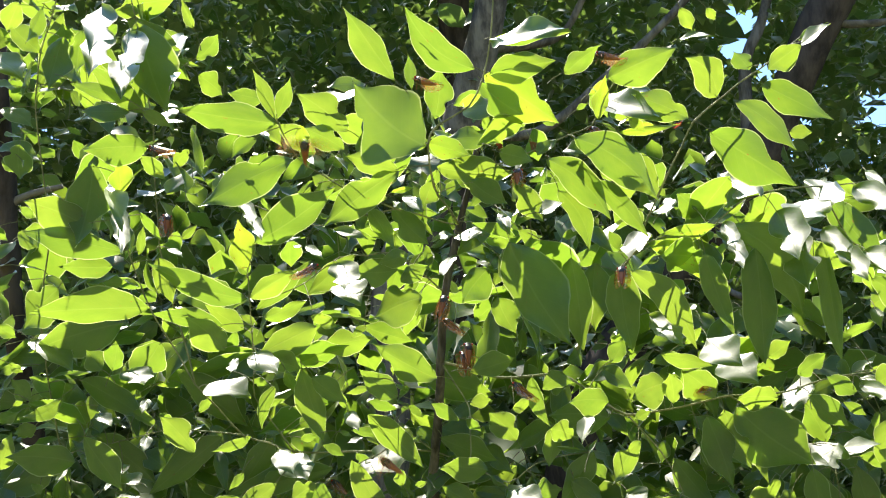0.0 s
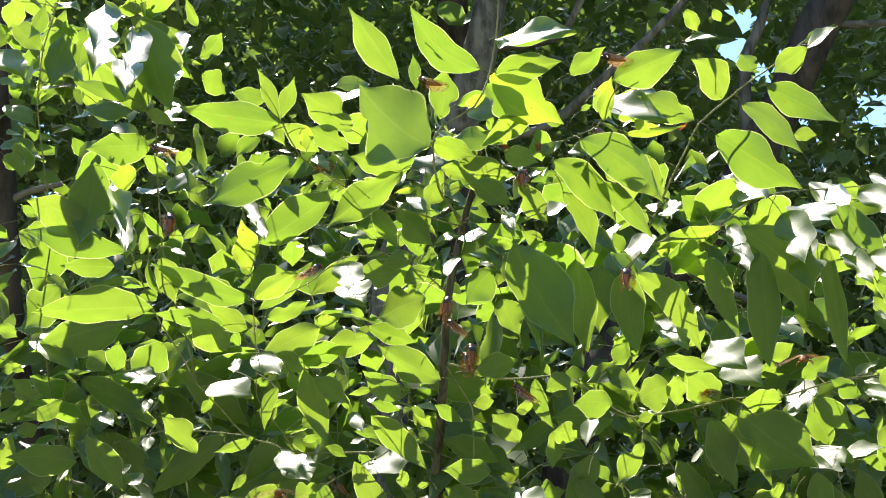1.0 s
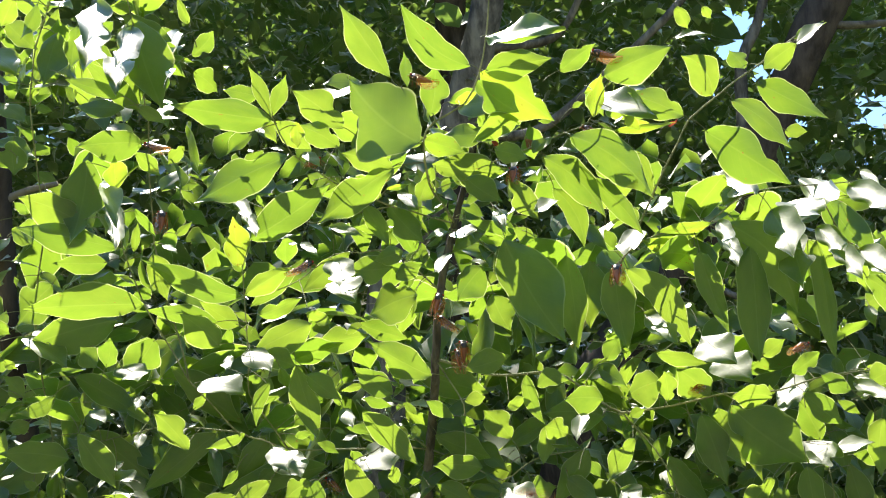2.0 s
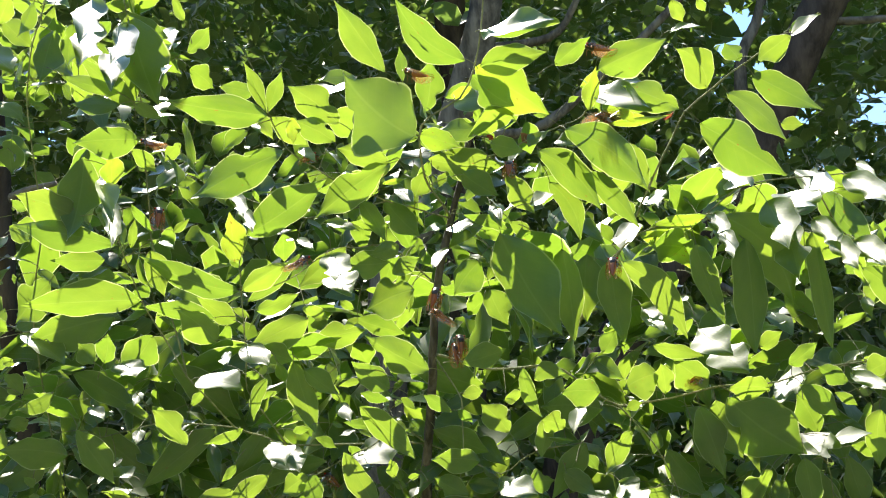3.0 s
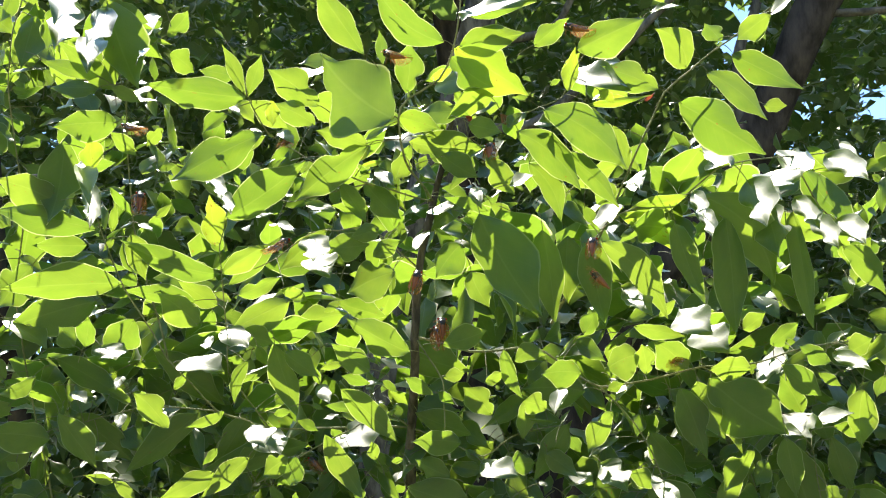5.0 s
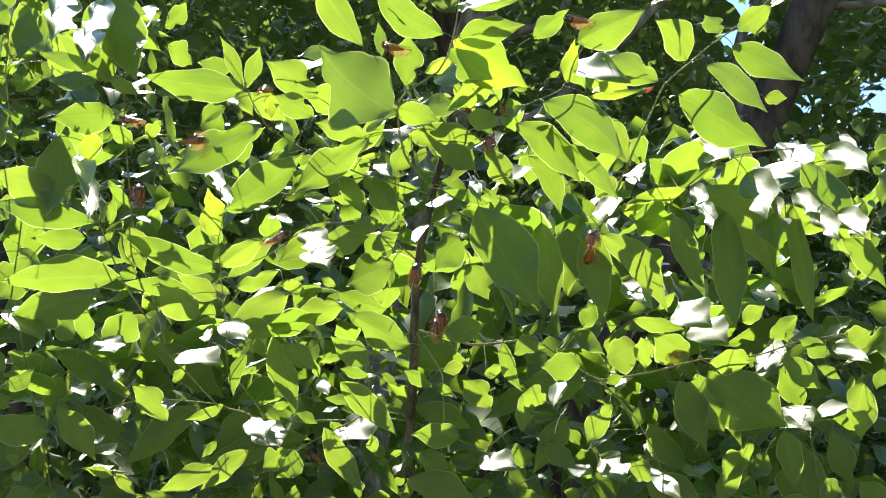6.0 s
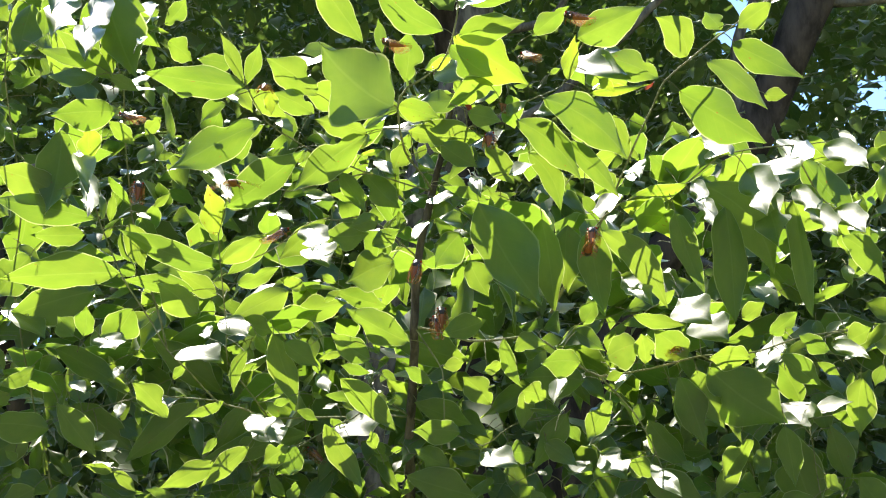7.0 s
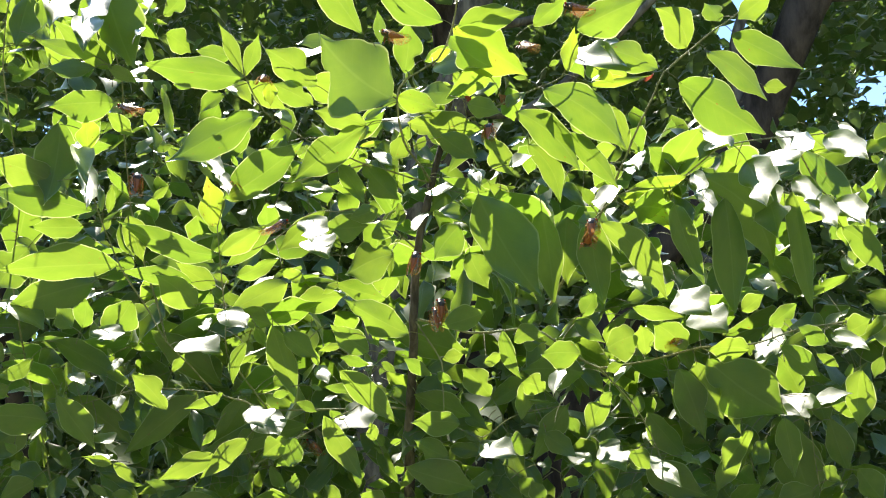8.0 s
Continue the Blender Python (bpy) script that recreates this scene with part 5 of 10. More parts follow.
leaf(b, (-0.368, 0.950, 1.938), (0.008, -0.015, 0.032), 0.012, -176, 7, 0, (-0.373, 0.933, 1.930))
leaf(b, (-0.433, 1.035, 1.886), (0.029, 0.013, -0.010), 0.022, 59, 12, 0, (-0.444, 1.030, 1.889))
leaf(b, (-0.313, 0.891, 1.925), (0.021, -0.010, -0.012), 0.013, 29, 12, 0, (-0.330, 0.900, 1.929))
leaf(b, (-0.461, 0.854, 1.892), (0.020, 0.017, 0.002), 0.009, 38, 12, 0, (-0.478, 0.840, 1.884))
leaf(b, (-0.425, 0.995, 1.825), (-0.015, 0.002, -0.016), 0.010, -125, 1, 0, (-0.417, 0.994, 1.833))
leaf(b, (-0.397, 1.134, 1.790), (-0.008, -0.013, -0.014), 0.007, -53, 12, 0, (-0.393, 1.142, 1.798))
leaf(b, (-0.326, 1.165, 1.828), (0.037, -0.033, -0.026), 0.024, 23, 12, 0, (-0.334, 1.172, 1.834))
leaf(b, (-0.331, 1.160, 1.804), (0.023, -0.002, -0.025), 0.007, 76, 9, 0, (-0.339, 1.161, 1.813))
leaf(b, (-0.302, 1.170, 1.805), (0.030, -0.011, -0.031), 0.029, 50, 13, 0, (-0.310, 1.173, 1.814))
leaf(b, (-0.358, 0.843, 2.073), (-0.057, -0.002, 0.004), 0.023, 89, 30, 0, (-0.337, 0.844, 2.078))
leaf(b, (-0.339, 0.859, 2.037), (-0.073, -0.002, 0.003), 0.038, 69, 33, 0, (-0.318, 0.860, 2.043))
leaf(b, (-0.348, 0.852, 2.079), (0.032, 0.013, -0.011), 0.017, -57, 29, 0, (-0.365, 0.846, 2.091))
leaf(b, (-0.372, 0.884, 1.991), (-0.005, -0.013, 0.037), 0.028, 28, 34, 1, (-0.384, 0.908, 1.999))
leaf(b, (-0.357, 0.884, 2.039), (0.026, 0.018, -0.025), 0.020, -40, 30, 0, (-0.385, 0.900, 2.021))
leaf(b, (-0.425, 0.921, 1.964), (-0.068, -0.010, 0.038), 0.046, 62, 33, 0, (-0.381, 0.919, 1.970))
leaf(b, (-0.378, 0.936, 1.936), (-0.121, -0.017, 0.025), 0.035, 71, 30, 0, (-0.374, 0.931, 1.936))
leaf(b, (-0.419, 0.901, 2.037), (-0.006, 0.032, -0.098), 0.053, 7, 34, 0, (-0.385, 0.900, 2.021))
leaf(b, (-0.395, 0.905, 2.018), (0.056, -0.095, -0.093), 0.023, 8, 43, 0, (-0.385, 0.901, 2.018))
leaf(b, (-0.393, 0.926, 1.990), (0.052, -0.089, -0.087), 0.023, 8, 42, 0, (-0.383, 0.913, 1.986))
leaf(b, (-0.337, 0.925, 1.865), (-0.133, -0.006, -0.004), 0.044, 59, 28, 0, (-0.348, 0.954, 1.872))
leaf(b, (-0.342, 0.944, 1.933), (0.011, 0.024, -0.052), 0.033, -20, 33, 0, (-0.369, 0.936, 1.922))
leaf(b, (-0.383, 0.954, 1.797), (0.013, -0.017, 0.031), 0.025, -30, 33, 0, (-0.393, 0.967, 1.782))
leaf(b, (-0.396, 0.957, 1.797), (-0.020, 0.001, 0.026), 0.028, 82, 31, 0, (-0.379, 0.957, 1.784))
leaf(b, (-0.229, 1.008, 1.730), (-0.048, 0.013, -0.015), 0.014, 60, 39, 0, (-0.240, 1.038, 1.734))
leaf(b, (-0.285, 1.001, 1.790), (0.052, -0.016, -0.013), 0.064, 34, 34, 0, (-0.294, 0.998, 1.785))
leaf(b, (-0.371, 0.968, 1.800), (0.031, -0.015, -0.015), 0.046, 28, 42, 0, (-0.387, 0.976, 1.813))
leaf(b, (-0.215, 1.069, 1.736), (-0.040, 0.025, -0.064), 0.035, 55, 29, 0, (-0.211, 1.052, 1.725))
leaf(b, (-0.190, 1.053, 1.710), (0.038, -0.040, -0.022), 0.045, 27, 33, 0, (-0.191, 1.062, 1.719))
leaf(b, (-0.148, 1.046, 1.724), (0.029, -0.003, -0.014), 0.013, -73, 32, 0, (-0.157, 1.073, 1.719))
leaf(b, (-0.236, 1.017, 1.688), (-0.016, 0.006, -0.019), 0.011, 60, 29, 0, (-0.225, 1.013, 1.706))
leaf(b, (-0.196, 1.013, 1.715), (0.033, -0.039, -0.024), 0.037, 26, 35, 0, (-0.211, 1.052, 1.725))
leaf(b, (-0.135, 1.064, 1.698), (-0.139, 0.011, -0.032), 0.037, 72, 28, 0, (-0.142, 1.077, 1.720))
leaf(b, (-0.172, 1.100, 1.772), (-0.070, 0.008, -0.024), 0.050, 30, 29, 0, (-0.153, 1.098, 1.784))
leaf(b, (-0.117, 1.177, 1.876), (0.012, 0.054, -0.023), 0.035, -15, 30, 0, (-0.121, 1.159, 1.889))
leaf(b, (-0.104, 1.099, 1.740), (-0.019, -0.006, -0.008), 0.012, -36, 35, 0, (-0.098, 1.091, 1.721))
leaf(b, (-0.257, 1.166, 1.663), (-0.001, -0.012, -0.011), 0.006, 0, 45, 0, (-0.254, 1.176, 1.694))
leaf(b, (-0.227, 1.077, 1.743), (0.021, 0.000, 0.002), 0.012, 43, 33, 0, (-0.220, 1.048, 1.728))
leaf(b, (-0.046, 1.126, 1.744), (-0.014, 0.006, 0.001), 0.008, -44, 33, 0, (-0.039, 1.108, 1.723))
leaf(b, (-0.110, 1.165, 1.660), (0.013, -0.003, -0.015), 0.011, -69, 46, 0, (-0.123, 1.163, 1.675))
leaf(b, (-0.043, 1.104, 1.676), (-0.010, -0.013, 0.018), 0.015, 57, 33, 0, (-0.039, 1.108, 1.723))
leaf(b, (-0.190, 1.172, 1.680), (0.023, 0.003, -0.005), 0.009, -57, 30, 0, (-0.231, 1.163, 1.679))
leaf(b, (-0.198, 1.090, 1.691), (-0.027, 0.011, 0.009), 0.014, 59, 34, 0, (-0.186, 1.064, 1.718))
leaf(b, (-0.219, 1.132, 1.688), (0.006, -0.003, 0.013), 0.008, -56, 28, 0, (-0.248, 1.126, 1.662))
leaf(b, (-0.218, 1.133, 1.690), (-0.023, 0.005, 0.016), 0.015, 89, 34, 0, (-0.192, 1.138, 1.678))
leaf(b, (-0.266, 1.134, 1.700), (0.027, 0.001, -0.020), 0.012, -62, 34, 0, (-0.291, 1.154, 1.730))
leaf(b, (-0.211, 1.133, 1.666), (-0.008, -0.009, 0.008), 0.006, 65, 33, 0, (-0.189, 1.141, 1.643))
leaf(b, (-0.239, 1.147, 1.687), (0.006, 0.019, -0.014), 0.013, -18, 28, 0, (-0.240, 1.126, 1.696))
leaf(b, (-0.108, 1.064, 1.716), (0.014, 0.020, -0.018), 0.016, -54, 35, 0, (-0.113, 1.086, 1.720))
grow(b)
b = branch("branch", 0.0011, [(-0.186, 1.064, 1.718), (-0.231, 1.020, 1.780), (-0.229, 0.977, 1.841), (-0.230, 0.950, 1.884), (-0.232, 0.939, 1.914)])
leaf(b, (-0.221, 1.055, 1.782), (0.042, 0.017, 0.020), 0.016, -121, 3, 0, (-0.231, 1.051, 1.777))
leaf(b, (-0.219, 1.122, 1.757), (0.020, -0.015, -0.054), 0.021, 40, 13, 0, (-0.223, 1.125, 1.768))
leaf(b, (-0.232, 1.013, 1.868), (-0.024, -0.006, 0.013), 0.010, -94, 12, 0, (-0.229, 0.974, 1.845))
leaf(b, (-0.221, 1.145, 1.764), (0.011, 0.068, -0.082), 0.029, 153, 5, 0, (-0.224, 1.131, 1.774))
leaf(b, (-0.260, 1.134, 1.855), (0.024, -0.002, -0.026), 0.011, 65, 7, 0, (-0.275, 1.135, 1.865))
leaf(b, (-0.229, 1.148, 1.795), (0.085, -0.033, -0.084), 0.042, 61, 4, 0, (-0.244, 1.154, 1.804))
leaf(b, (-0.243, 1.137, 1.830), (-0.031, 0.007, -0.021), 0.014, -144, 10, 0, (-0.225, 1.133, 1.836))
leaf(b, (-0.203, 1.136, 1.773), (0.027, 0.012, -0.015), 0.011, 124, 18, 0, (-0.221, 1.128, 1.777))
leaf(b, (-0.217, 1.135, 1.858), (-0.083, -0.034, -0.042), 0.032, -62, 13, 0, (-0.199, 1.143, 1.861))
leaf(b, (-0.257, 1.132, 1.859), (-0.090, -0.011, -0.046), 0.035, -132, 16, 0, (-0.238, 1.134, 1.863))
leaf(b, (-0.226, 1.107, 1.817), (-0.015, 0.030, -0.045), 0.024, -147, 13, 0, (-0.220, 1.095, 1.829))
leaf(b, (-0.254, 1.150, 1.840), (-0.035, 0.007, -0.039), 0.026, -138, 15, 0, (-0.246, 1.149, 1.849))
leaf(b, (-0.257, 1.142, 1.823), (0.033, 0.010, -0.071), 0.036, 90, 8, 0, (-0.266, 1.139, 1.837))
leaf(b, (-0.247, 0.995, 1.928), (-0.004, -0.026, 0.028), 0.019, -158, 3, 0, (-0.245, 1.004, 1.919))
leaf(b, (-0.222, 0.938, 1.949), (0.055, 0.014, 0.014), 0.017, 63, 27, 0, (-0.233, 0.936, 1.947))
leaf(b, (-0.181, 0.945, 1.796), (0.011, 0.023, -0.025), 0.013, 140, 1, 0, (-0.187, 0.931, 1.806))
leaf(b, (-0.154, 1.057, 1.809), (0.015, -0.002, 0.006), 0.009, 126, 7, 0, (-0.175, 1.060, 1.795))
leaf(b, (-0.233, 0.954, 1.884), (-0.118, -0.009, 0.045), 0.034, 60, 39, 0, (-0.230, 0.950, 1.884))
leaf(b, (-0.236, 0.941, 1.915), (-0.012, -0.013, 0.058), 0.035, 33, 34, 1, (-0.232, 0.939, 1.914))
leaf(b, (-0.219, 0.906, 1.937), (0.100, -0.014, 0.057), 0.045, -67, 33, 0, (-0.232, 0.939, 1.914))
leaf(b, (-0.228, 0.943, 1.881), (0.057, -0.021, 0.033), 0.027, -57, 46, 0, (-0.230, 0.950, 1.884))
leaf(b, (-0.225, 0.964, 1.873), (0.069, -0.017, 0.057), 0.020, -73, 28, 0, (-0.230, 0.959, 1.870))
leaf(b, (-0.245, 0.998, 1.858), (-0.049, -0.008, 0.028), 0.028, 69, 29, 0, (-0.229, 0.975, 1.845))
leaf(b, (-0.263, 0.971, 1.855), (-0.086, -0.004, 0.017), 0.025, 61, 28, 0, (-0.229, 0.968, 1.855))
leaf(b, (-0.261, 0.978, 1.827), (-0.039, -0.019, 0.042), 0.039, 62, 33, 0, (-0.229, 0.984, 1.831))
leaf(b, (-0.226, 1.018, 1.877), (0.056, -0.008, 0.020), 0.023, -63, 42, 0, (-0.247, 1.021, 1.876))
leaf(b, (-0.150, 1.017, 1.837), (0.064, -0.003, 0.021), 0.034, -66, 34, 0, (-0.171, 1.018, 1.836))
leaf(b, (-0.197, 0.973, 1.784), (-0.014, 0.012, -0.049), 0.017, 40, 36, 0, (-0.230, 1.002, 1.805))
leaf(b, (-0.189, 0.997, 1.772), (-0.038, 0.009, -0.012), 0.008, 54, 29, 0, (-0.224, 1.027, 1.770))
leaf(b, (-0.222, 0.961, 1.819), (0.041, -0.034, -0.024), 0.036, 32, 33, 0, (-0.229, 0.981, 1.836))
leaf(b, (-0.264, 1.026, 1.810), (-0.007, 0.038, 0.030), 0.016, -7, 44, 0, (-0.231, 1.009, 1.795))
leaf(b, (-0.171, 0.987, 1.807), (0.029, 0.026, -0.083), 0.034, -43, 28, 0, (-0.176, 0.982, 1.828))
leaf(b, (-0.154, 1.018, 1.820), (-0.033, -0.007, 0.017), 0.023, 76, 34, 0, (-0.133, 1.023, 1.816))
leaf(b, (-0.171, 1.017, 1.727), (0.021, 0.001, 0.005), 0.011, -67, 29, 0, (-0.197, 1.053, 1.734))
leaf(b, (-0.167, 1.064, 1.762), (-0.013, -0.002, -0.016), 0.016, 89, 31, 0, (-0.197, 1.053, 1.734))
leaf(b, (-0.172, 1.010, 1.767), (0.020, 0.039, 0.032), 0.019, 13, 46, 0, (-0.182, 0.992, 1.759))
leaf(b, (-0.209, 0.972, 1.820), (0.040, 0.005, -0.019), 0.027, -61, 30, 0, (-0.229, 0.984, 1.831))
leaf(b, (-0.156, 0.981, 1.795), (0.040, 0.010, -0.032), 0.027, -61, 33, 0, (-0.170, 0.978, 1.812))
leaf(b, (-0.240, 1.169, 1.853), (-0.082, -0.046, -0.001), 0.063, 28, 30, 0, (-0.222, 1.179, 1.859))
leaf(b, (-0.192, 1.017, 1.817), (0.077, 0.001, 0.022), 0.051, -19, 30, 0, (-0.230, 1.002, 1.805))
leaf(b, (-0.169, 1.064, 1.769), (0.016, -0.007, -0.002), 0.009, 30, 33, 0, (-0.201, 1.049, 1.739))
leaf(b, (-0.253, 1.094, 1.814), (0.021, 0.008, -0.006), 0.013, -59, 35, 0, (-0.279, 1.098, 1.811))
grow(b)
b = branch("branch", 0.0011, [(0.003, 1.015, 1.909), (-0.059, 0.970, 1.948), (-0.126, 0.953, 1.936), (-0.165, 0.953, 1.904), (-0.193, 0.958, 1.892)])
leaf(b, (-0.032, 1.025, 1.914), (0.001, -0.005, -0.040), 0.011, 16, 15, 0, (-0.015, 0.989, 1.916))
leaf(b, (-0.022, 1.008, 1.972), (0.006, 0.007, -0.032), 0.013, 134, 11, 0, (-0.038, 0.979, 1.933))
leaf(b, (-0.022, 1.013, 1.961), (-0.010, -0.004, -0.026), 0.011, -68, 1, 0, (-0.018, 1.015, 1.972))
leaf(b, (-0.114, 0.991, 1.949), (-0.032, 0.006, -0.026), 0.012, -135, 20, 0, (-0.105, 0.989, 1.957))
leaf(b, (-0.137, 1.040, 1.958), (0.031, -0.089, -0.070), 0.026, 20, 13, 0, (-0.140, 1.049, 1.966))
leaf(b, (-0.050, 1.027, 1.914), (0.021, -0.012, 0.025), 0.016, 141, 4, 0, (-0.057, 1.031, 1.905))
leaf(b, (-0.100, 0.984, 1.948), (0.039, -0.003, -0.024), 0.025, 81, 14, 0, (-0.111, 0.985, 1.954))
leaf(b, (-0.129, 0.916, 1.959), (0.042, -0.017, -0.017), 0.018, 57, 12, 0, (-0.126, 0.953, 1.936))
leaf(b, (-0.150, 0.912, 1.851), (0.031, 0.010, -0.011), 0.017, 123, 2, 0, (-0.167, 0.954, 1.904))
leaf(b, (-0.103, 1.054, 1.871), (0.042, 0.009, -0.004), 0.006, 108, 10, 0, (-0.114, 1.052, 1.872))
leaf(b, (-0.107, 1.059, 1.891), (-0.022, -0.008, 0.009), 0.012, -124, 4, 0, (-0.088, 1.066, 1.877))
leaf(b, (-0.151, 0.969, 1.854), (-0.076, 0.015, -0.028), 0.039, 80, 33, 0, (-0.133, 0.966, 1.866))
leaf(b, (-0.105, 0.944, 1.937), (-0.062, 0.020, -0.043), 0.028, 73, 30, 0, (-0.109, 0.957, 1.939))
leaf(b, (-0.122, 0.919, 1.917), (0.018, -0.051, -0.044), 0.039, 21, 42, 0, (-0.133, 0.953, 1.931))
leaf(b, (-0.118, 0.941, 1.906), (0.019, -0.060, -0.046), 0.040, 23, 43, 0, (-0.136, 0.953, 1.928))
leaf(b, (-0.108, 0.942, 1.915), (0.053, 0.010, -0.004), 0.035, -71, 35, 0, (-0.115, 0.956, 1.938))
leaf(b, (-0.025, 0.985, 1.895), (-0.062, 0.008, -0.014), 0.054, 91, 35, 0, (-0.018, 1.000, 1.922))
leaf(b, (-0.056, 0.957, 1.968), (-0.048, 0.006, 0.007), 0.018, 61, 29, 0, (-0.059, 0.970, 1.948))
leaf(b, (-0.052, 0.976, 1.912), (0.031, -0.005, 0.023), 0.022, -72, 43, 0, (-0.038, 0.985, 1.935))
leaf(b, (-0.101, 1.016, 1.867), (0.062, 0.013, -0.020), 0.026, -72, 30, 0, (-0.119, 1.012, 1.878))
leaf(b, (-0.000, 0.972, 1.919), (0.013, 0.038, 0.044), 0.020, -6, 45, 0, (-0.018, 1.000, 1.922))
leaf(b, (-0.042, 0.934, 1.934), (-0.034, 0.007, -0.012), 0.024, 72, 29, 0, (-0.059, 0.970, 1.948))
leaf(b, (-0.095, 1.065, 1.934), (0.003, -0.008, -0.006), 0.005, 27, 35, 0, (-0.110, 1.079, 1.964))
leaf(b, (-0.052, 1.045, 1.962), (0.002, -0.008, -0.007), 0.006, 24, 30, 0, (-0.076, 1.050, 1.992))
leaf(b, (-0.096, 0.974, 1.941), (0.000, 0.006, -0.012), 0.005, -32, 28, 0, (-0.092, 0.962, 1.942))
leaf(b, (-0.096, 1.090, 1.928), (0.032, -0.001, -0.007), 0.015, -18, 30, 0, (-0.131, 1.078, 1.923))
leaf(b, (-0.094, 1.010, 1.866), (-0.021, -0.008, -0.018), 0.011, 89, 28, 0, (-0.091, 1.009, 1.911))
grow(b)
b = branch("branch", 0.0011, [(0.021, 1.015, 2.002), (-0.058, 0.942, 1.995), (-0.112, 0.925, 2.010), (-0.176, 0.902, 2.046), (-0.199, 0.877, 2.086), (-0.205, 0.868, 2.110)])
leaf(b, (-0.053, 1.107, 2.143), (0.075, -0.056, -0.048), 0.043, -105, 16, 0, (-0.068, 1.118, 2.147))
leaf(b, (-0.024, 0.990, 2.012), (-0.041, 0.010, 0.012), 0.015, -97, 3, 0, (-0.012, 0.987, 2.009))
leaf(b, (-0.032, 1.002, 2.002), (0.020, -0.009, -0.021), 0.011, 61, 3, 0, (-0.040, 1.005, 2.010))
leaf(b, (-0.042, 1.002, 2.062), (0.018, -0.020, -0.092), 0.028, 45, 0, 0, (-0.046, 1.007, 2.077))
leaf(b, (-0.026, 0.989, 2.003), (-0.003, 0.023, -0.039), 0.011, 176, 9, 0, (-0.025, 0.983, 2.013))
leaf(b, (-0.342, 0.902, 2.117), (0.017, 0.001, -0.002), 0.018, 42, 12, 0, (-0.354, 0.901, 2.119))
leaf(b, (-0.299, 0.802, 2.089), (-0.012, 0.050, 0.048), 0.009, 0, 12, 0, (-0.296, 0.787, 2.068))
leaf(b, (-0.229, 0.872, 2.157), (-0.016, -0.003, 0.019), 0.005, -66, 12, 0, (-0.205, 0.868, 2.110))
leaf(b, (-0.205, 0.931, 2.140), (0.001, 0.005, 0.026), 0.009, 8, 3, 0, (-0.205, 0.929, 2.128))
leaf(b, (-0.228, 0.951, 2.119), (0.023, -0.000, -0.031), 0.019, 80, 0, 0, (-0.235, 0.951, 2.129))
leaf(b, (-0.228, 0.900, 2.086), (0.026, -0.030, -0.032), 0.013, 28, 12, 0, (-0.234, 0.907, 2.093))
leaf(b, (-0.220, 0.881, 2.060), (-0.033, -0.007, -0.026), 0.020, -81, 4, 0, (-0.193, 0.883, 2.076))
leaf(b, (-0.195, 0.976, 2.081), (-0.061, 0.002, -0.030), 0.017, -136, 1, 0, (-0.184, 0.975, 2.086))
leaf(b, (-0.161, 0.894, 2.044), (0.026, -0.035, -0.032), 0.017, 32, 12, 0, (-0.167, 0.905, 2.041))
leaf(b, (-0.059, 1.003, 1.989), (-0.038, -0.008, -0.007), 0.012, -122, 7, 0, (-0.048, 1.005, 1.991))
leaf(b, (-0.062, 0.893, 1.996), (0.030, 0.001, 0.007), 0.007, 125, 9, 1, (-0.074, 0.937, 2.000))
leaf(b, (-0.054, 0.992, 2.041), (0.017, -0.005, -0.018), 0.013, 66, 13, 0, (-0.062, 0.994, 2.050))
leaf(b, (-0.016, 0.936, 1.950), (0.032, -0.012, 0.006), 0.022, 47, 14, 0, (-0.012, 0.951, 1.986))
leaf(b, (-0.190, 0.846, 2.061), (-0.114, -0.007, 0.010), 0.040, 67, 29, 0, (-0.195, 0.881, 2.079))
leaf(b, (-0.222, 0.900, 2.122), (-0.042, 0.001, 0.015), 0.025, 76, 33, 0, (-0.205, 0.868, 2.110))
leaf(b, (-0.192, 0.851, 2.066), (-0.027, -0.012, 0.062), 0.019, 44, 31, 0, (-0.197, 0.879, 2.083))
leaf(b, (-0.206, 0.912, 2.101), (0.018, -0.015, 0.051), 0.020, -39, 31, 0, (-0.200, 0.876, 2.088))
leaf(b, (-0.207, 0.869, 2.098), (-0.025, 0.058, 0.061), 0.014, -22, 42, 0, (-0.202, 0.872, 2.100))
leaf(b, (-0.172, 0.867, 2.026), (-0.112, 0.021, -0.043), 0.049, 84, 35, 0, (-0.176, 0.902, 2.046))
leaf(b, (-0.203, 0.909, 2.094), (0.043, 0.021, -0.031), 0.029, -50, 30, 0, (-0.195, 0.881, 2.079))
leaf(b, (-0.170, 0.882, 2.078), (0.007, 0.005, -0.034), 0.017, -55, 34, 1, (-0.189, 0.887, 2.069))
leaf(b, (-0.115, 0.897, 2.077), (-0.053, -0.017, 0.051), 0.043, 53, 35, 0, (-0.097, 0.903, 2.067))
leaf(b, (-0.150, 0.904, 2.124), (0.060, 0.006, 0.026), 0.049, 48, 44, 0, (-0.172, 0.902, 2.122))
leaf(b, (-0.120, 0.911, 2.060), (-0.046, -0.017, 0.027), 0.032, 71, 35, 0, (-0.139, 0.915, 2.025))
leaf(b, (-0.062, 0.947, 2.000), (0.039, 0.012, -0.051), 0.033, -63, 35, 0, (-0.062, 0.941, 1.996))
leaf(b, (-0.050, 0.948, 2.014), (0.028, -0.041, -0.033), 0.018, 39, 45, 0, (-0.051, 0.948, 1.996))
leaf(b, (-0.078, 1.055, 2.057), (-0.080, -0.037, -0.005), 0.055, 23, 28, 0, (-0.060, 1.063, 2.065))
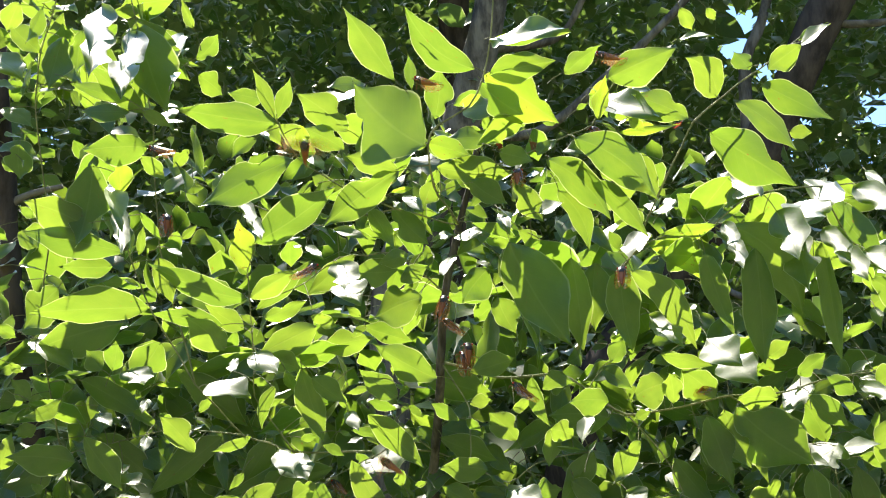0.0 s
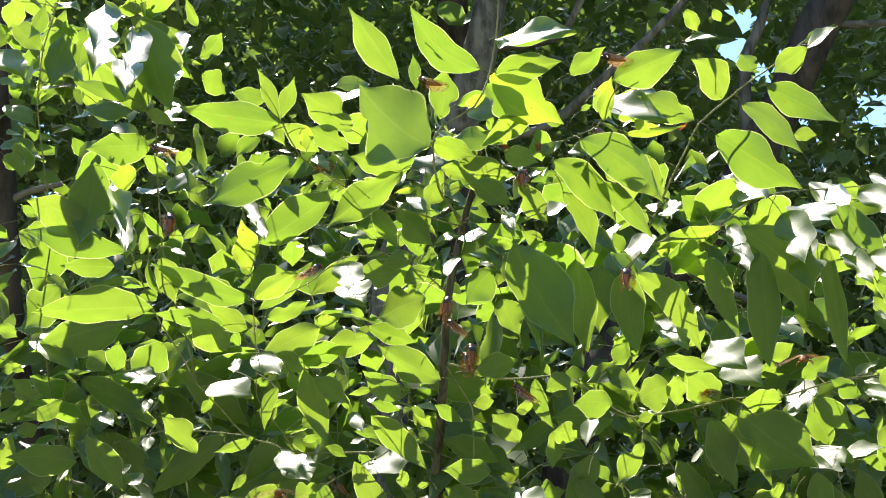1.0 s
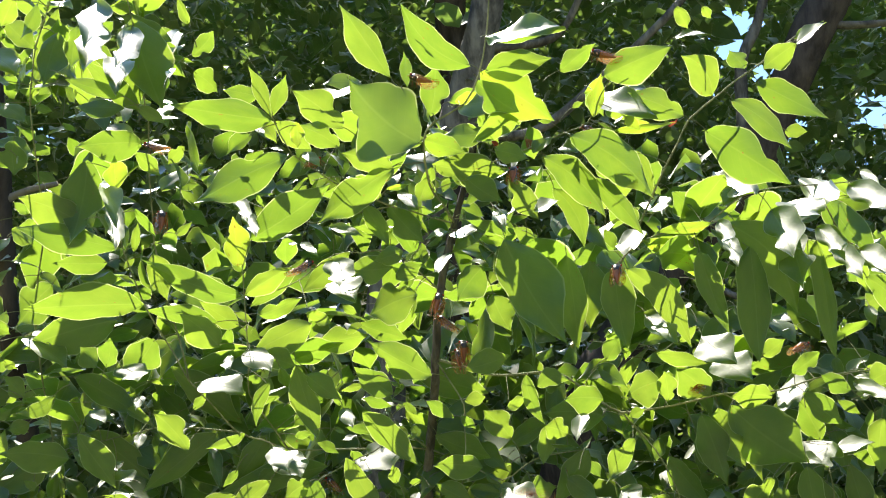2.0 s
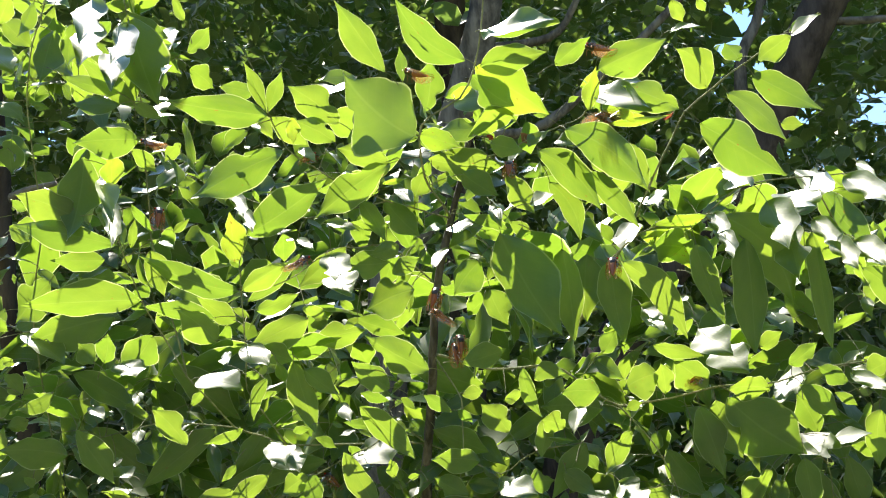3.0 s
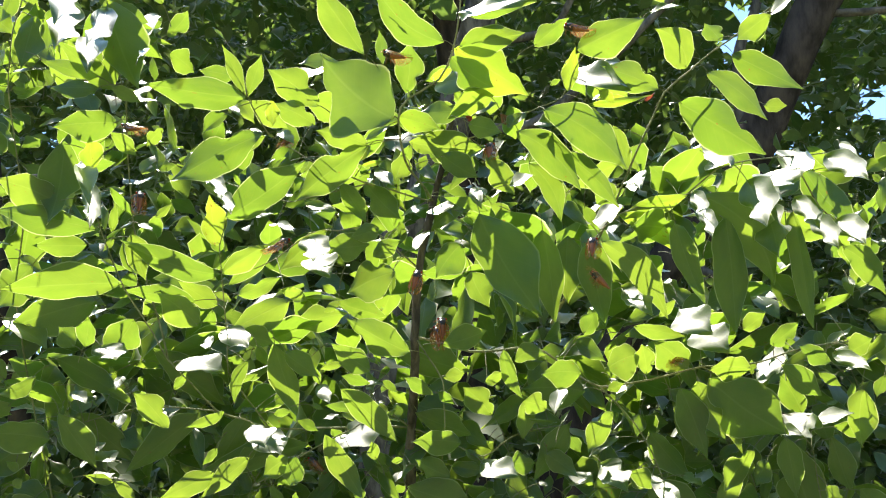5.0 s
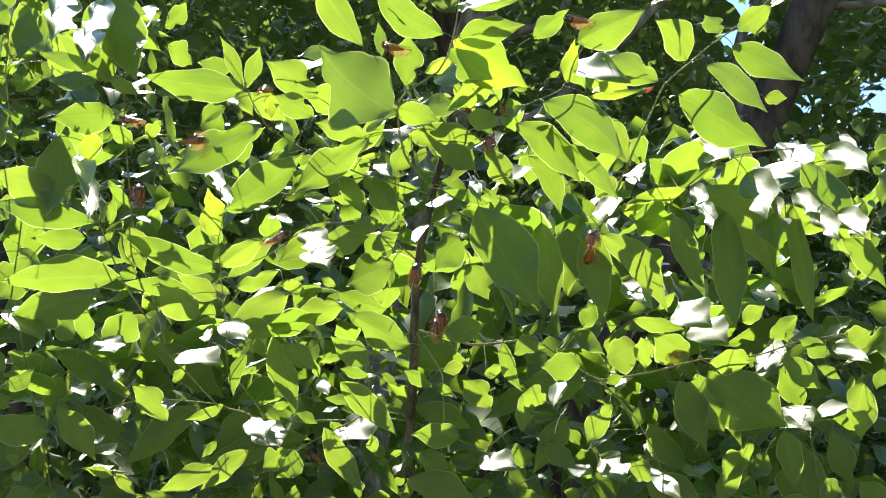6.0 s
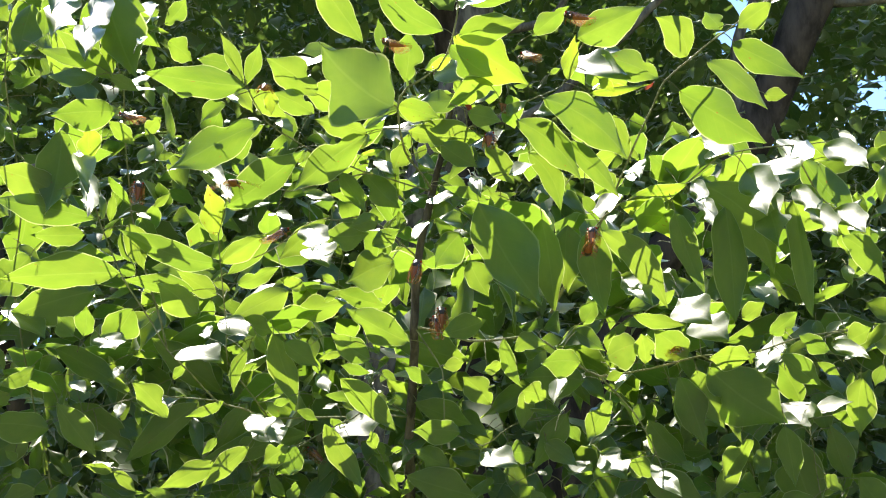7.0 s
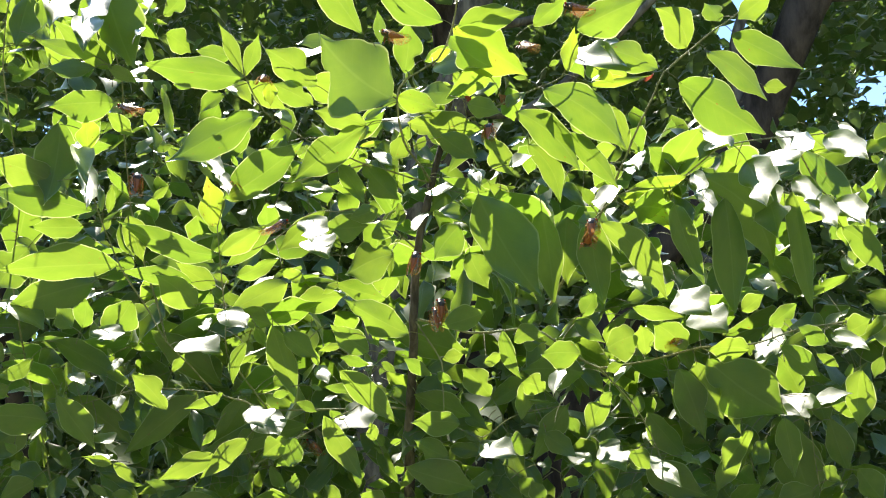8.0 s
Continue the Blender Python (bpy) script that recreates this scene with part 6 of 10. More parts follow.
leaf(b, (-0.148, 0.987, 2.140), (0.054, 0.046, -0.006), 0.044, -43, 30, 0, (-0.163, 0.974, 2.148))
leaf(b, (-0.137, 0.935, 2.083), (-0.005, -0.007, -0.009), 0.005, -20, 31, 0, (-0.118, 0.949, 2.085))
leaf(b, (-0.075, 1.013, 2.073), (0.013, 0.010, 0.016), 0.010, 19, 28, 0, (-0.087, 0.997, 2.065))
leaf(b, (-0.122, 0.977, 2.049), (0.017, -0.001, 0.003), 0.008, 47, 35, 0, (-0.162, 0.985, 2.049))
leaf(b, (-0.068, 1.032, 2.000), (0.009, 0.004, 0.008), 0.007, 33, 28, 0, (-0.069, 1.015, 1.965))
leaf(b, (-0.053, 0.975, 2.032), (-0.013, 0.004, -0.003), 0.005, -46, 30, 0, (-0.038, 0.960, 1.997))
leaf(b, (-0.260, 0.937, 2.122), (0.010, -0.010, -0.011), 0.010, 29, 30, 0, (-0.260, 0.961, 2.155))
leaf(b, (-0.081, 0.971, 2.090), (0.005, 0.003, 0.022), 0.009, -130, 32, 0, (-0.082, 0.965, 2.058))
leaf(b, (-0.114, 1.016, 2.105), (0.003, -0.003, 0.033), 0.015, -51, 46, 0, (-0.109, 1.020, 2.078))
grow(b)
b = branch("branch", 0.0013, [(-0.298, 0.995, 1.790), (-0.357, 0.986, 1.960), (-0.363, 0.960, 2.033), (-0.365, 0.933, 2.107), (-0.377, 0.890, 2.195), (-0.390, 0.855, 2.261)])
leaf(b, (-0.418, 0.913, 2.290), (0.028, 0.045, 0.023), 0.025, -119, 23, 0, (-0.390, 0.855, 2.261))
leaf(b, (-0.381, 0.874, 2.243), (-0.007, 0.093, 0.002), 0.041, 73, 15, 0, (-0.380, 0.862, 2.243))
leaf(b, (-0.407, 0.947, 2.236), (0.026, -0.051, 0.016), 0.020, -86, 11, 0, (-0.412, 0.957, 2.233))
leaf(b, (-0.395, 1.105, 1.935), (-0.018, -0.038, 0.051), 0.021, 107, 19, 0, (-0.389, 1.118, 1.912))
leaf(b, (-0.373, 1.030, 2.054), (0.031, 0.030, 0.069), 0.034, 36, 15, 0, (-0.381, 1.022, 2.030))
leaf(b, (-0.416, 0.959, 2.350), (0.025, -0.037, -0.071), 0.034, 76, 9, 0, (-0.423, 0.968, 2.362))
leaf(b, (-0.326, 0.979, 2.130), (0.012, -0.025, -0.084), 0.033, 84, 7, 0, (-0.328, 0.983, 2.142))
leaf(b, (-0.312, 1.130, 1.886), (-0.012, 0.018, -0.046), 0.022, -172, 2, 0, (-0.306, 1.122, 1.900))
leaf(b, (-0.351, 1.078, 1.856), (-0.043, -0.039, -0.043), 0.026, -52, 26, 0, (-0.344, 1.085, 1.863))
leaf(b, (-0.431, 0.939, 2.184), (0.008, -0.016, -0.045), 0.011, 15, 13, 0, (-0.435, 0.947, 2.198))
leaf(b, (-0.288, 1.128, 1.889), (-0.021, 0.022, -0.040), 0.019, -179, 13, 0, (-0.278, 1.118, 1.901))
leaf(b, (-0.348, 1.103, 1.874), (-0.002, -0.039, -0.068), 0.030, -12, 26, 0, (-0.347, 1.114, 1.887))
leaf(b, (-0.404, 0.912, 2.236), (0.012, -0.029, -0.062), 0.015, 2, 13, 0, (-0.407, 0.917, 2.247))
leaf(b, (-0.361, 0.956, 2.123), (0.021, 0.020, 0.014), 0.020, 34, 12, 0, (-0.365, 0.931, 2.110))
leaf(b, (-0.339, 0.928, 2.205), (-0.002, 0.032, 0.037), 0.009, 2, 13, 0, (-0.375, 0.895, 2.184))
leaf(b, (-0.338, 0.905, 2.184), (0.029, 0.014, -0.003), 0.009, 128, 3, 0, (-0.374, 0.899, 2.176))
leaf(b, (-0.383, 0.976, 2.069), (0.019, 0.011, -0.005), 0.012, 135, 0, 0, (-0.364, 0.950, 2.060))
leaf(b, (-0.322, 0.996, 1.925), (0.032, -0.006, -0.019), 0.020, 57, 26, 0, (-0.332, 0.998, 1.931))
leaf(b, (-0.391, 0.802, 2.186), (0.046, -0.085, -0.107), 0.039, 7, 44, 0, (-0.397, 0.813, 2.205))
leaf(b, (-0.395, 0.817, 2.164), (0.043, -0.080, -0.100), 0.039, 8, 44, 0, (-0.400, 0.827, 2.182))
leaf(b, (-0.360, 0.834, 2.173), (0.031, -0.091, -0.103), 0.031, 3, 42, 0, (-0.364, 0.845, 2.191))
leaf(b, (-0.373, 0.850, 2.154), (0.032, -0.092, -0.100), 0.031, 4, 43, 0, (-0.377, 0.861, 2.172))
leaf(b, (-0.364, 0.838, 2.194), (0.024, 0.045, -0.104), 0.058, -36, 33, 0, (-0.380, 0.881, 2.212))
leaf(b, (-0.396, 0.883, 2.227), (0.064, 0.014, -0.030), 0.030, -58, 28, 0, (-0.382, 0.875, 2.223))
leaf(b, (-0.419, 0.893, 2.248), (0.032, 0.009, 0.003), 0.015, -57, 28, 0, (-0.386, 0.867, 2.239))
leaf(b, (-0.431, 0.847, 2.188), (-0.014, 0.024, -0.046), 0.030, 45, 35, 0, (-0.426, 0.839, 2.209))
leaf(b, (-0.350, 0.864, 2.084), (-0.070, -0.016, 0.057), 0.028, 63, 29, 0, (-0.330, 0.868, 2.076))
leaf(b, (-0.362, 0.882, 2.098), (-0.006, -0.020, 0.050), 0.028, 15, 34, 0, (-0.359, 0.893, 2.079))
leaf(b, (-0.345, 0.879, 2.078), (0.011, 0.054, 0.057), 0.025, 16, 42, 0, (-0.349, 0.861, 2.067))
leaf(b, (-0.330, 0.888, 2.174), (-0.032, 0.089, 0.107), 0.021, -10, 45, 0, (-0.374, 0.901, 2.173))
leaf(b, (-0.298, 0.869, 2.160), (0.031, -0.011, 0.023), 0.023, -57, 35, 0, (-0.318, 0.876, 2.153))
leaf(b, (-0.305, 0.902, 2.158), (0.034, 0.010, -0.017), 0.032, -44, 34, 0, (-0.321, 0.898, 2.171))
leaf(b, (-0.416, 0.993, 1.938), (-0.065, -0.001, -0.003), 0.030, 67, 29, 0, (-0.395, 0.993, 1.945))
leaf(b, (-0.399, 1.006, 1.868), (-0.118, 0.011, -0.023), 0.051, 66, 33, 0, (-0.379, 1.005, 1.878))
leaf(b, (-0.345, 0.994, 1.841), (-0.032, 0.021, -0.049), 0.043, 49, 34, 0, (-0.318, 0.992, 1.847))
leaf(b, (-0.348, 0.901, 2.271), (-0.066, -0.009, -0.015), 0.040, 28, 30, 0, (-0.328, 0.904, 2.281))
leaf(b, (-0.375, 1.140, 1.898), (0.084, 0.052, -0.001), 0.059, -28, 28, 0, (-0.393, 1.129, 1.904))
leaf(b, (-0.373, 0.883, 2.194), (0.036, 0.062, -0.020), 0.043, -35, 33, 0, (-0.377, 0.890, 2.195))
leaf(b, (-0.372, 0.996, 2.114), (-0.011, -0.007, -0.007), 0.008, -43, 28, 0, (-0.356, 0.986, 2.121))
leaf(b, (-0.414, 1.028, 1.872), (-0.007, -0.007, -0.004), 0.004, -30, 33, 0, (-0.410, 1.055, 1.881))
leaf(b, (-0.342, 1.023, 1.894), (0.013, -0.001, -0.003), 0.007, 40, 31, 0, (-0.332, 0.990, 1.889))
leaf(b, (-0.326, 1.002, 2.145), (0.026, -0.003, -0.007), 0.012, -50, 29, 0, (-0.332, 1.024, 2.134))
leaf(b, (-0.387, 1.002, 1.950), (-0.014, 0.006, -0.014), 0.010, 74, 33, 0, (-0.357, 0.986, 1.960))
leaf(b, (-0.341, 1.015, 1.983), (0.016, 0.007, 0.024), 0.011, -85, 46, 0, (-0.358, 0.982, 1.972))
grow(b)
b = branch("branch", 0.0013, [(-0.473, 1.176, 1.584), (-0.510, 1.115, 1.753), (-0.523, 1.045, 1.887), (-0.499, 0.986, 1.990), (-0.509, 0.917, 2.122), (-0.497, 0.884, 2.183), (-0.471, 0.853, 2.268)])
leaf(b, (-0.397, 1.149, 1.863), (0.018, -0.075, -0.057), 0.042, -78, 5, 0, (-0.402, 1.166, 1.870))
leaf(b, (-0.498, 0.941, 2.347), (-0.023, 0.050, -0.001), 0.019, -93, 5, 0, (-0.489, 0.921, 2.341))
leaf(b, (-0.501, 0.984, 2.227), (-0.028, -0.021, -0.083), 0.038, 164, 6, 0, (-0.494, 0.989, 2.242))
leaf(b, (-0.526, 0.976, 2.215), (0.018, -0.014, -0.061), 0.025, 108, 16, 0, (-0.532, 0.981, 2.230))
leaf(b, (-0.467, 0.945, 2.188), (-0.002, -0.031, 0.044), 0.019, 81, 0, 0, (-0.467, 0.952, 2.178))
leaf(b, (-0.559, 1.219, 2.111), (0.014, -0.033, -0.051), 0.022, 119, 17, 0, (-0.564, 1.231, 2.123))
leaf(b, (-0.537, 1.255, 2.150), (-0.000, -0.059, -0.073), 0.042, 135, 23, 0, (-0.537, 1.269, 2.161))
leaf(b, (-0.555, 1.218, 2.139), (0.002, 0.003, -0.059), 0.021, 25, 2, 0, (-0.556, 1.217, 2.155))
leaf(b, (-0.498, 0.975, 2.163), (-0.017, 0.010, 0.064), 0.025, 106, 9, 0, (-0.493, 0.972, 2.136))
leaf(b, (-0.564, 1.166, 2.077), (0.024, 0.024, -0.056), 0.022, 46, 1, 0, (-0.572, 1.158, 2.090))
leaf(b, (-0.502, 1.201, 1.968), (-0.035, -0.082, 0.058), 0.044, 113, 22, 0, (-0.495, 1.217, 1.949))
leaf(b, (-0.588, 1.122, 2.068), (-0.030, 0.062, -0.068), 0.033, 86, 19, 0, (-0.581, 1.108, 2.078))
leaf(b, (-0.606, 1.010, 2.371), (0.008, 0.064, -0.026), 0.022, -105, 6, 0, (-0.608, 0.990, 2.373))
leaf(b, (-0.549, 0.971, 2.233), (0.048, 0.004, -0.069), 0.029, 41, 13, 0, (-0.561, 0.970, 2.246))
leaf(b, (-0.498, 1.122, 1.966), (-0.050, 0.015, -0.023), 0.019, -61, 21, 0, (-0.479, 1.116, 1.969))
leaf(b, (-0.570, 0.980, 2.215), (0.002, -0.026, -0.028), 0.016, -33, 6, 0, (-0.571, 0.995, 2.225))
leaf(b, (-0.561, 0.914, 2.218), (0.012, -0.063, -0.048), 0.036, 82, 19, 0, (-0.564, 0.931, 2.225))
leaf(b, (-0.587, 1.021, 2.305), (0.019, -0.033, -0.050), 0.021, 82, 10, 0, (-0.594, 1.033, 2.317))
leaf(b, (-0.544, 0.958, 2.215), (-0.008, -0.011, -0.056), 0.019, -3, 7, 0, (-0.541, 0.963, 2.231))
leaf(b, (-0.486, 1.131, 1.939), (-0.049, -0.022, -0.021), 0.023, -50, 15, 0, (-0.468, 1.140, 1.941))
leaf(b, (-0.507, 0.962, 2.309), (-0.013, -0.030, -0.048), 0.025, 160, 10, 0, (-0.504, 0.968, 2.319))
leaf(b, (-0.549, 0.959, 1.917), (0.009, -0.002, -0.048), 0.012, 44, 9, 0, (-0.553, 0.960, 1.933))
leaf(b, (-0.610, 1.048, 1.930), (-0.028, 0.013, -0.040), 0.018, -155, 8, 0, (-0.598, 1.042, 1.942))
leaf(b, (-0.557, 1.211, 1.685), (-0.024, -0.016, -0.026), 0.019, -73, 14, 0, (-0.549, 1.216, 1.693))
leaf(b, (-0.575, 1.171, 1.605), (-0.052, -0.043, -0.056), 0.038, -57, 13, 0, (-0.562, 1.182, 1.613))
leaf(b, (-0.532, 1.186, 1.657), (-0.060, -0.045, -0.053), 0.050, -75, 27, 0, (-0.488, 1.151, 1.653))
leaf(b, (-0.511, 1.020, 1.935), (0.035, 0.002, -0.031), 0.017, 48, 27, 0, (-0.520, 1.020, 1.943))
leaf(b, (-0.492, 1.140, 1.796), (0.010, -0.011, -0.074), 0.031, -8, 26, 0, (-0.512, 1.103, 1.775))
leaf(b, (-0.438, 1.160, 1.608), (-0.045, -0.036, -0.021), 0.017, -19, 13, 0, (-0.429, 1.167, 1.612))
leaf(b, (-0.537, 1.169, 1.635), (-0.046, -0.042, -0.059), 0.037, -59, 14, 0, (-0.486, 1.156, 1.641))
leaf(b, (-0.415, 1.133, 1.663), (0.060, 0.001, -0.075), 0.037, 59, 12, 0, (-0.429, 1.132, 1.674))
leaf(b, (-0.451, 1.163, 1.607), (-0.003, -0.016, -0.039), 0.018, -25, 14, 0, (-0.450, 1.167, 1.618))
leaf(b, (-0.457, 1.112, 1.786), (0.032, -0.014, -0.033), 0.019, 50, 27, 0, (-0.513, 1.103, 1.777))
leaf(b, (-0.605, 1.009, 2.041), (-0.043, -0.026, -0.006), 0.016, -134, 17, 0, (-0.595, 1.015, 2.042))
leaf(b, (-0.493, 1.229, 1.598), (0.014, -0.000, -0.060), 0.027, 48, 27, 0, (-0.473, 1.176, 1.584))
leaf(b, (-0.532, 1.170, 1.655), (0.025, 0.022, 0.025), 0.019, 73, 7, 0, (-0.489, 1.150, 1.657))
leaf(b, (-0.585, 1.199, 1.686), (-0.120, 0.020, 0.043), 0.037, -56, 14, 0, (-0.565, 1.195, 1.673))
leaf(b, (-0.589, 1.090, 1.794), (0.008, -0.011, -0.061), 0.026, 15, 8, 0, (-0.591, 1.093, 1.806))
leaf(b, (-0.585, 1.067, 1.883), (-0.030, -0.023, -0.034), 0.020, -51, 26, 0, (-0.578, 1.072, 1.891))
leaf(b, (-0.451, 1.162, 1.633), (-0.093, -0.014, 0.028), 0.028, -46, 27, 0, (-0.482, 1.161, 1.626))
leaf(b, (-0.533, 1.203, 1.613), (0.091, 0.010, -0.054), 0.041, 62, 13, 0, (-0.479, 1.166, 1.612))
leaf(b, (-0.622, 1.132, 1.777), (0.023, 0.005, -0.044), 0.014, 82, 4, 0, (-0.633, 1.129, 1.791))
leaf(b, (-0.546, 1.192, 1.677), (0.027, -0.004, -0.047), 0.022, 52, 4, 0, (-0.557, 1.194, 1.690))
leaf(b, (-0.572, 1.044, 1.991), (-0.020, -0.030, -0.042), 0.021, -38, 12, 0, (-0.564, 1.056, 2.001))
leaf(b, (-0.484, 1.071, 1.915), (-0.017, 0.003, -0.031), 0.017, -140, 0, 0, (-0.519, 1.036, 1.903))
leaf(b, (-0.449, 1.185, 1.622), (0.068, -0.003, -0.055), 0.028, 73, 26, 0, (-0.478, 1.167, 1.609))
leaf(b, (-0.596, 1.062, 1.800), (-0.043, -0.006, 0.043), 0.018, -61, 12, 0, (-0.588, 1.064, 1.791))
leaf(b, (-0.552, 1.007, 1.833), (-0.033, 0.017, 0.023), 0.010, -33, 26, 0, (-0.521, 1.058, 1.863))
leaf(b, (-0.318, 1.201, 1.644), (-0.056, -0.045, -0.052), 0.028, -47, 12, 0, (-0.304, 1.212, 1.651))
leaf(b, (-0.573, 1.144, 1.637), (-0.007, -0.018, -0.052), 0.031, -29, 0, 0, (-0.571, 1.148, 1.648))
leaf(b, (-0.579, 1.154, 1.689), (-0.006, -0.026, -0.071), 0.030, -26, 13, 0, (-0.577, 1.161, 1.703))
leaf(b, (-0.527, 1.027, 2.054), (0.041, -0.031, -0.090), 0.026, 26, 27, 0, (-0.536, 1.033, 2.067))
leaf(b, (-0.475, 1.189, 1.657), (-0.038, -0.004, 0.043), 0.023, -44, 12, 0, (-0.486, 1.155, 1.642))
leaf(b, (-0.332, 1.182, 1.597), (0.021, -0.021, -0.056), 0.031, 18, 14, 0, (-0.340, 1.189, 1.611))
leaf(b, (-0.503, 1.135, 1.711), (0.004, -0.003, -0.061), 0.022, 23, 6, 0, (-0.501, 1.131, 1.710))
leaf(b, (-0.541, 0.970, 2.240), (0.057, -0.013, -0.060), 0.046, 49, 27, 0, (-0.549, 0.972, 2.249))
leaf(b, (-0.554, 1.000, 2.178), (0.015, -0.029, 0.026), 0.013, -179, 4, 0, (-0.558, 1.008, 2.171))
leaf(b, (-0.582, 0.947, 2.254), (0.015, 0.035, -0.022), 0.020, 142, 4, 0, (-0.586, 0.937, 2.260))
leaf(b, (-0.515, 0.938, 2.165), (0.028, 0.002, 0.012), 0.013, 127, 5, 0, (-0.526, 0.937, 2.160))
leaf(b, (-0.474, 0.866, 2.089), (0.018, 0.011, -0.002), 0.010, 126, 0, 0, (-0.509, 0.920, 2.115))
leaf(b, (-0.472, 0.932, 2.103), (0.013, 0.014, -0.007), 0.009, 142, 7, 0, (-0.507, 0.929, 2.098))
leaf(b, (-0.529, 0.898, 2.073), (0.013, 0.016, 0.008), 0.018, 37, 13, 0, (-0.507, 0.932, 2.092))
leaf(b, (-0.580, 0.915, 2.199), (0.040, 0.016, -0.021), 0.089, 46, 12, 0, (-0.590, 0.911, 2.204))
leaf(b, (-0.555, 0.926, 2.127), (0.046, 0.003, -0.017), 0.032, 58, 26, 0, (-0.509, 0.917, 2.122))
leaf(b, (-0.533, 0.863, 2.122), (0.020, 0.017, 0.005), 0.021, 53, 14, 0, (-0.506, 0.907, 2.140))
leaf(b, (-0.591, 1.003, 2.115), (0.049, 0.004, -0.024), 0.046, 49, 27, 0, (-0.602, 1.002, 2.120))
leaf(b, (-0.536, 0.882, 2.253), (-0.022, 0.024, -0.030), 0.027, -175, 9, 0, (-0.483, 0.867, 2.230))
leaf(b, (-0.488, 0.833, 2.216), (0.030, -0.016, 0.024), 0.025, 156, 11, 0, (-0.483, 0.868, 2.227))
leaf(b, (-0.487, 0.922, 1.976), (-0.015, -0.014, 0.009), 0.013, -132, 7, 0, (-0.500, 0.978, 2.005))
leaf(b, (-0.535, 0.991, 1.978), (0.031, 0.006, 0.016), 0.022, 135, 10, 0, (-0.545, 0.989, 1.972))
leaf(b, (-0.587, 1.002, 2.092), (0.012, 0.018, -0.012), 0.014, 126, 5, 0, (-0.593, 0.993, 2.098))
leaf(b, (-0.556, 0.952, 1.978), (0.014, 0.021, -0.016), 0.017, 135, 1, 0, (-0.500, 0.982, 1.999))
leaf(b, (-0.531, 0.962, 1.854), (0.015, 0.022, -0.011), 0.016, 117, 5, 0, (-0.542, 0.945, 1.857))
leaf(b, (-0.518, 0.982, 1.811), (0.013, 0.012, -0.008), 0.011, 124, 11, 0, (-0.532, 0.968, 1.815))
leaf(b, (-0.500, 1.070, 1.858), (0.040, -0.034, -0.033), 0.014, 20, 13, 0, (-0.508, 1.077, 1.864))
leaf(b, (-0.464, 1.115, 1.805), (0.021, 0.009, 0.008), 0.015, 80, 7, 0, (-0.474, 1.111, 1.801))
leaf(b, (-0.566, 0.923, 2.248), (0.042, 0.013, -0.043), 0.033, -64, 33, 0, (-0.579, 0.919, 2.266))
leaf(b, (-0.493, 0.912, 2.262), (-0.042, 0.041, -0.100), 0.031, 48, 30, 0, (-0.487, 0.906, 2.282))
leaf(b, (-0.517, 0.906, 2.263), (-0.025, 0.024, -0.040), 0.025, 62, 32, 0, (-0.508, 0.897, 2.281))
leaf(b, (-0.475, 0.889, 2.207), (-0.023, 0.021, -0.063), 0.041, 47, 33, 0, (-0.490, 0.876, 2.204))
leaf(b, (-0.439, 0.856, 2.119), (0.072, 0.003, -0.023), 0.019, -71, 30, 0, (-0.458, 0.855, 2.131))
leaf(b, (-0.553, 0.976, 2.101), (-0.012, 0.024, -0.037), 0.037, 18, 35, 0, (-0.549, 0.967, 2.120))
leaf(b, (-0.523, 0.956, 1.969), (0.033, 0.000, -0.018), 0.023, -85, 34, 0, (-0.501, 0.991, 1.981))
leaf(b, (-0.474, 0.984, 1.907), (-0.050, 0.019, -0.039), 0.051, 71, 35, 0, (-0.460, 0.978, 1.923))
leaf(b, (-0.522, 1.055, 1.781), (-0.025, -0.007, 0.023), 0.027, 64, 34, 0, (-0.514, 1.092, 1.798))
leaf(b, (-0.514, 1.010, 1.846), (0.070, -0.010, -0.031), 0.045, 30, 45, 0, (-0.531, 1.012, 1.859))
leaf(b, (-0.473, 1.079, 1.812), (0.095, 0.010, -0.047), 0.037, -73, 29, 0, (-0.515, 1.086, 1.809))
leaf(b, (-0.467, 1.138, 1.748), (0.089, 0.021, -0.056), 0.043, -62, 29, 0, (-0.507, 1.120, 1.739))
leaf(b, (-0.585, 1.152, 1.672), (0.076, -0.017, 0.052), 0.050, -83, 34, 0, (-0.605, 1.157, 1.665))
leaf(b, (-0.484, 1.012, 1.838), (-0.031, 0.036, 0.031), 0.022, -10, 45, 0, (-0.470, 0.996, 1.832))
leaf(b, (-0.481, 1.098, 1.637), (-0.044, 0.009, -0.020), 0.029, 59, 28, 0, (-0.464, 1.095, 1.651))
leaf(b, (-0.502, 0.961, 2.208), (0.018, -0.054, 0.031), 0.036, 24, 30, 0, (-0.509, 0.982, 2.204))
leaf(b, (-0.702, 1.157, 2.446), (0.066, 0.015, 0.012), 0.042, -41, 28, 0, (-0.724, 1.152, 2.449))
leaf(b, (-0.517, 1.064, 2.204), (0.043, -0.066, 0.044), 0.055, 9, 35, 0, (-0.528, 1.082, 2.200))
leaf(b, (-0.568, 1.171, 2.136), (0.095, -0.021, 0.037), 0.060, -24, 35, 0, (-0.590, 1.176, 2.134))
leaf(b, (-0.585, 1.269, 2.183), (0.064, 0.017, 0.010), 0.039, -29, 33, 0, (-0.606, 1.263, 2.187))
leaf(b, (-0.512, 1.033, 1.773), (0.055, 0.053, -0.010), 0.045, -24, 29, 0, (-0.526, 1.019, 1.782))
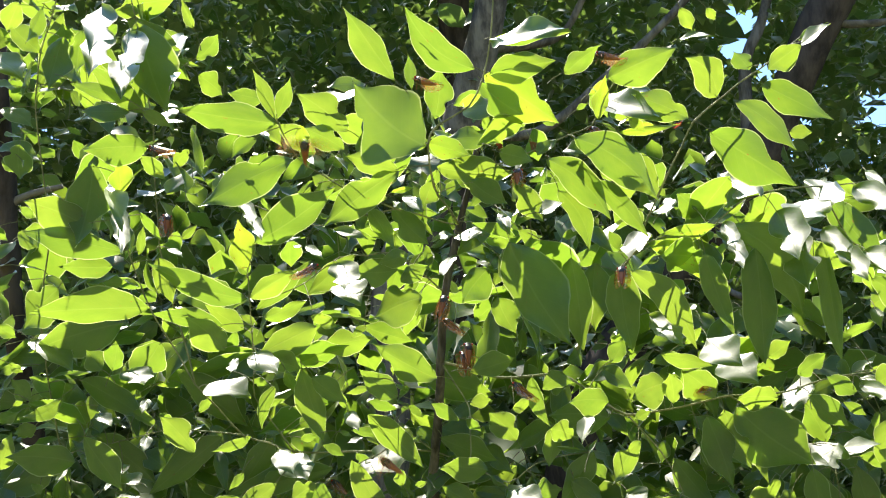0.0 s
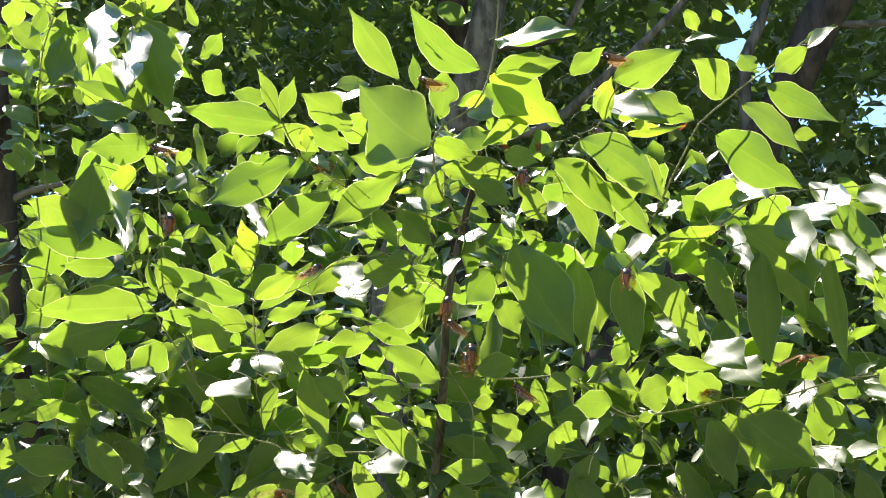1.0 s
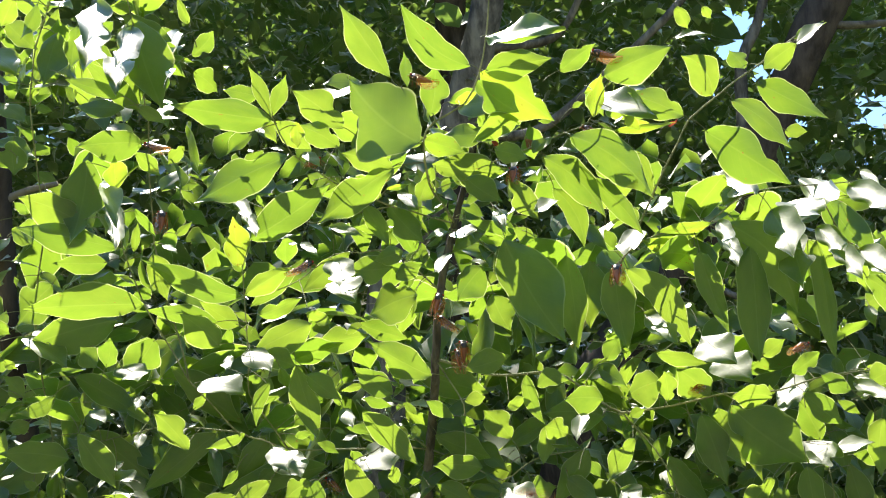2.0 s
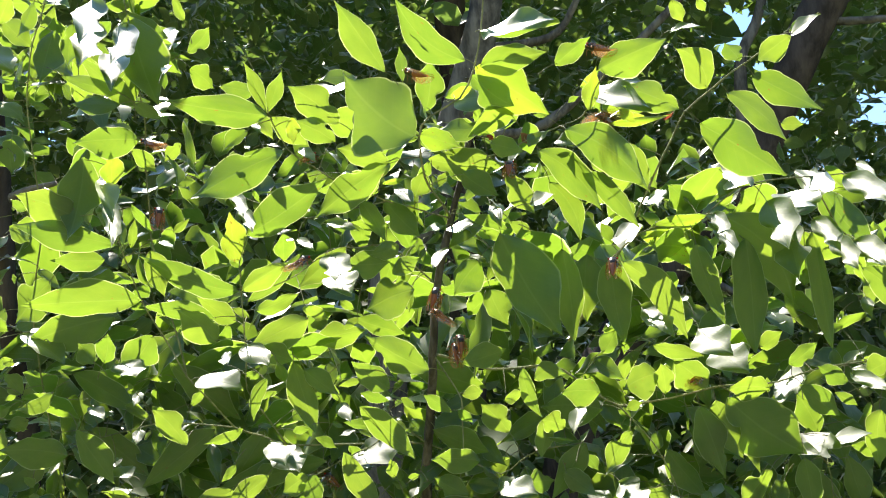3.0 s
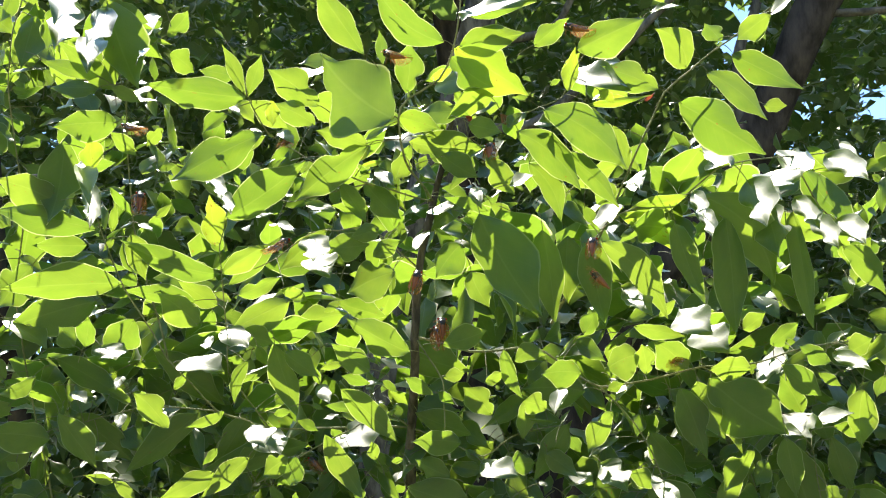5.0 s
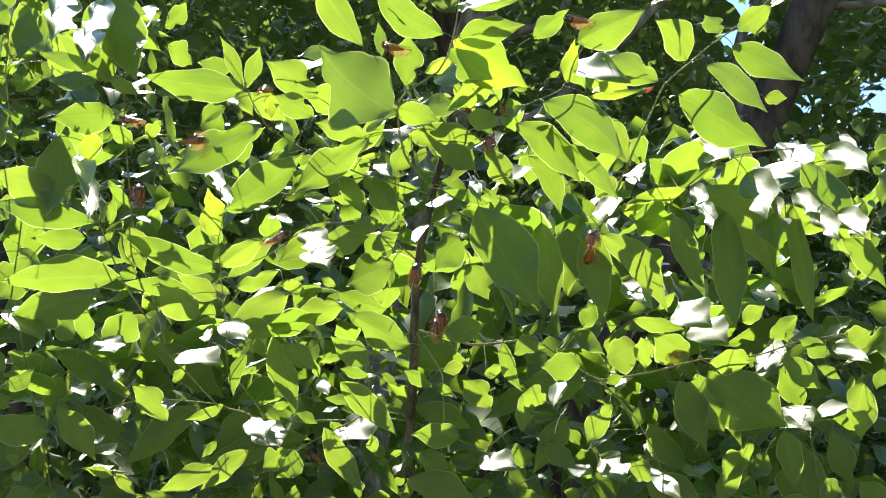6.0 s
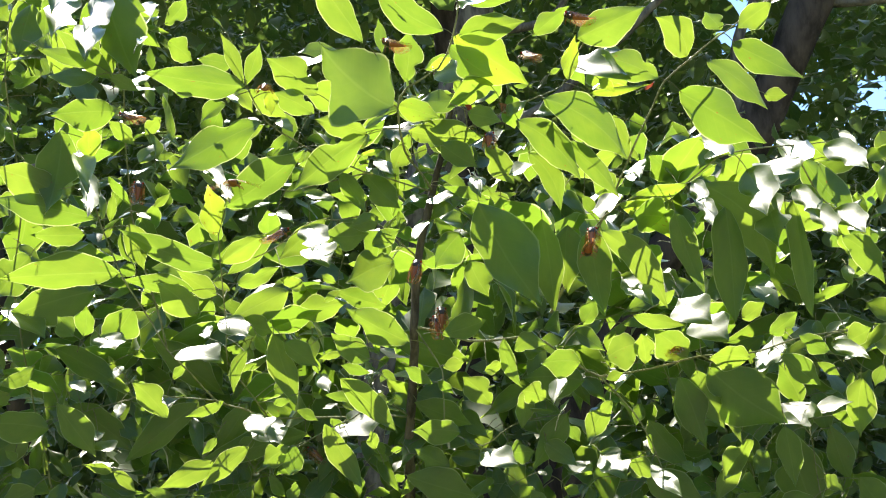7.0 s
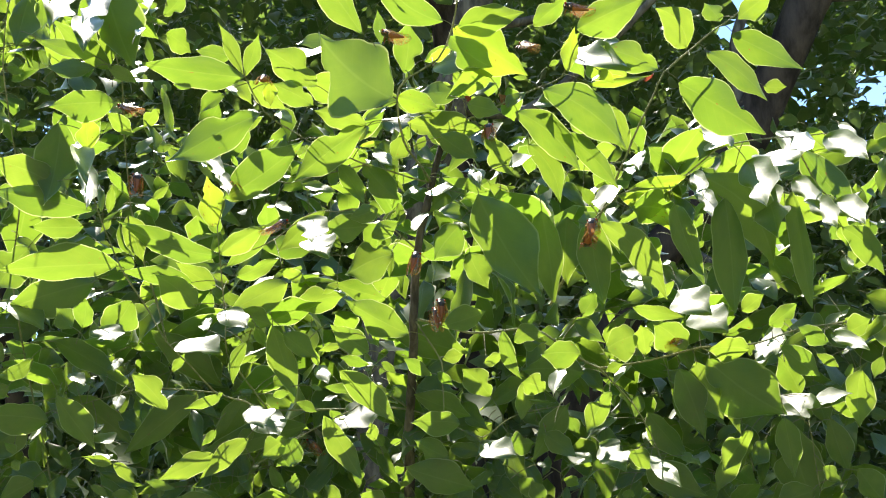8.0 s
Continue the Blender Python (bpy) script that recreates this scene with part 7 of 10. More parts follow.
leaf(b, (-0.414, 1.206, 1.838), (-0.096, -0.006, -0.025), 0.068, 28, 30, 0, (-0.395, 1.208, 1.849))
leaf(b, (-0.431, 1.263, 2.090), (-0.040, 0.047, -0.034), 0.043, -14, 35, 0, (-0.420, 1.250, 2.104))
leaf(b, (-0.710, 1.375, 2.106), (0.081, -0.037, 0.041), 0.067, -22, 28, 0, (-0.730, 1.384, 2.103))
leaf(b, (-0.584, 1.213, 2.111), (0.066, -0.016, 0.026), 0.037, -7, 28, 0, (-0.605, 1.218, 2.109))
leaf(b, (-0.494, 1.162, 1.969), (0.061, 0.026, 0.005), 0.034, -10, 33, 0, (-0.514, 1.154, 1.974))
leaf(b, (-0.411, 1.190, 1.825), (0.077, -0.028, 0.035), 0.058, -36, 29, 0, (-0.432, 1.198, 1.823))
leaf(b, (-0.436, 1.069, 1.870), (-0.008, -0.007, -0.005), 0.006, -32, 34, 0, (-0.410, 1.073, 1.880))
leaf(b, (-0.317, 1.195, 1.609), (0.024, -0.001, 0.000), 0.010, 34, 28, 0, (-0.359, 1.196, 1.619))
leaf(b, (-0.512, 1.076, 1.879), (-0.002, -0.001, -0.015), 0.009, 134, 30, 0, (-0.521, 1.057, 1.865))
leaf(b, (-0.496, 0.992, 1.972), (0.023, 0.002, 0.002), 0.014, -54, 32, 0, (-0.503, 0.996, 1.973))
leaf(b, (-0.558, 1.148, 1.716), (-0.030, 0.012, 0.014), 0.013, 82, 45, 0, (-0.533, 1.138, 1.724))
leaf(b, (-0.557, 1.138, 1.615), (0.008, 0.009, -0.018), 0.010, -70, 31, 0, (-0.535, 1.133, 1.644))
leaf(b, (-0.561, 1.116, 1.792), (-0.016, 0.004, -0.008), 0.008, 60, 32, 0, (-0.545, 1.101, 1.814))
leaf(b, (-0.467, 0.914, 2.144), (0.019, -0.003, -0.024), 0.016, -64, 46, 0, (-0.504, 0.903, 2.147))
leaf(b, (-0.534, 1.196, 1.644), (-0.013, 0.003, -0.022), 0.009, 92, 32, 0, (-0.539, 1.189, 1.665))
leaf(b, (-0.434, 1.080, 1.949), (0.020, 0.011, -0.008), 0.012, 52, 46, 0, (-0.463, 1.069, 1.946))
leaf(b, (-0.524, 1.173, 1.636), (0.013, -0.020, 0.017), 0.016, -52, 28, 0, (-0.485, 1.156, 1.640))
leaf(b, (-0.534, 1.003, 1.923), (0.007, 0.001, -0.014), 0.007, -56, 34, 0, (-0.513, 1.020, 1.930))
leaf(b, (-0.440, 1.025, 1.865), (0.013, -0.006, 0.006), 0.008, -42, 28, 0, (-0.436, 1.057, 1.842))
leaf(b, (-0.431, 1.066, 1.998), (-0.032, 0.004, -0.018), 0.017, 87, 35, 0, (-0.414, 1.063, 2.019))
leaf(b, (-0.560, 1.168, 1.656), (0.013, 0.005, 0.011), 0.010, -39, 29, 0, (-0.567, 1.168, 1.615))
leaf(b, (-0.545, 1.097, 1.768), (-0.012, 0.000, -0.006), 0.005, 61, 30, 0, (-0.512, 1.103, 1.775))
leaf(b, (-0.559, 1.077, 1.894), (0.008, -0.002, -0.011), 0.006, -109, 33, 0, (-0.523, 1.045, 1.887))
leaf(b, (-0.491, 1.127, 1.686), (0.003, 0.013, -0.029), 0.012, 8, 46, 0, (-0.495, 1.140, 1.683))
leaf(b, (-0.456, 1.061, 1.940), (0.031, 0.010, -0.001), 0.019, -56, 33, 0, (-0.491, 1.039, 1.937))
leaf(b, (-0.551, 1.031, 1.887), (-0.007, 0.001, -0.030), 0.016, 88, 31, 0, (-0.523, 1.045, 1.887))
leaf(b, (-0.582, 1.121, 1.839), (-0.021, 0.001, -0.010), 0.013, 73, 30, 0, (-0.554, 1.131, 1.842))
leaf(b, (-0.549, 0.981, 2.080), (0.008, -0.006, -0.012), 0.009, -82, 46, 0, (-0.565, 0.984, 2.092))
leaf(b, (-0.475, 0.954, 2.165), (0.003, 0.001, -0.013), 0.006, -35, 30, 0, (-0.466, 0.986, 2.161))
grow(b)
b = branch("branch", 0.0011, [(-0.010, 1.117, 1.724), (-0.066, 1.041, 1.753), (-0.065, 1.041, 1.722), (-0.125, 1.032, 1.688), (-0.193, 1.046, 1.649)])
leaf(b, (-0.174, 1.043, 1.648), (0.013, 0.023, -0.032), 0.014, 141, 18, 0, (-0.177, 1.036, 1.658))
leaf(b, (-0.179, 1.163, 1.653), (0.043, 0.009, -0.026), 0.013, 117, 7, 0, (-0.198, 1.160, 1.658))
leaf(b, (-0.167, 1.136, 1.601), (-0.003, 0.025, -0.048), 0.024, -177, 15, 0, (-0.166, 1.126, 1.615))
leaf(b, (-0.277, 1.155, 1.651), (-0.018, -0.019, -0.043), 0.019, -49, 14, 0, (-0.273, 1.159, 1.661))
leaf(b, (-0.274, 1.082, 1.626), (0.050, 0.014, -0.029), 0.021, 59, 26, 0, (-0.284, 1.079, 1.632))
leaf(b, (-0.140, 1.087, 1.828), (0.004, -0.007, -0.041), 0.017, 30, 14, 0, (-0.141, 1.089, 1.840))
leaf(b, (-0.244, 1.114, 1.612), (-0.029, -0.019, -0.024), 0.017, -70, 26, 0, (-0.236, 1.119, 1.619))
leaf(b, (-0.056, 0.974, 1.787), (0.016, -0.001, -0.011), 0.005, 76, 23, 0, (-0.075, 0.975, 1.793))
leaf(b, (-0.305, 1.172, 1.603), (-0.007, -0.039, -0.062), 0.028, -31, 14, 0, (-0.303, 1.178, 1.613))
leaf(b, (-0.112, 1.121, 1.635), (-0.008, 0.024, -0.042), 0.018, -173, 5, 0, (-0.110, 1.115, 1.645))
leaf(b, (-0.171, 1.114, 1.665), (0.030, 0.012, -0.010), 0.009, 120, 8, 0, (-0.182, 1.110, 1.669))
leaf(b, (-0.238, 1.141, 1.670), (-0.042, -0.007, -0.002), 0.018, -108, 13, 0, (-0.226, 1.143, 1.671))
leaf(b, (-0.205, 1.135, 1.656), (-0.071, -0.012, -0.000), 0.032, -66, 27, 0, (-0.183, 1.139, 1.650))
leaf(b, (-0.233, 1.134, 1.675), (0.017, -0.021, -0.063), 0.021, 44, 27, 0, (-0.236, 1.138, 1.686))
leaf(b, (-0.110, 1.129, 1.657), (-0.044, -0.004, -0.046), 0.028, -64, 12, 0, (-0.102, 1.129, 1.666))
leaf(b, (-0.120, 1.133, 1.611), (0.018, 0.018, -0.042), 0.017, 146, 13, 0, (-0.124, 1.129, 1.622))
leaf(b, (-0.324, 1.150, 1.606), (0.016, -0.009, -0.062), 0.027, 49, 27, 0, (-0.327, 1.152, 1.618))
leaf(b, (-0.134, 1.070, 1.620), (0.042, 0.029, -0.026), 0.018, 123, 22, 0, (-0.143, 1.064, 1.626))
leaf(b, (-0.237, 1.172, 1.651), (0.004, 0.001, -0.028), 0.012, 87, 2, 0, (-0.240, 1.171, 1.667))
leaf(b, (-0.118, 0.963, 1.729), (0.015, 0.003, -0.004), 0.009, 53, 12, 0, (-0.139, 0.959, 1.727))
leaf(b, (-0.188, 1.108, 1.676), (0.039, 0.006, 0.006), 0.013, 119, 4, 0, (-0.200, 1.106, 1.674))
leaf(b, (-0.212, 1.114, 1.670), (0.019, -0.006, 0.018), 0.008, 132, 10, 0, (-0.221, 1.116, 1.662))
leaf(b, (-0.060, 1.063, 1.747), (0.026, -0.007, -0.017), 0.018, 69, 12, 0, (-0.070, 1.066, 1.753))
leaf(b, (-0.037, 1.020, 1.726), (0.014, 0.000, 0.006), 0.006, 107, 10, 0, (-0.065, 1.041, 1.726))
leaf(b, (-0.156, 1.143, 1.689), (-0.078, -0.027, -0.036), 0.016, -63, 1, 0, (-0.145, 1.147, 1.694))
leaf(b, (-0.053, 0.979, 1.771), (-0.047, -0.005, 0.030), 0.031, 74, 29, 0, (-0.032, 0.981, 1.765))
leaf(b, (-0.109, 0.963, 1.752), (0.019, -0.033, -0.023), 0.017, 27, 33, 0, (-0.118, 0.977, 1.767))
leaf(b, (-0.058, 1.071, 1.727), (-0.038, -0.034, -0.038), 0.068, -18, 42, 0, (-0.047, 1.066, 1.743))
leaf(b, (-0.145, 0.988, 1.673), (-0.033, 0.010, -0.014), 0.027, 72, 35, 0, (-0.142, 1.036, 1.678))
leaf(b, (-0.139, 1.071, 1.672), (-0.039, 0.007, -0.017), 0.026, 57, 33, 0, (-0.148, 1.037, 1.675))
leaf(b, (-0.048, 1.027, 1.674), (-0.008, -0.012, 0.021), 0.015, 42, 34, 0, (-0.039, 1.040, 1.658))
leaf(b, (-0.090, 1.002, 1.754), (0.070, 0.030, -0.055), 0.034, -60, 29, 0, (-0.066, 1.041, 1.753))
leaf(b, (-0.122, 1.043, 1.768), (-0.008, -0.013, 0.024), 0.011, 21, 29, 0, (-0.114, 1.056, 1.752))
leaf(b, (-0.056, 1.021, 1.764), (-0.035, -0.009, 0.010), 0.014, 66, 30, 0, (-0.066, 1.041, 1.753))
leaf(b, (-0.092, 1.034, 1.793), (-0.029, -0.002, -0.009), 0.010, 72, 29, 0, (-0.066, 1.041, 1.753))
leaf(b, (-0.076, 1.039, 1.735), (-0.037, 0.002, 0.007), 0.013, 79, 28, 0, (-0.065, 1.041, 1.735))
leaf(b, (-0.043, 1.039, 1.771), (0.020, -0.002, -0.014), 0.011, -68, 29, 0, (-0.061, 1.047, 1.751))
leaf(b, (-0.094, 1.078, 1.666), (0.014, 0.008, -0.016), 0.013, -71, 30, 0, (-0.105, 1.072, 1.684))
leaf(b, (-0.231, 0.993, 1.658), (-0.060, 0.012, -0.029), 0.028, 71, 29, 0, (-0.214, 0.989, 1.672))
leaf(b, (-0.190, 0.988, 1.674), (-0.056, 0.019, -0.041), 0.025, 67, 28, 0, (-0.175, 0.983, 1.690))
leaf(b, (-0.137, 0.993, 1.675), (-0.013, 0.005, -0.030), 0.030, 63, 35, 0, (-0.131, 1.033, 1.685))
leaf(b, (-0.283, 1.037, 1.622), (-0.039, 0.002, 0.011), 0.011, 77, 30, 0, (-0.261, 1.036, 1.622))
leaf(b, (-0.144, 1.019, 1.614), (0.003, -0.003, 0.024), 0.016, -51, 34, 0, (-0.147, 1.023, 1.592))
leaf(b, (-0.089, 1.047, 1.607), (-0.022, -0.002, 0.018), 0.016, 80, 34, 0, (-0.069, 1.049, 1.598))
leaf(b, (-0.109, 1.017, 1.703), (0.045, 0.021, -0.073), 0.030, -62, 28, 0, (-0.110, 1.034, 1.696))
leaf(b, (-0.294, 1.049, 1.602), (0.054, -0.006, 0.012), 0.027, -68, 28, 0, (-0.316, 1.052, 1.603))
leaf(b, (-0.136, 1.029, 1.794), (-0.004, -0.009, -0.009), 0.007, -10, 45, 0, (-0.112, 1.030, 1.817))
leaf(b, (-0.089, 1.062, 1.709), (-0.008, -0.007, -0.006), 0.007, -26, 29, 0, (-0.085, 1.038, 1.711))
leaf(b, (-0.066, 1.067, 1.770), (0.007, -0.010, -0.007), 0.007, 25, 30, 0, (-0.057, 1.054, 1.748))
leaf(b, (-0.072, 1.081, 1.778), (0.019, -0.010, -0.004), 0.009, 44, 31, 0, (-0.052, 1.060, 1.746))
leaf(b, (-0.220, 1.199, 1.602), (0.003, -0.011, -0.008), 0.006, 17, 29, 0, (-0.224, 1.237, 1.626))
leaf(b, (-0.055, 1.046, 1.745), (0.015, -0.004, 0.001), 0.006, 42, 35, 0, (-0.057, 1.054, 1.748))
leaf(b, (-0.213, 1.105, 1.637), (-0.007, -0.008, -0.006), 0.005, -16, 35, 0, (-0.198, 1.090, 1.670))
leaf(b, (-0.244, 1.149, 1.632), (-0.010, 0.016, -0.019), 0.015, 27, 32, 0, (-0.236, 1.113, 1.648))
leaf(b, (-0.211, 1.110, 1.647), (-0.009, 0.002, -0.014), 0.006, 55, 32, 0, (-0.185, 1.110, 1.651))
leaf(b, (-0.223, 1.069, 1.677), (0.025, -0.008, 0.020), 0.016, -57, 31, 0, (-0.193, 1.046, 1.649))
leaf(b, (-0.251, 1.111, 1.626), (0.012, 0.022, -0.021), 0.017, -31, 46, 0, (-0.260, 1.099, 1.661))
leaf(b, (-0.075, 1.081, 1.649), (0.006, 0.011, -0.024), 0.014, -22, 34, 0, (-0.056, 1.053, 1.666))
leaf(b, (-0.195, 1.206, 1.607), (-0.016, 0.013, -0.018), 0.012, 55, 34, 0, (-0.168, 1.202, 1.635))
leaf(b, (-0.298, 1.145, 1.610), (0.010, 0.003, 0.022), 0.013, -97, 46, 0, (-0.300, 1.157, 1.573))
leaf(b, (-0.190, 1.201, 1.615), (0.019, 0.012, -0.008), 0.013, -75, 34, 0, (-0.233, 1.192, 1.609))
leaf(b, (-0.269, 1.102, 1.627), (-0.016, 0.011, -0.003), 0.008, 21, 34, 0, (-0.239, 1.088, 1.632))
leaf(b, (-0.222, 1.139, 1.636), (-0.018, -0.003, -0.015), 0.010, 96, 30, 0, (-0.213, 1.161, 1.657))
grow(b)
b = branch("branch", 0.0011, [(0.221, 1.008, 1.755), (0.262, 1.023, 1.713), (0.282, 1.035, 1.681), (0.302, 1.053, 1.630)])
leaf(b, (0.285, 1.126, 1.603), (-0.039, 0.021, -0.018), 0.016, -89, 26, 0, (0.295, 1.120, 1.607))
leaf(b, (0.379, 1.139, 1.630), (0.022, -0.016, -0.039), 0.020, 76, 15, 0, (0.373, 1.143, 1.640))
leaf(b, (0.389, 1.156, 1.605), (-0.009, -0.008, -0.050), 0.019, -11, 14, 0, (0.391, 1.158, 1.616))
leaf(b, (0.336, 1.177, 1.689), (-0.065, 0.013, -0.077), 0.034, -82, 27, 0, (0.350, 1.175, 1.699))
leaf(b, (0.288, 1.131, 1.632), (-0.042, 0.012, -0.049), 0.026, -77, 12, 0, (0.296, 1.129, 1.641))
leaf(b, (0.314, 1.162, 1.663), (-0.091, -0.003, -0.052), 0.029, -61, 14, 0, (0.333, 1.163, 1.668))
leaf(b, (0.255, 1.090, 1.707), (-0.046, -0.003, -0.020), 0.018, -47, 27, 0, (0.273, 1.029, 1.696))
leaf(b, (0.409, 1.144, 1.641), (-0.022, -0.012, -0.044), 0.017, -33, 14, 0, (0.414, 1.147, 1.651))
leaf(b, (0.246, 1.136, 1.707), (-0.003, -0.001, -0.110), 0.039, -41, 14, 0, (0.247, 1.136, 1.723))
leaf(b, (0.384, 1.125, 1.618), (-0.048, 0.029, -0.034), 0.026, -66, 27, 0, (0.393, 1.120, 1.624))
leaf(b, (0.281, 1.107, 1.661), (0.046, 0.013, -0.026), 0.014, 113, 4, 0, (0.271, 1.104, 1.667))
leaf(b, (0.227, 0.974, 1.721), (-0.035, 0.014, -0.040), 0.027, 59, 35, 0, (0.235, 1.013, 1.741))
leaf(b, (0.283, 1.075, 1.734), (-0.012, 0.003, -0.028), 0.017, 78, 33, 0, (0.290, 1.073, 1.755))
leaf(b, (0.221, 1.040, 1.667), (0.024, -0.057, -0.024), 0.043, 37, 44, 0, (0.214, 1.056, 1.680))
leaf(b, (0.252, 1.031, 1.657), (0.039, 0.001, -0.013), 0.023, -67, 34, 0, (0.285, 1.038, 1.673))
leaf(b, (0.286, 1.061, 1.710), (0.049, 0.020, -0.060), 0.035, -75, 28, 0, (0.275, 1.031, 1.692))
leaf(b, (0.273, 1.012, 1.654), (0.016, -0.076, -0.041), 0.021, 32, 30, 0, (0.287, 1.039, 1.668))
leaf(b, (0.282, 1.074, 1.644), (0.069, 0.015, -0.041), 0.044, -78, 33, 0, (0.297, 1.048, 1.643))
leaf(b, (0.252, 1.073, 1.663), (0.038, 0.008, -0.021), 0.023, -78, 35, 0, (0.289, 1.041, 1.664))
leaf(b, (0.315, 1.030, 1.654), (0.015, -0.032, -0.011), 0.016, 41, 44, 0, (0.294, 1.045, 1.651))
leaf(b, (0.265, 1.088, 1.619), (-0.006, 0.009, -0.014), 0.014, 35, 34, 0, (0.272, 1.080, 1.638))
leaf(b, (0.392, 1.095, 1.595), (0.026, -0.017, 0.032), 0.035, -44, 29, 0, (0.376, 1.105, 1.584))
leaf(b, (0.242, 1.103, 1.735), (-0.014, 0.000, -0.008), 0.007, -30, 33, 0, (0.250, 1.097, 1.757))
leaf(b, (0.288, 1.126, 1.641), (0.010, -0.010, -0.003), 0.006, 39, 35, 0, (0.256, 1.144, 1.640))
leaf(b, (0.310, 1.111, 1.691), (-0.009, -0.000, -0.005), 0.005, -26, 32, 0, (0.333, 1.103, 1.699))
leaf(b, (0.275, 1.153, 1.610), (-0.003, 0.014, 0.007), 0.009, -30, 34, 0, (0.287, 1.127, 1.602))
leaf(b, (0.229, 1.113, 1.645), (-0.018, 0.003, -0.012), 0.008, -37, 46, 0, (0.249, 1.098, 1.644))
leaf(b, (0.329, 1.151, 1.614), (-0.008, 0.016, 0.005), 0.007, -38, 33, 0, (0.337, 1.134, 1.600))
leaf(b, (0.243, 1.091, 1.725), (0.007, 0.009, 0.010), 0.009, 0, 28, 0, (0.243, 1.057, 1.718))
leaf(b, (0.284, 1.159, 1.679), (0.026, 0.007, -0.011), 0.017, -44, 33, 0, (0.264, 1.159, 1.675))
leaf(b, (0.198, 1.191, 1.613), (-0.010, 0.004, -0.011), 0.006, 60, 30, 0, (0.214, 1.169, 1.624))
leaf(b, (0.307, 1.109, 1.604), (0.001, -0.006, -0.023), 0.013, -168, 34, 0, (0.332, 1.108, 1.639))
leaf(b, (0.389, 1.096, 1.630), (0.024, 0.015, -0.009), 0.011, -21, 30, 0, (0.366, 1.095, 1.638))
leaf(b, (0.262, 1.170, 1.703), (0.000, 0.007, -0.014), 0.006, -15, 32, 0, (0.236, 1.149, 1.722))
leaf(b, (0.231, 1.163, 1.653), (-0.025, -0.017, 0.009), 0.014, 59, 31, 0, (0.255, 1.145, 1.647))
leaf(b, (0.309, 1.183, 1.644), (0.010, 0.013, -0.013), 0.012, -45, 35, 0, (0.316, 1.192, 1.668))
grow(b)
b = branch("branch", 0.0011, [(-0.003, 1.035, 1.826), (0.032, 1.024, 1.767), (0.034, 1.033, 1.714), (0.030, 1.046, 1.649)])
leaf(b, (0.060, 1.095, 1.635), (-0.020, -0.008, -0.056), 0.032, -45, 14, 0, (0.064, 1.096, 1.646))
leaf(b, (0.072, 1.135, 1.628), (-0.020, 0.005, -0.035), 0.012, -95, 4, 0, (0.078, 1.134, 1.639))
leaf(b, (0.032, 1.150, 1.611), (-0.038, -0.018, -0.046), 0.026, -54, 13, 0, (0.039, 1.153, 1.620))
leaf(b, (-0.030, 1.148, 1.837), (0.013, -0.013, -0.007), 0.011, 39, 14, 0, (-0.038, 1.156, 1.841))
leaf(b, (0.027, 0.978, 1.747), (0.020, 0.016, -0.017), 0.012, 131, 10, 0, (0.032, 1.027, 1.755))
leaf(b, (0.003, 1.121, 1.715), (0.031, 0.008, -0.005), 0.013, 125, 6, 0, (-0.008, 1.118, 1.717))
leaf(b, (0.058, 1.140, 1.735), (0.025, -0.028, -0.043), 0.027, 63, 27, 0, (0.052, 1.146, 1.744))
leaf(b, (0.042, 1.118, 1.674), (0.054, -0.007, -0.007), 0.022, 92, 8, 0, (0.030, 1.119, 1.675))
leaf(b, (0.056, 1.120, 1.653), (0.050, 0.029, -0.025), 0.022, 127, 7, 0, (0.047, 1.114, 1.658))
leaf(b, (-0.007, 0.993, 1.796), (-0.081, -0.019, 0.033), 0.039, 78, 34, 0, (0.012, 1.030, 1.801))
leaf(b, (0.020, 1.026, 1.751), (-0.033, -0.015, 0.020), 0.017, 60, 30, 0, (0.033, 1.027, 1.749))
leaf(b, (0.033, 1.025, 1.771), (0.026, -0.004, 0.003), 0.017, -76, 30, 0, (0.029, 1.025, 1.772))
leaf(b, (0.053, 1.011, 1.691), (-0.057, 0.006, 0.010), 0.032, 69, 33, 0, (0.033, 1.036, 1.698))
leaf(b, (0.040, 1.040, 1.655), (-0.045, -0.013, 0.016), 0.028, 78, 34, 0, (0.030, 1.045, 1.654))
leaf(b, (0.076, 1.017, 1.668), (0.034, -0.044, -0.018), 0.038, 37, 43, 0, (0.065, 1.031, 1.680))
leaf(b, (-0.012, 1.033, 1.644), (0.082, 0.014, -0.029), 0.040, -72, 30, 0, (0.030, 1.046, 1.649))
grow(b)
b = branch("branch", 0.0011, [(0.340, 0.990, 1.775), (0.422, 1.024, 1.740), (0.486, 1.063, 1.690), (0.500, 1.092, 1.612)])
leaf(b, (0.384, 1.105, 1.681), (0.037, -0.001, 0.020), 0.015, 73, 27, 0, (0.373, 1.105, 1.675))
leaf(b, (0.579, 1.132, 1.609), (-0.015, 0.010, -0.035), 0.018, -92, 27, 0, (0.583, 1.129, 1.619))
leaf(b, (0.521, 1.148, 1.681), (0.011, -0.019, -0.028), 0.016, 63, 14, 0, (0.517, 1.155, 1.690))
leaf(b, (0.422, 1.159, 1.769), (-0.038, 0.020, -0.084), 0.034, -100, 26, 0, (0.431, 1.154, 1.783))
leaf(b, (0.579, 1.149, 1.597), (0.012, -0.010, -0.048), 0.019, 65, 27, 0, (0.576, 1.152, 1.609))
leaf(b, (0.476, 1.159, 1.663), (0.038, -0.028, -0.021), 0.018, 81, 27, 0, (0.467, 1.165, 1.668))
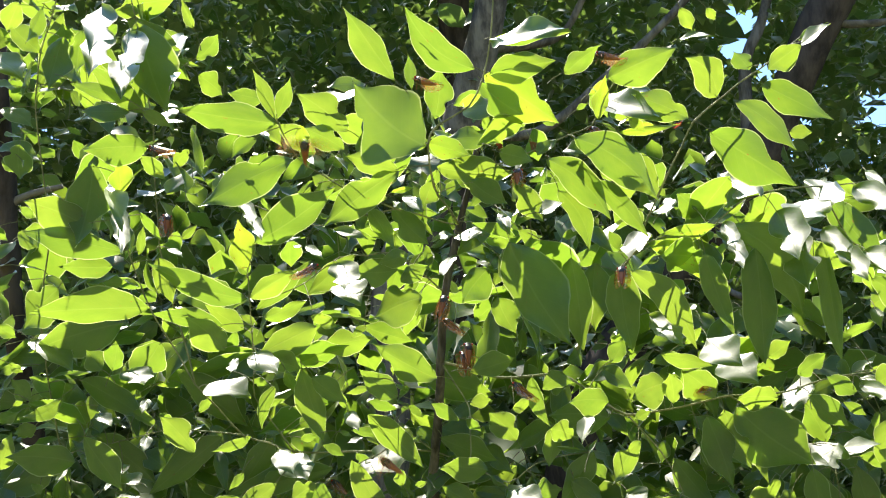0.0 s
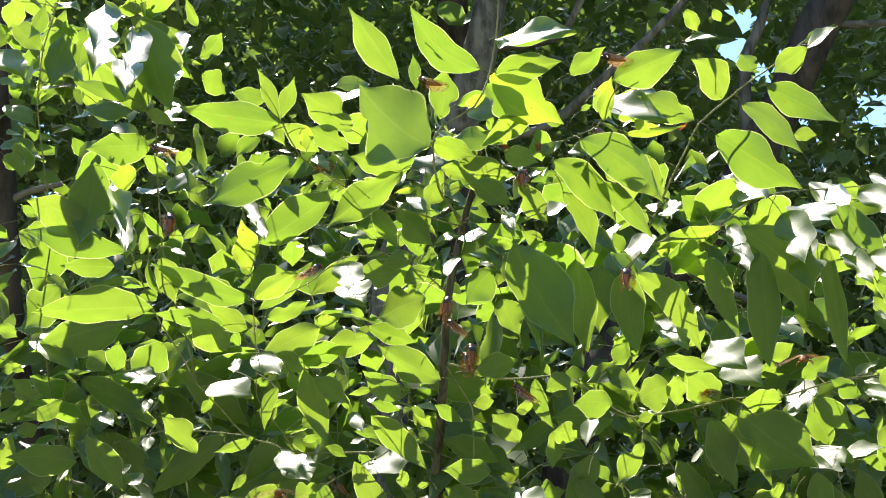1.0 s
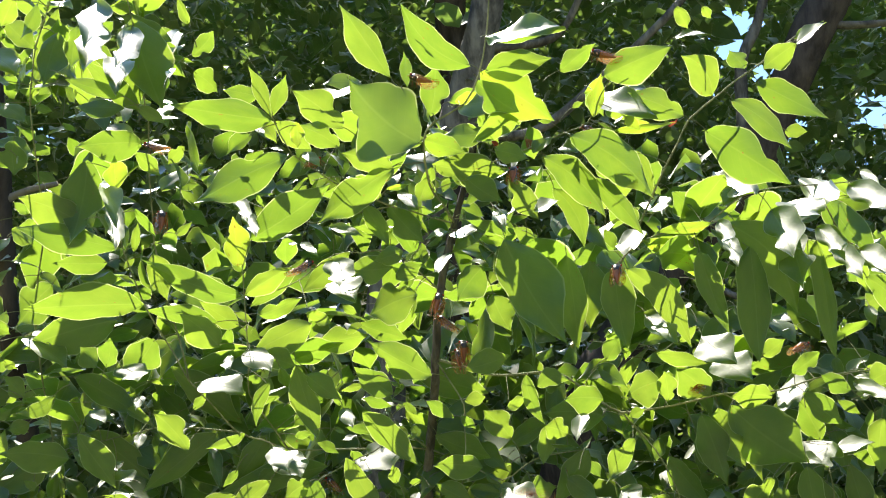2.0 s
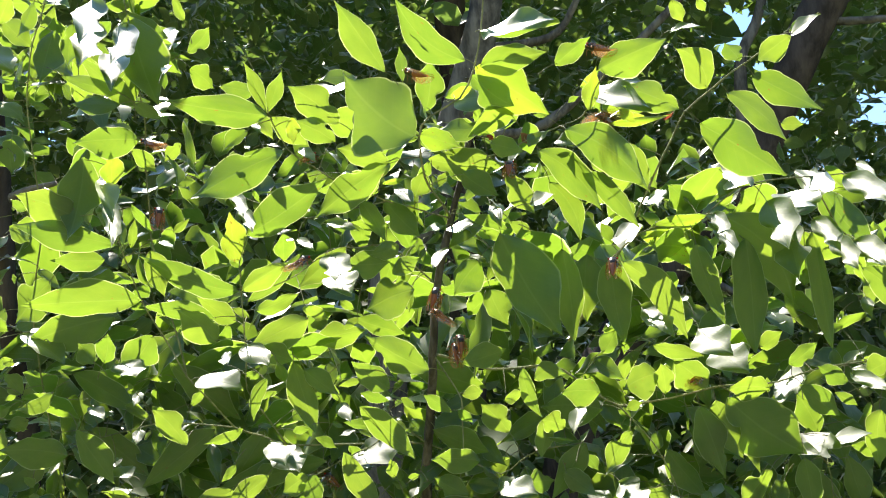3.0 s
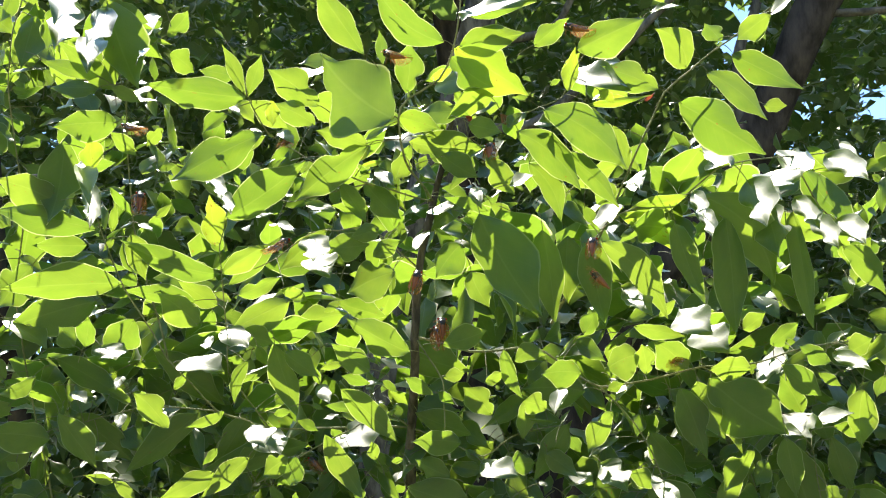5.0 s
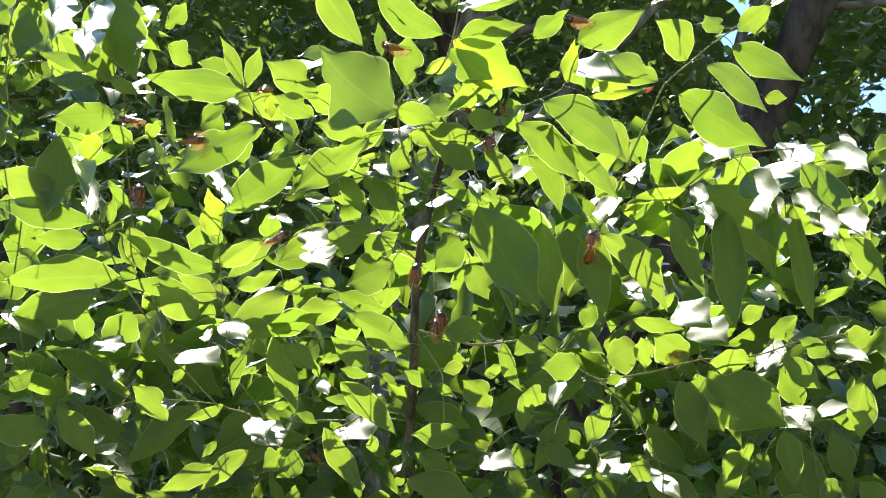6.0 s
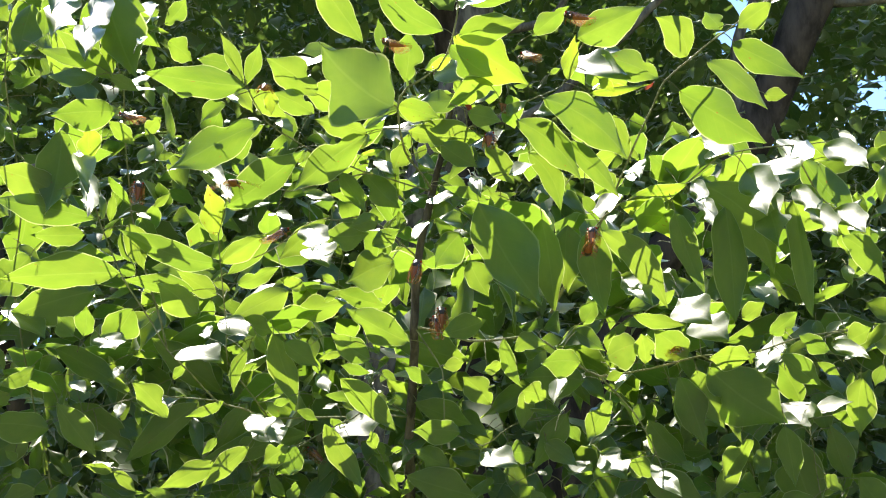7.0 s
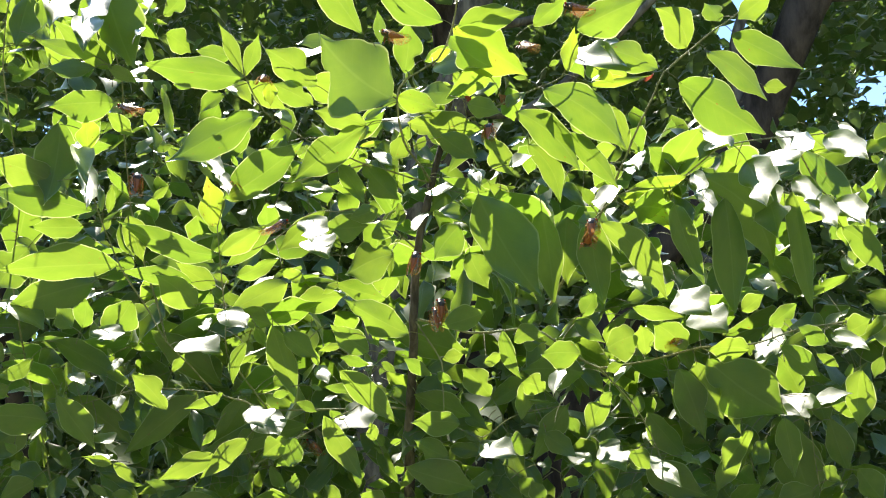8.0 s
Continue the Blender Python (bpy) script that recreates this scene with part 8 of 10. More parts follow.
leaf(b, (0.598, 1.113, 1.636), (-0.032, -0.015, -0.055), 0.019, -34, 16, 0, (0.604, 1.116, 1.646))
leaf(b, (0.419, 1.163, 1.605), (0.023, -0.020, -0.025), 0.016, 82, 14, 0, (0.412, 1.169, 1.612))
leaf(b, (0.475, 1.137, 1.834), (-0.057, 0.033, -0.037), 0.025, -102, 12, 0, (0.492, 1.128, 1.839))
leaf(b, (0.545, 1.183, 1.730), (-0.024, 0.030, -0.023), 0.020, -79, 1, 0, (0.556, 1.168, 1.735))
leaf(b, (0.500, 1.104, 1.799), (0.017, -0.010, -0.040), 0.018, 93, 14, 0, (0.495, 1.106, 1.809))
leaf(b, (0.583, 1.177, 1.704), (0.038, -0.014, 0.101), 0.040, 85, 26, 0, (0.575, 1.179, 1.678))
leaf(b, (0.454, 1.186, 1.605), (0.024, -0.009, -0.062), 0.031, 92, 12, 0, (0.446, 1.188, 1.619))
leaf(b, (0.454, 1.135, 1.666), (-0.014, -0.004, -0.044), 0.014, -51, 13, 0, (0.457, 1.136, 1.678))
leaf(b, (0.620, 1.131, 1.620), (-0.044, 0.051, 0.034), 0.029, -80, 12, 0, (0.633, 1.116, 1.604))
leaf(b, (0.478, 1.133, 1.737), (-0.072, 0.053, -0.061), 0.039, -80, 14, 0, (0.493, 1.122, 1.743))
leaf(b, (0.603, 1.154, 1.627), (0.033, -0.022, -0.030), 0.019, 100, 13, 0, (0.595, 1.159, 1.635))
leaf(b, (0.537, 1.136, 1.743), (-0.002, -0.016, -0.047), 0.020, 27, 12, 0, (0.537, 1.140, 1.755))
leaf(b, (0.360, 1.138, 1.820), (0.009, -0.005, -0.057), 0.019, 81, 21, 0, (0.356, 1.139, 1.836))
leaf(b, (0.513, 1.096, 1.754), (0.009, -0.006, -0.065), 0.028, 80, 14, 0, (0.511, 1.097, 1.766))
leaf(b, (0.558, 1.154, 1.615), (-0.029, -0.010, -0.056), 0.022, -38, 26, 0, (0.563, 1.155, 1.625))
leaf(b, (0.425, 1.126, 1.703), (0.001, -0.010, -0.058), 0.032, 32, 13, 0, (0.425, 1.130, 1.718))
leaf(b, (0.477, 1.114, 1.696), (-0.039, 0.001, -0.035), 0.021, -94, 14, 0, (0.486, 1.113, 1.704))
leaf(b, (0.524, 1.136, 1.734), (0.029, -0.012, -0.024), 0.014, 80, 27, 0, (0.515, 1.139, 1.742))
leaf(b, (0.520, 1.161, 1.775), (0.041, -0.047, -0.047), 0.033, 95, 27, 0, (0.508, 1.174, 1.782))
leaf(b, (0.481, 1.084, 1.680), (0.005, 0.026, 0.071), 0.028, -20, 13, 0, (0.480, 1.080, 1.669))
leaf(b, (0.447, 1.062, 1.785), (-0.018, 0.021, -0.029), 0.017, -89, 12, 0, (0.453, 1.056, 1.794))
leaf(b, (0.449, 1.129, 1.775), (0.060, -0.026, -0.046), 0.034, 80, 27, 0, (0.433, 1.136, 1.782))
leaf(b, (0.544, 1.122, 1.624), (-0.041, 0.029, -0.035), 0.024, -67, 12, 0, (0.552, 1.116, 1.631))
leaf(b, (0.487, 1.150, 1.639), (0.028, -0.013, -0.019), 0.017, 75, 13, 0, (0.478, 1.154, 1.645))
leaf(b, (0.402, 1.055, 1.714), (0.017, -0.018, -0.001), 0.011, 67, 0, 0, (0.431, 1.030, 1.733))
leaf(b, (0.461, 1.109, 1.646), (0.018, 0.006, 0.043), 0.013, 36, 13, 0, (0.457, 1.108, 1.635))
leaf(b, (0.564, 1.137, 1.653), (-0.026, -0.007, -0.036), 0.015, -32, 27, 0, (0.571, 1.139, 1.663))
leaf(b, (0.379, 1.059, 1.779), (0.027, -0.019, -0.040), 0.029, 73, 13, 0, (0.373, 1.064, 1.788))
leaf(b, (0.484, 1.118, 1.715), (-0.009, -0.009, -0.059), 0.037, -15, 26, 0, (0.486, 1.119, 1.727))
leaf(b, (0.404, 1.064, 1.668), (-0.027, 0.032, -0.047), 0.019, -144, 1, 0, (0.409, 1.057, 1.677))
leaf(b, (0.515, 1.137, 1.685), (-0.019, -0.019, -0.046), 0.032, -13, 13, 0, (0.519, 1.141, 1.695))
leaf(b, (0.348, 0.994, 1.762), (0.076, 0.021, -0.074), 0.074, -61, 35, 0, (0.354, 0.996, 1.769))
leaf(b, (0.371, 1.014, 1.721), (0.016, 0.012, -0.044), 0.016, -55, 29, 0, (0.388, 1.010, 1.755))
leaf(b, (0.400, 1.022, 1.680), (-0.045, 0.005, -0.037), 0.036, 56, 35, 0, (0.414, 1.020, 1.697))
leaf(b, (0.423, 1.043, 1.670), (-0.023, 0.002, -0.025), 0.025, 79, 33, 0, (0.435, 1.042, 1.689))
leaf(b, (0.480, 1.061, 1.729), (-0.018, -0.008, 0.051), 0.031, 42, 33, 0, (0.465, 1.050, 1.707))
leaf(b, (0.466, 0.999, 1.720), (-0.033, 0.006, -0.025), 0.074, -33, 44, 0, (0.443, 1.037, 1.723))
leaf(b, (0.431, 1.026, 1.707), (0.014, -0.038, -0.013), 0.017, 44, 46, 0, (0.438, 1.034, 1.728))
leaf(b, (0.478, 1.019, 1.717), (0.028, -0.035, 0.003), 0.028, 47, 29, 0, (0.459, 1.047, 1.711))
leaf(b, (0.498, 1.021, 1.709), (0.046, 0.003, -0.013), 0.019, -61, 30, 0, (0.470, 1.053, 1.702))
leaf(b, (0.421, 0.976, 1.690), (0.016, 0.029, -0.063), 0.029, -12, 29, 0, (0.418, 0.969, 1.711))
leaf(b, (0.522, 1.085, 1.705), (0.017, 0.016, -0.068), 0.034, -43, 30, 0, (0.486, 1.063, 1.690))
leaf(b, (0.401, 1.048, 1.655), (-0.007, -0.009, 0.022), 0.016, 31, 29, 0, (0.409, 1.059, 1.638))
leaf(b, (0.386, 1.026, 1.667), (-0.032, 0.019, -0.053), 0.024, 55, 30, 0, (0.395, 1.020, 1.687))
leaf(b, (0.466, 1.072, 1.696), (0.016, 0.036, -0.099), 0.061, -17, 35, 0, (0.475, 1.056, 1.698))
leaf(b, (0.471, 1.040, 1.613), (-0.045, 0.010, -0.015), 0.035, 70, 34, 0, (0.489, 1.036, 1.625))
leaf(b, (0.482, 1.033, 1.639), (0.021, 0.002, -0.015), 0.018, -79, 34, 0, (0.492, 1.075, 1.657))
leaf(b, (0.534, 1.056, 1.639), (0.031, 0.021, -0.039), 0.034, -53, 30, 0, (0.495, 1.082, 1.638))
leaf(b, (0.519, 1.078, 1.744), (0.012, -0.012, 0.003), 0.009, 49, 33, 0, (0.498, 1.096, 1.740))
leaf(b, (0.405, 1.125, 1.629), (-0.008, -0.002, -0.008), 0.005, -18, 34, 0, (0.382, 1.155, 1.648))
leaf(b, (0.543, 1.123, 1.624), (-0.014, 0.002, -0.013), 0.010, -33, 33, 0, (0.560, 1.120, 1.659))
leaf(b, (0.509, 1.165, 1.692), (0.008, -0.020, -0.008), 0.012, 46, 45, 0, (0.482, 1.180, 1.723))
leaf(b, (0.608, 1.161, 1.728), (0.023, -0.008, -0.021), 0.017, -91, 35, 0, (0.607, 1.146, 1.751))
leaf(b, (0.428, 1.131, 1.787), (0.020, -0.010, -0.007), 0.014, -89, 46, 0, (0.401, 1.131, 1.786))
leaf(b, (0.451, 1.111, 1.614), (-0.023, -0.004, -0.008), 0.012, 85, 46, 0, (0.477, 1.102, 1.649))
leaf(b, (0.353, 1.126, 1.774), (0.006, 0.020, -0.018), 0.015, -13, 32, 0, (0.325, 1.109, 1.770))
leaf(b, (0.467, 1.059, 1.735), (0.001, 0.006, -0.014), 0.009, -16, 28, 0, (0.459, 1.047, 1.711))
leaf(b, (0.576, 1.106, 1.758), (0.025, -0.002, -0.018), 0.015, -61, 46, 0, (0.567, 1.096, 1.791))
leaf(b, (0.420, 1.176, 1.681), (-0.010, 0.003, -0.014), 0.006, 89, 31, 0, (0.439, 1.166, 1.685))
leaf(b, (0.454, 1.087, 1.712), (-0.006, 0.011, -0.005), 0.007, 64, 45, 0, (0.470, 1.053, 1.702))
leaf(b, (0.408, 1.133, 1.636), (-0.026, 0.003, -0.008), 0.012, 68, 32, 0, (0.424, 1.137, 1.647))
leaf(b, (0.403, 1.097, 1.620), (0.011, -0.008, -0.024), 0.013, -99, 34, 0, (0.393, 1.123, 1.645))
leaf(b, (0.409, 1.189, 1.607), (-0.026, -0.008, 0.012), 0.017, 78, 31, 0, (0.423, 1.200, 1.595))
leaf(b, (0.438, 1.101, 1.787), (0.003, -0.005, 0.019), 0.011, -44, 35, 0, (0.442, 1.106, 1.757))
leaf(b, (0.497, 1.082, 1.715), (0.004, 0.012, -0.016), 0.008, -2, 34, 0, (0.486, 1.063, 1.690))
leaf(b, (0.398, 1.135, 1.723), (0.026, 0.010, 0.012), 0.014, -98, 28, 0, (0.375, 1.131, 1.720))
leaf(b, (0.467, 1.131, 1.761), (-0.013, -0.013, 0.013), 0.011, 43, 31, 0, (0.486, 1.152, 1.742))
leaf(b, (0.396, 1.054, 1.795), (-0.015, 0.002, 0.001), 0.005, 59, 35, 0, (0.400, 1.048, 1.817))
grow(b)
b = branch("branch", 0.0011, [(-0.010, 1.117, 1.724), (0.081, 1.067, 1.681), (0.129, 1.046, 1.708), (0.177, 1.043, 1.715)])
leaf(b, (0.116, 1.197, 1.617), (-0.051, -0.012, -0.055), 0.039, -56, 27, 0, (0.131, 1.200, 1.627))
leaf(b, (0.033, 1.175, 1.739), (0.045, -0.049, -0.041), 0.018, 50, 12, 0, (0.020, 1.188, 1.745))
leaf(b, (0.143, 1.176, 1.665), (0.003, -0.024, -0.094), 0.041, 34, 27, 0, (0.143, 1.181, 1.680))
leaf(b, (0.225, 1.141, 1.637), (-0.007, -0.006, -0.044), 0.017, -42, 11, 0, (0.227, 1.143, 1.648))
leaf(b, (0.019, 1.144, 1.738), (-0.043, -0.034, -0.082), 0.032, -31, 14, 0, (0.028, 1.152, 1.750))
leaf(b, (0.095, 1.162, 1.717), (-0.039, -0.034, -0.073), 0.038, -8, 12, 0, (0.105, 1.170, 1.729))
leaf(b, (0.114, 1.174, 1.615), (-0.000, -0.038, -0.070), 0.035, -3, 14, 0, (0.114, 1.184, 1.629))
leaf(b, (0.117, 1.140, 1.695), (0.012, -0.029, -0.090), 0.032, 37, 27, 0, (0.114, 1.146, 1.710))
leaf(b, (0.149, 1.144, 1.649), (-0.059, -0.004, -0.025), 0.026, -67, 27, 0, (0.160, 1.145, 1.654))
leaf(b, (0.143, 1.092, 1.758), (-0.065, 0.047, -0.038), 0.028, -79, 26, 0, (0.148, 1.045, 1.711))
leaf(b, (0.195, 1.148, 1.605), (0.032, -0.008, -0.018), 0.018, 87, 26, 0, (0.184, 1.150, 1.611))
leaf(b, (0.098, 1.139, 1.708), (-0.079, 0.005, -0.087), 0.037, -71, 26, 0, (0.113, 1.138, 1.718))
leaf(b, (0.086, 1.152, 1.638), (0.058, -0.022, -0.041), 0.030, 75, 14, 0, (0.069, 1.159, 1.644))
leaf(b, (0.101, 1.166, 1.666), (0.024, -0.024, -0.111), 0.033, 34, 12, 0, (0.097, 1.171, 1.681))
leaf(b, (0.034, 1.150, 1.761), (0.011, -0.025, -0.068), 0.027, 30, 13, 0, (0.031, 1.158, 1.776))
leaf(b, (0.194, 1.150, 1.627), (-0.001, -0.017, -0.034), 0.010, 4, 26, 0, (0.194, 1.155, 1.637))
leaf(b, (0.062, 1.172, 1.677), (-0.034, -0.015, -0.079), 0.028, -41, 14, 0, (0.071, 1.176, 1.691))
leaf(b, (0.135, 1.014, 1.719), (0.033, 0.001, -0.007), 0.009, 123, 3, 0, (0.139, 1.046, 1.709))
leaf(b, (0.166, 0.961, 1.706), (0.011, 0.014, 0.019), 0.007, 0, 13, 0, (0.157, 0.950, 1.684))
leaf(b, (0.079, 1.053, 1.659), (0.024, 0.020, 0.022), 0.022, 29, 14, 0, (0.071, 1.047, 1.652))
leaf(b, (0.131, 1.136, 1.660), (0.036, -0.024, -0.040), 0.022, 69, 26, 0, (0.124, 1.141, 1.668))
leaf(b, (0.093, 1.071, 1.732), (-0.030, -0.014, 0.039), 0.035, 70, 35, 0, (0.109, 1.055, 1.697))
leaf(b, (0.156, 1.011, 1.730), (-0.028, -0.012, 0.013), 0.029, 68, 35, 0, (0.161, 1.044, 1.713))
leaf(b, (0.134, 1.014, 1.740), (-0.002, 0.025, -0.041), 0.022, 8, 41, 0, (0.141, 1.045, 1.710))
leaf(b, (0.112, 1.040, 1.667), (0.030, 0.001, 0.009), 0.029, -73, 34, 0, (0.105, 1.056, 1.695))
leaf(b, (0.188, 1.023, 1.643), (0.020, 0.009, 0.018), 0.040, 19, 46, 0, (0.169, 1.015, 1.634))
leaf(b, (0.181, 1.021, 1.713), (-0.041, 0.023, -0.064), 0.033, 53, 29, 0, (0.177, 1.043, 1.715))
leaf(b, (0.187, 1.059, 1.704), (0.014, 0.006, -0.020), 0.015, -62, 32, 0, (0.177, 1.043, 1.715))
leaf(b, (0.152, 1.021, 1.680), (0.039, 0.001, -0.026), 0.027, -80, 29, 0, (0.149, 1.045, 1.711))
leaf(b, (0.087, 1.089, 1.644), (-0.013, -0.028, -0.025), 0.028, 3, 44, 0, (0.081, 1.067, 1.681))
leaf(b, (0.126, 1.083, 1.632), (0.025, 0.007, -0.019), 0.022, -67, 34, 0, (0.111, 1.080, 1.648))
leaf(b, (0.153, 1.062, 1.606), (-0.011, 0.000, 0.024), 0.022, 92, 33, 0, (0.166, 1.062, 1.588))
leaf(b, (0.181, 1.081, 1.632), (0.019, 0.007, -0.009), 0.015, -57, 30, 0, (0.165, 1.075, 1.645))
leaf(b, (0.201, 1.111, 1.649), (-0.009, 0.018, 0.006), 0.009, -38, 29, 0, (0.223, 1.107, 1.665))
leaf(b, (0.053, 1.108, 1.730), (-0.015, -0.003, -0.009), 0.009, -26, 28, 0, (0.036, 1.092, 1.703))
leaf(b, (0.150, 1.085, 1.652), (0.011, -0.011, -0.004), 0.009, 41, 33, 0, (0.119, 1.109, 1.635))
leaf(b, (0.175, 1.170, 1.667), (-0.009, -0.004, -0.028), 0.013, 121, 29, 0, (0.177, 1.189, 1.706))
leaf(b, (0.023, 1.103, 1.719), (-0.024, 0.001, -0.010), 0.010, 52, 33, 0, (0.020, 1.100, 1.710))
leaf(b, (0.196, 1.115, 1.713), (0.008, 0.010, -0.022), 0.014, -45, 35, 0, (0.179, 1.090, 1.744))
leaf(b, (0.148, 1.150, 1.622), (-0.013, -0.002, -0.033), 0.016, 118, 29, 0, (0.176, 1.148, 1.645))
leaf(b, (0.059, 1.067, 1.690), (0.017, 0.001, -0.014), 0.010, -88, 45, 0, (0.066, 1.075, 1.688))
leaf(b, (0.147, 1.164, 1.656), (0.005, 0.016, -0.023), 0.012, 25, 32, 0, (0.128, 1.131, 1.673))
leaf(b, (0.076, 1.105, 1.605), (-0.017, 0.005, -0.001), 0.008, 74, 30, 0, (0.096, 1.093, 1.620))
leaf(b, (0.192, 1.172, 1.619), (-0.005, 0.007, -0.028), 0.014, -77, 45, 0, (0.187, 1.155, 1.643))
leaf(b, (0.022, 1.093, 1.729), (-0.015, 0.002, -0.006), 0.009, 63, 35, 0, (0.020, 1.100, 1.710))
leaf(b, (0.163, 1.131, 1.675), (0.018, -0.008, 0.003), 0.008, -60, 29, 0, (0.124, 1.132, 1.681))
leaf(b, (0.148, 1.070, 1.703), (0.008, -0.003, -0.012), 0.005, -98, 33, 0, (0.145, 1.045, 1.710))
leaf(b, (0.058, 1.146, 1.708), (-0.001, 0.001, 0.019), 0.009, 137, 33, 0, (0.064, 1.139, 1.689))
grow(b)
b = branch("branch", 0.0011, [(0.452, 0.914, 2.013), (0.486, 0.935, 1.955), (0.537, 0.965, 1.930), (0.592, 0.987, 1.872)])
leaf(b, (0.567, 1.025, 1.997), (0.009, -0.010, -0.030), 0.007, 85, 27, 0, (0.564, 1.029, 2.008))
leaf(b, (0.536, 0.963, 1.880), (-0.002, 0.013, -0.010), 0.005, -144, 15, 0, (0.559, 0.974, 1.906))
leaf(b, (0.518, 1.016, 1.993), (0.022, 0.018, -0.011), 0.009, 151, 17, 0, (0.509, 1.009, 1.997))
leaf(b, (0.504, 0.938, 1.870), (-0.006, -0.024, -0.031), 0.013, 26, 26, 0, (0.507, 0.951, 1.881))
leaf(b, (0.506, 1.047, 1.991), (0.025, -0.021, -0.025), 0.019, 89, 14, 0, (0.499, 1.053, 1.999))
leaf(b, (0.585, 1.063, 1.859), (0.037, -0.030, -0.034), 0.028, 92, 13, 0, (0.578, 1.069, 1.866))
leaf(b, (0.562, 1.052, 1.882), (-0.047, 0.022, -0.023), 0.016, -122, 10, 0, (0.580, 1.044, 1.885))
leaf(b, (0.544, 1.026, 1.971), (0.029, 0.029, -0.054), 0.022, 150, 6, 0, (0.538, 1.021, 1.981))
leaf(b, (0.586, 0.973, 1.881), (-0.000, 0.008, -0.035), 0.017, -169, 16, 0, (0.583, 0.983, 1.881))
leaf(b, (0.590, 1.135, 1.839), (0.050, -0.037, -0.074), 0.041, 73, 26, 0, (0.579, 1.144, 1.850))
leaf(b, (0.533, 1.053, 1.884), (-0.011, 0.006, -0.015), 0.007, -80, 23, 0, (0.545, 1.046, 1.895))
leaf(b, (0.628, 1.054, 1.891), (0.042, -0.002, -0.019), 0.017, 130, 15, 0, (0.608, 1.055, 1.894))
leaf(b, (0.620, 1.020, 2.026), (-0.030, 0.072, -0.073), 0.029, -162, 10, 0, (0.626, 1.006, 2.035))
leaf(b, (0.580, 1.025, 1.999), (-0.004, 0.009, -0.053), 0.019, -136, 21, 0, (0.581, 1.023, 2.010))
leaf(b, (0.546, 1.028, 1.962), (0.032, -0.017, 0.022), 0.044, 41, 14, 0, (0.537, 1.033, 1.956))
leaf(b, (0.473, 0.929, 1.939), (-0.005, -0.058, -0.055), 0.028, 44, 42, 0, (0.486, 0.935, 1.955))
leaf(b, (0.500, 0.928, 1.935), (-0.004, -0.064, -0.048), 0.034, 42, 42, 0, (0.499, 0.943, 1.949))
leaf(b, (0.493, 0.913, 1.896), (0.048, 0.025, -0.050), 0.035, -62, 39, 0, (0.481, 0.907, 1.913))
leaf(b, (0.528, 1.190, 1.909), (-0.127, -0.006, -0.034), 0.074, 11, 35, 0, (0.547, 1.191, 1.920))
leaf(b, (0.607, 1.075, 1.818), (0.007, -0.001, 0.008), 0.006, 31, 31, 0, (0.603, 1.077, 1.791))
leaf(b, (0.597, 1.013, 1.945), (-0.007, -0.010, -0.017), 0.010, 15, 30, 0, (0.595, 1.017, 1.971))
leaf(b, (0.583, 0.983, 1.952), (-0.011, 0.007, -0.005), 0.005, 32, 34, 0, (0.615, 1.000, 1.925))
leaf(b, (0.615, 1.075, 1.969), (-0.010, 0.011, -0.022), 0.013, 44, 29, 0, (0.616, 1.049, 1.995))
leaf(b, (0.613, 1.036, 2.045), (0.012, -0.004, -0.015), 0.010, -58, 46, 0, (0.633, 1.060, 2.065))
leaf(b, (0.583, 0.999, 1.982), (-0.005, -0.010, -0.019), 0.011, 146, 28, 0, (0.593, 0.959, 1.992))
leaf(b, (0.520, 1.008, 2.020), (-0.012, 0.013, -0.002), 0.007, 74, 34, 0, (0.513, 0.974, 2.017))
leaf(b, (0.476, 1.052, 2.029), (0.009, -0.000, -0.015), 0.007, -102, 34, 0, (0.462, 1.051, 2.049))
grow(b)
b = branch("branch", 0.0009, [(-0.058, 0.942, 1.995), (-0.156, 0.958, 1.979), (-0.247, 0.976, 2.017), (-0.322, 0.975, 2.048)])
leaf(b, (-0.358, 1.053, 2.088), (0.034, -0.036, -0.047), 0.023, 65, 5, 0, (-0.369, 1.064, 2.097))
leaf(b, (-0.308, 0.912, 2.005), (-0.015, 0.023, 0.048), 0.017, 90, 3, 0, (-0.302, 0.902, 1.980))
leaf(b, (-0.229, 0.961, 2.020), (0.010, 0.013, -0.017), 0.007, 131, 8, 0, (-0.231, 0.973, 2.010))
leaf(b, (-0.192, 0.938, 1.975), (0.020, -0.007, -0.014), 0.007, 45, 16, 0, (-0.181, 0.963, 1.990))
leaf(b, (-0.275, 0.943, 2.045), (0.001, -0.025, -0.047), 0.016, 0, 13, 0, (-0.281, 0.976, 2.031))
leaf(b, (-0.210, 1.070, 1.935), (-0.025, -0.037, -0.073), 0.021, -22, 26, 0, (-0.204, 1.079, 1.947))
leaf(b, (-0.300, 0.984, 2.065), (0.053, 0.001, -0.044), 0.021, 48, 12, 0, (-0.309, 0.976, 2.043))
leaf(b, (-0.166, 0.969, 2.045), (-0.022, 0.002, -0.019), 0.009, -90, 7, 0, (-0.188, 0.964, 1.993))
leaf(b, (-0.169, 0.960, 1.954), (0.028, -0.040, -0.029), 0.013, 34, 12, 0, (-0.159, 0.959, 1.980))
leaf(b, (-0.262, 1.002, 2.043), (0.028, -0.056, -0.047), 0.006, 17, 13, 0, (-0.267, 1.011, 2.051))
leaf(b, (-0.241, 0.914, 1.994), (0.031, -0.052, -0.049), 0.019, 20, 42, 0, (-0.249, 0.927, 2.011))
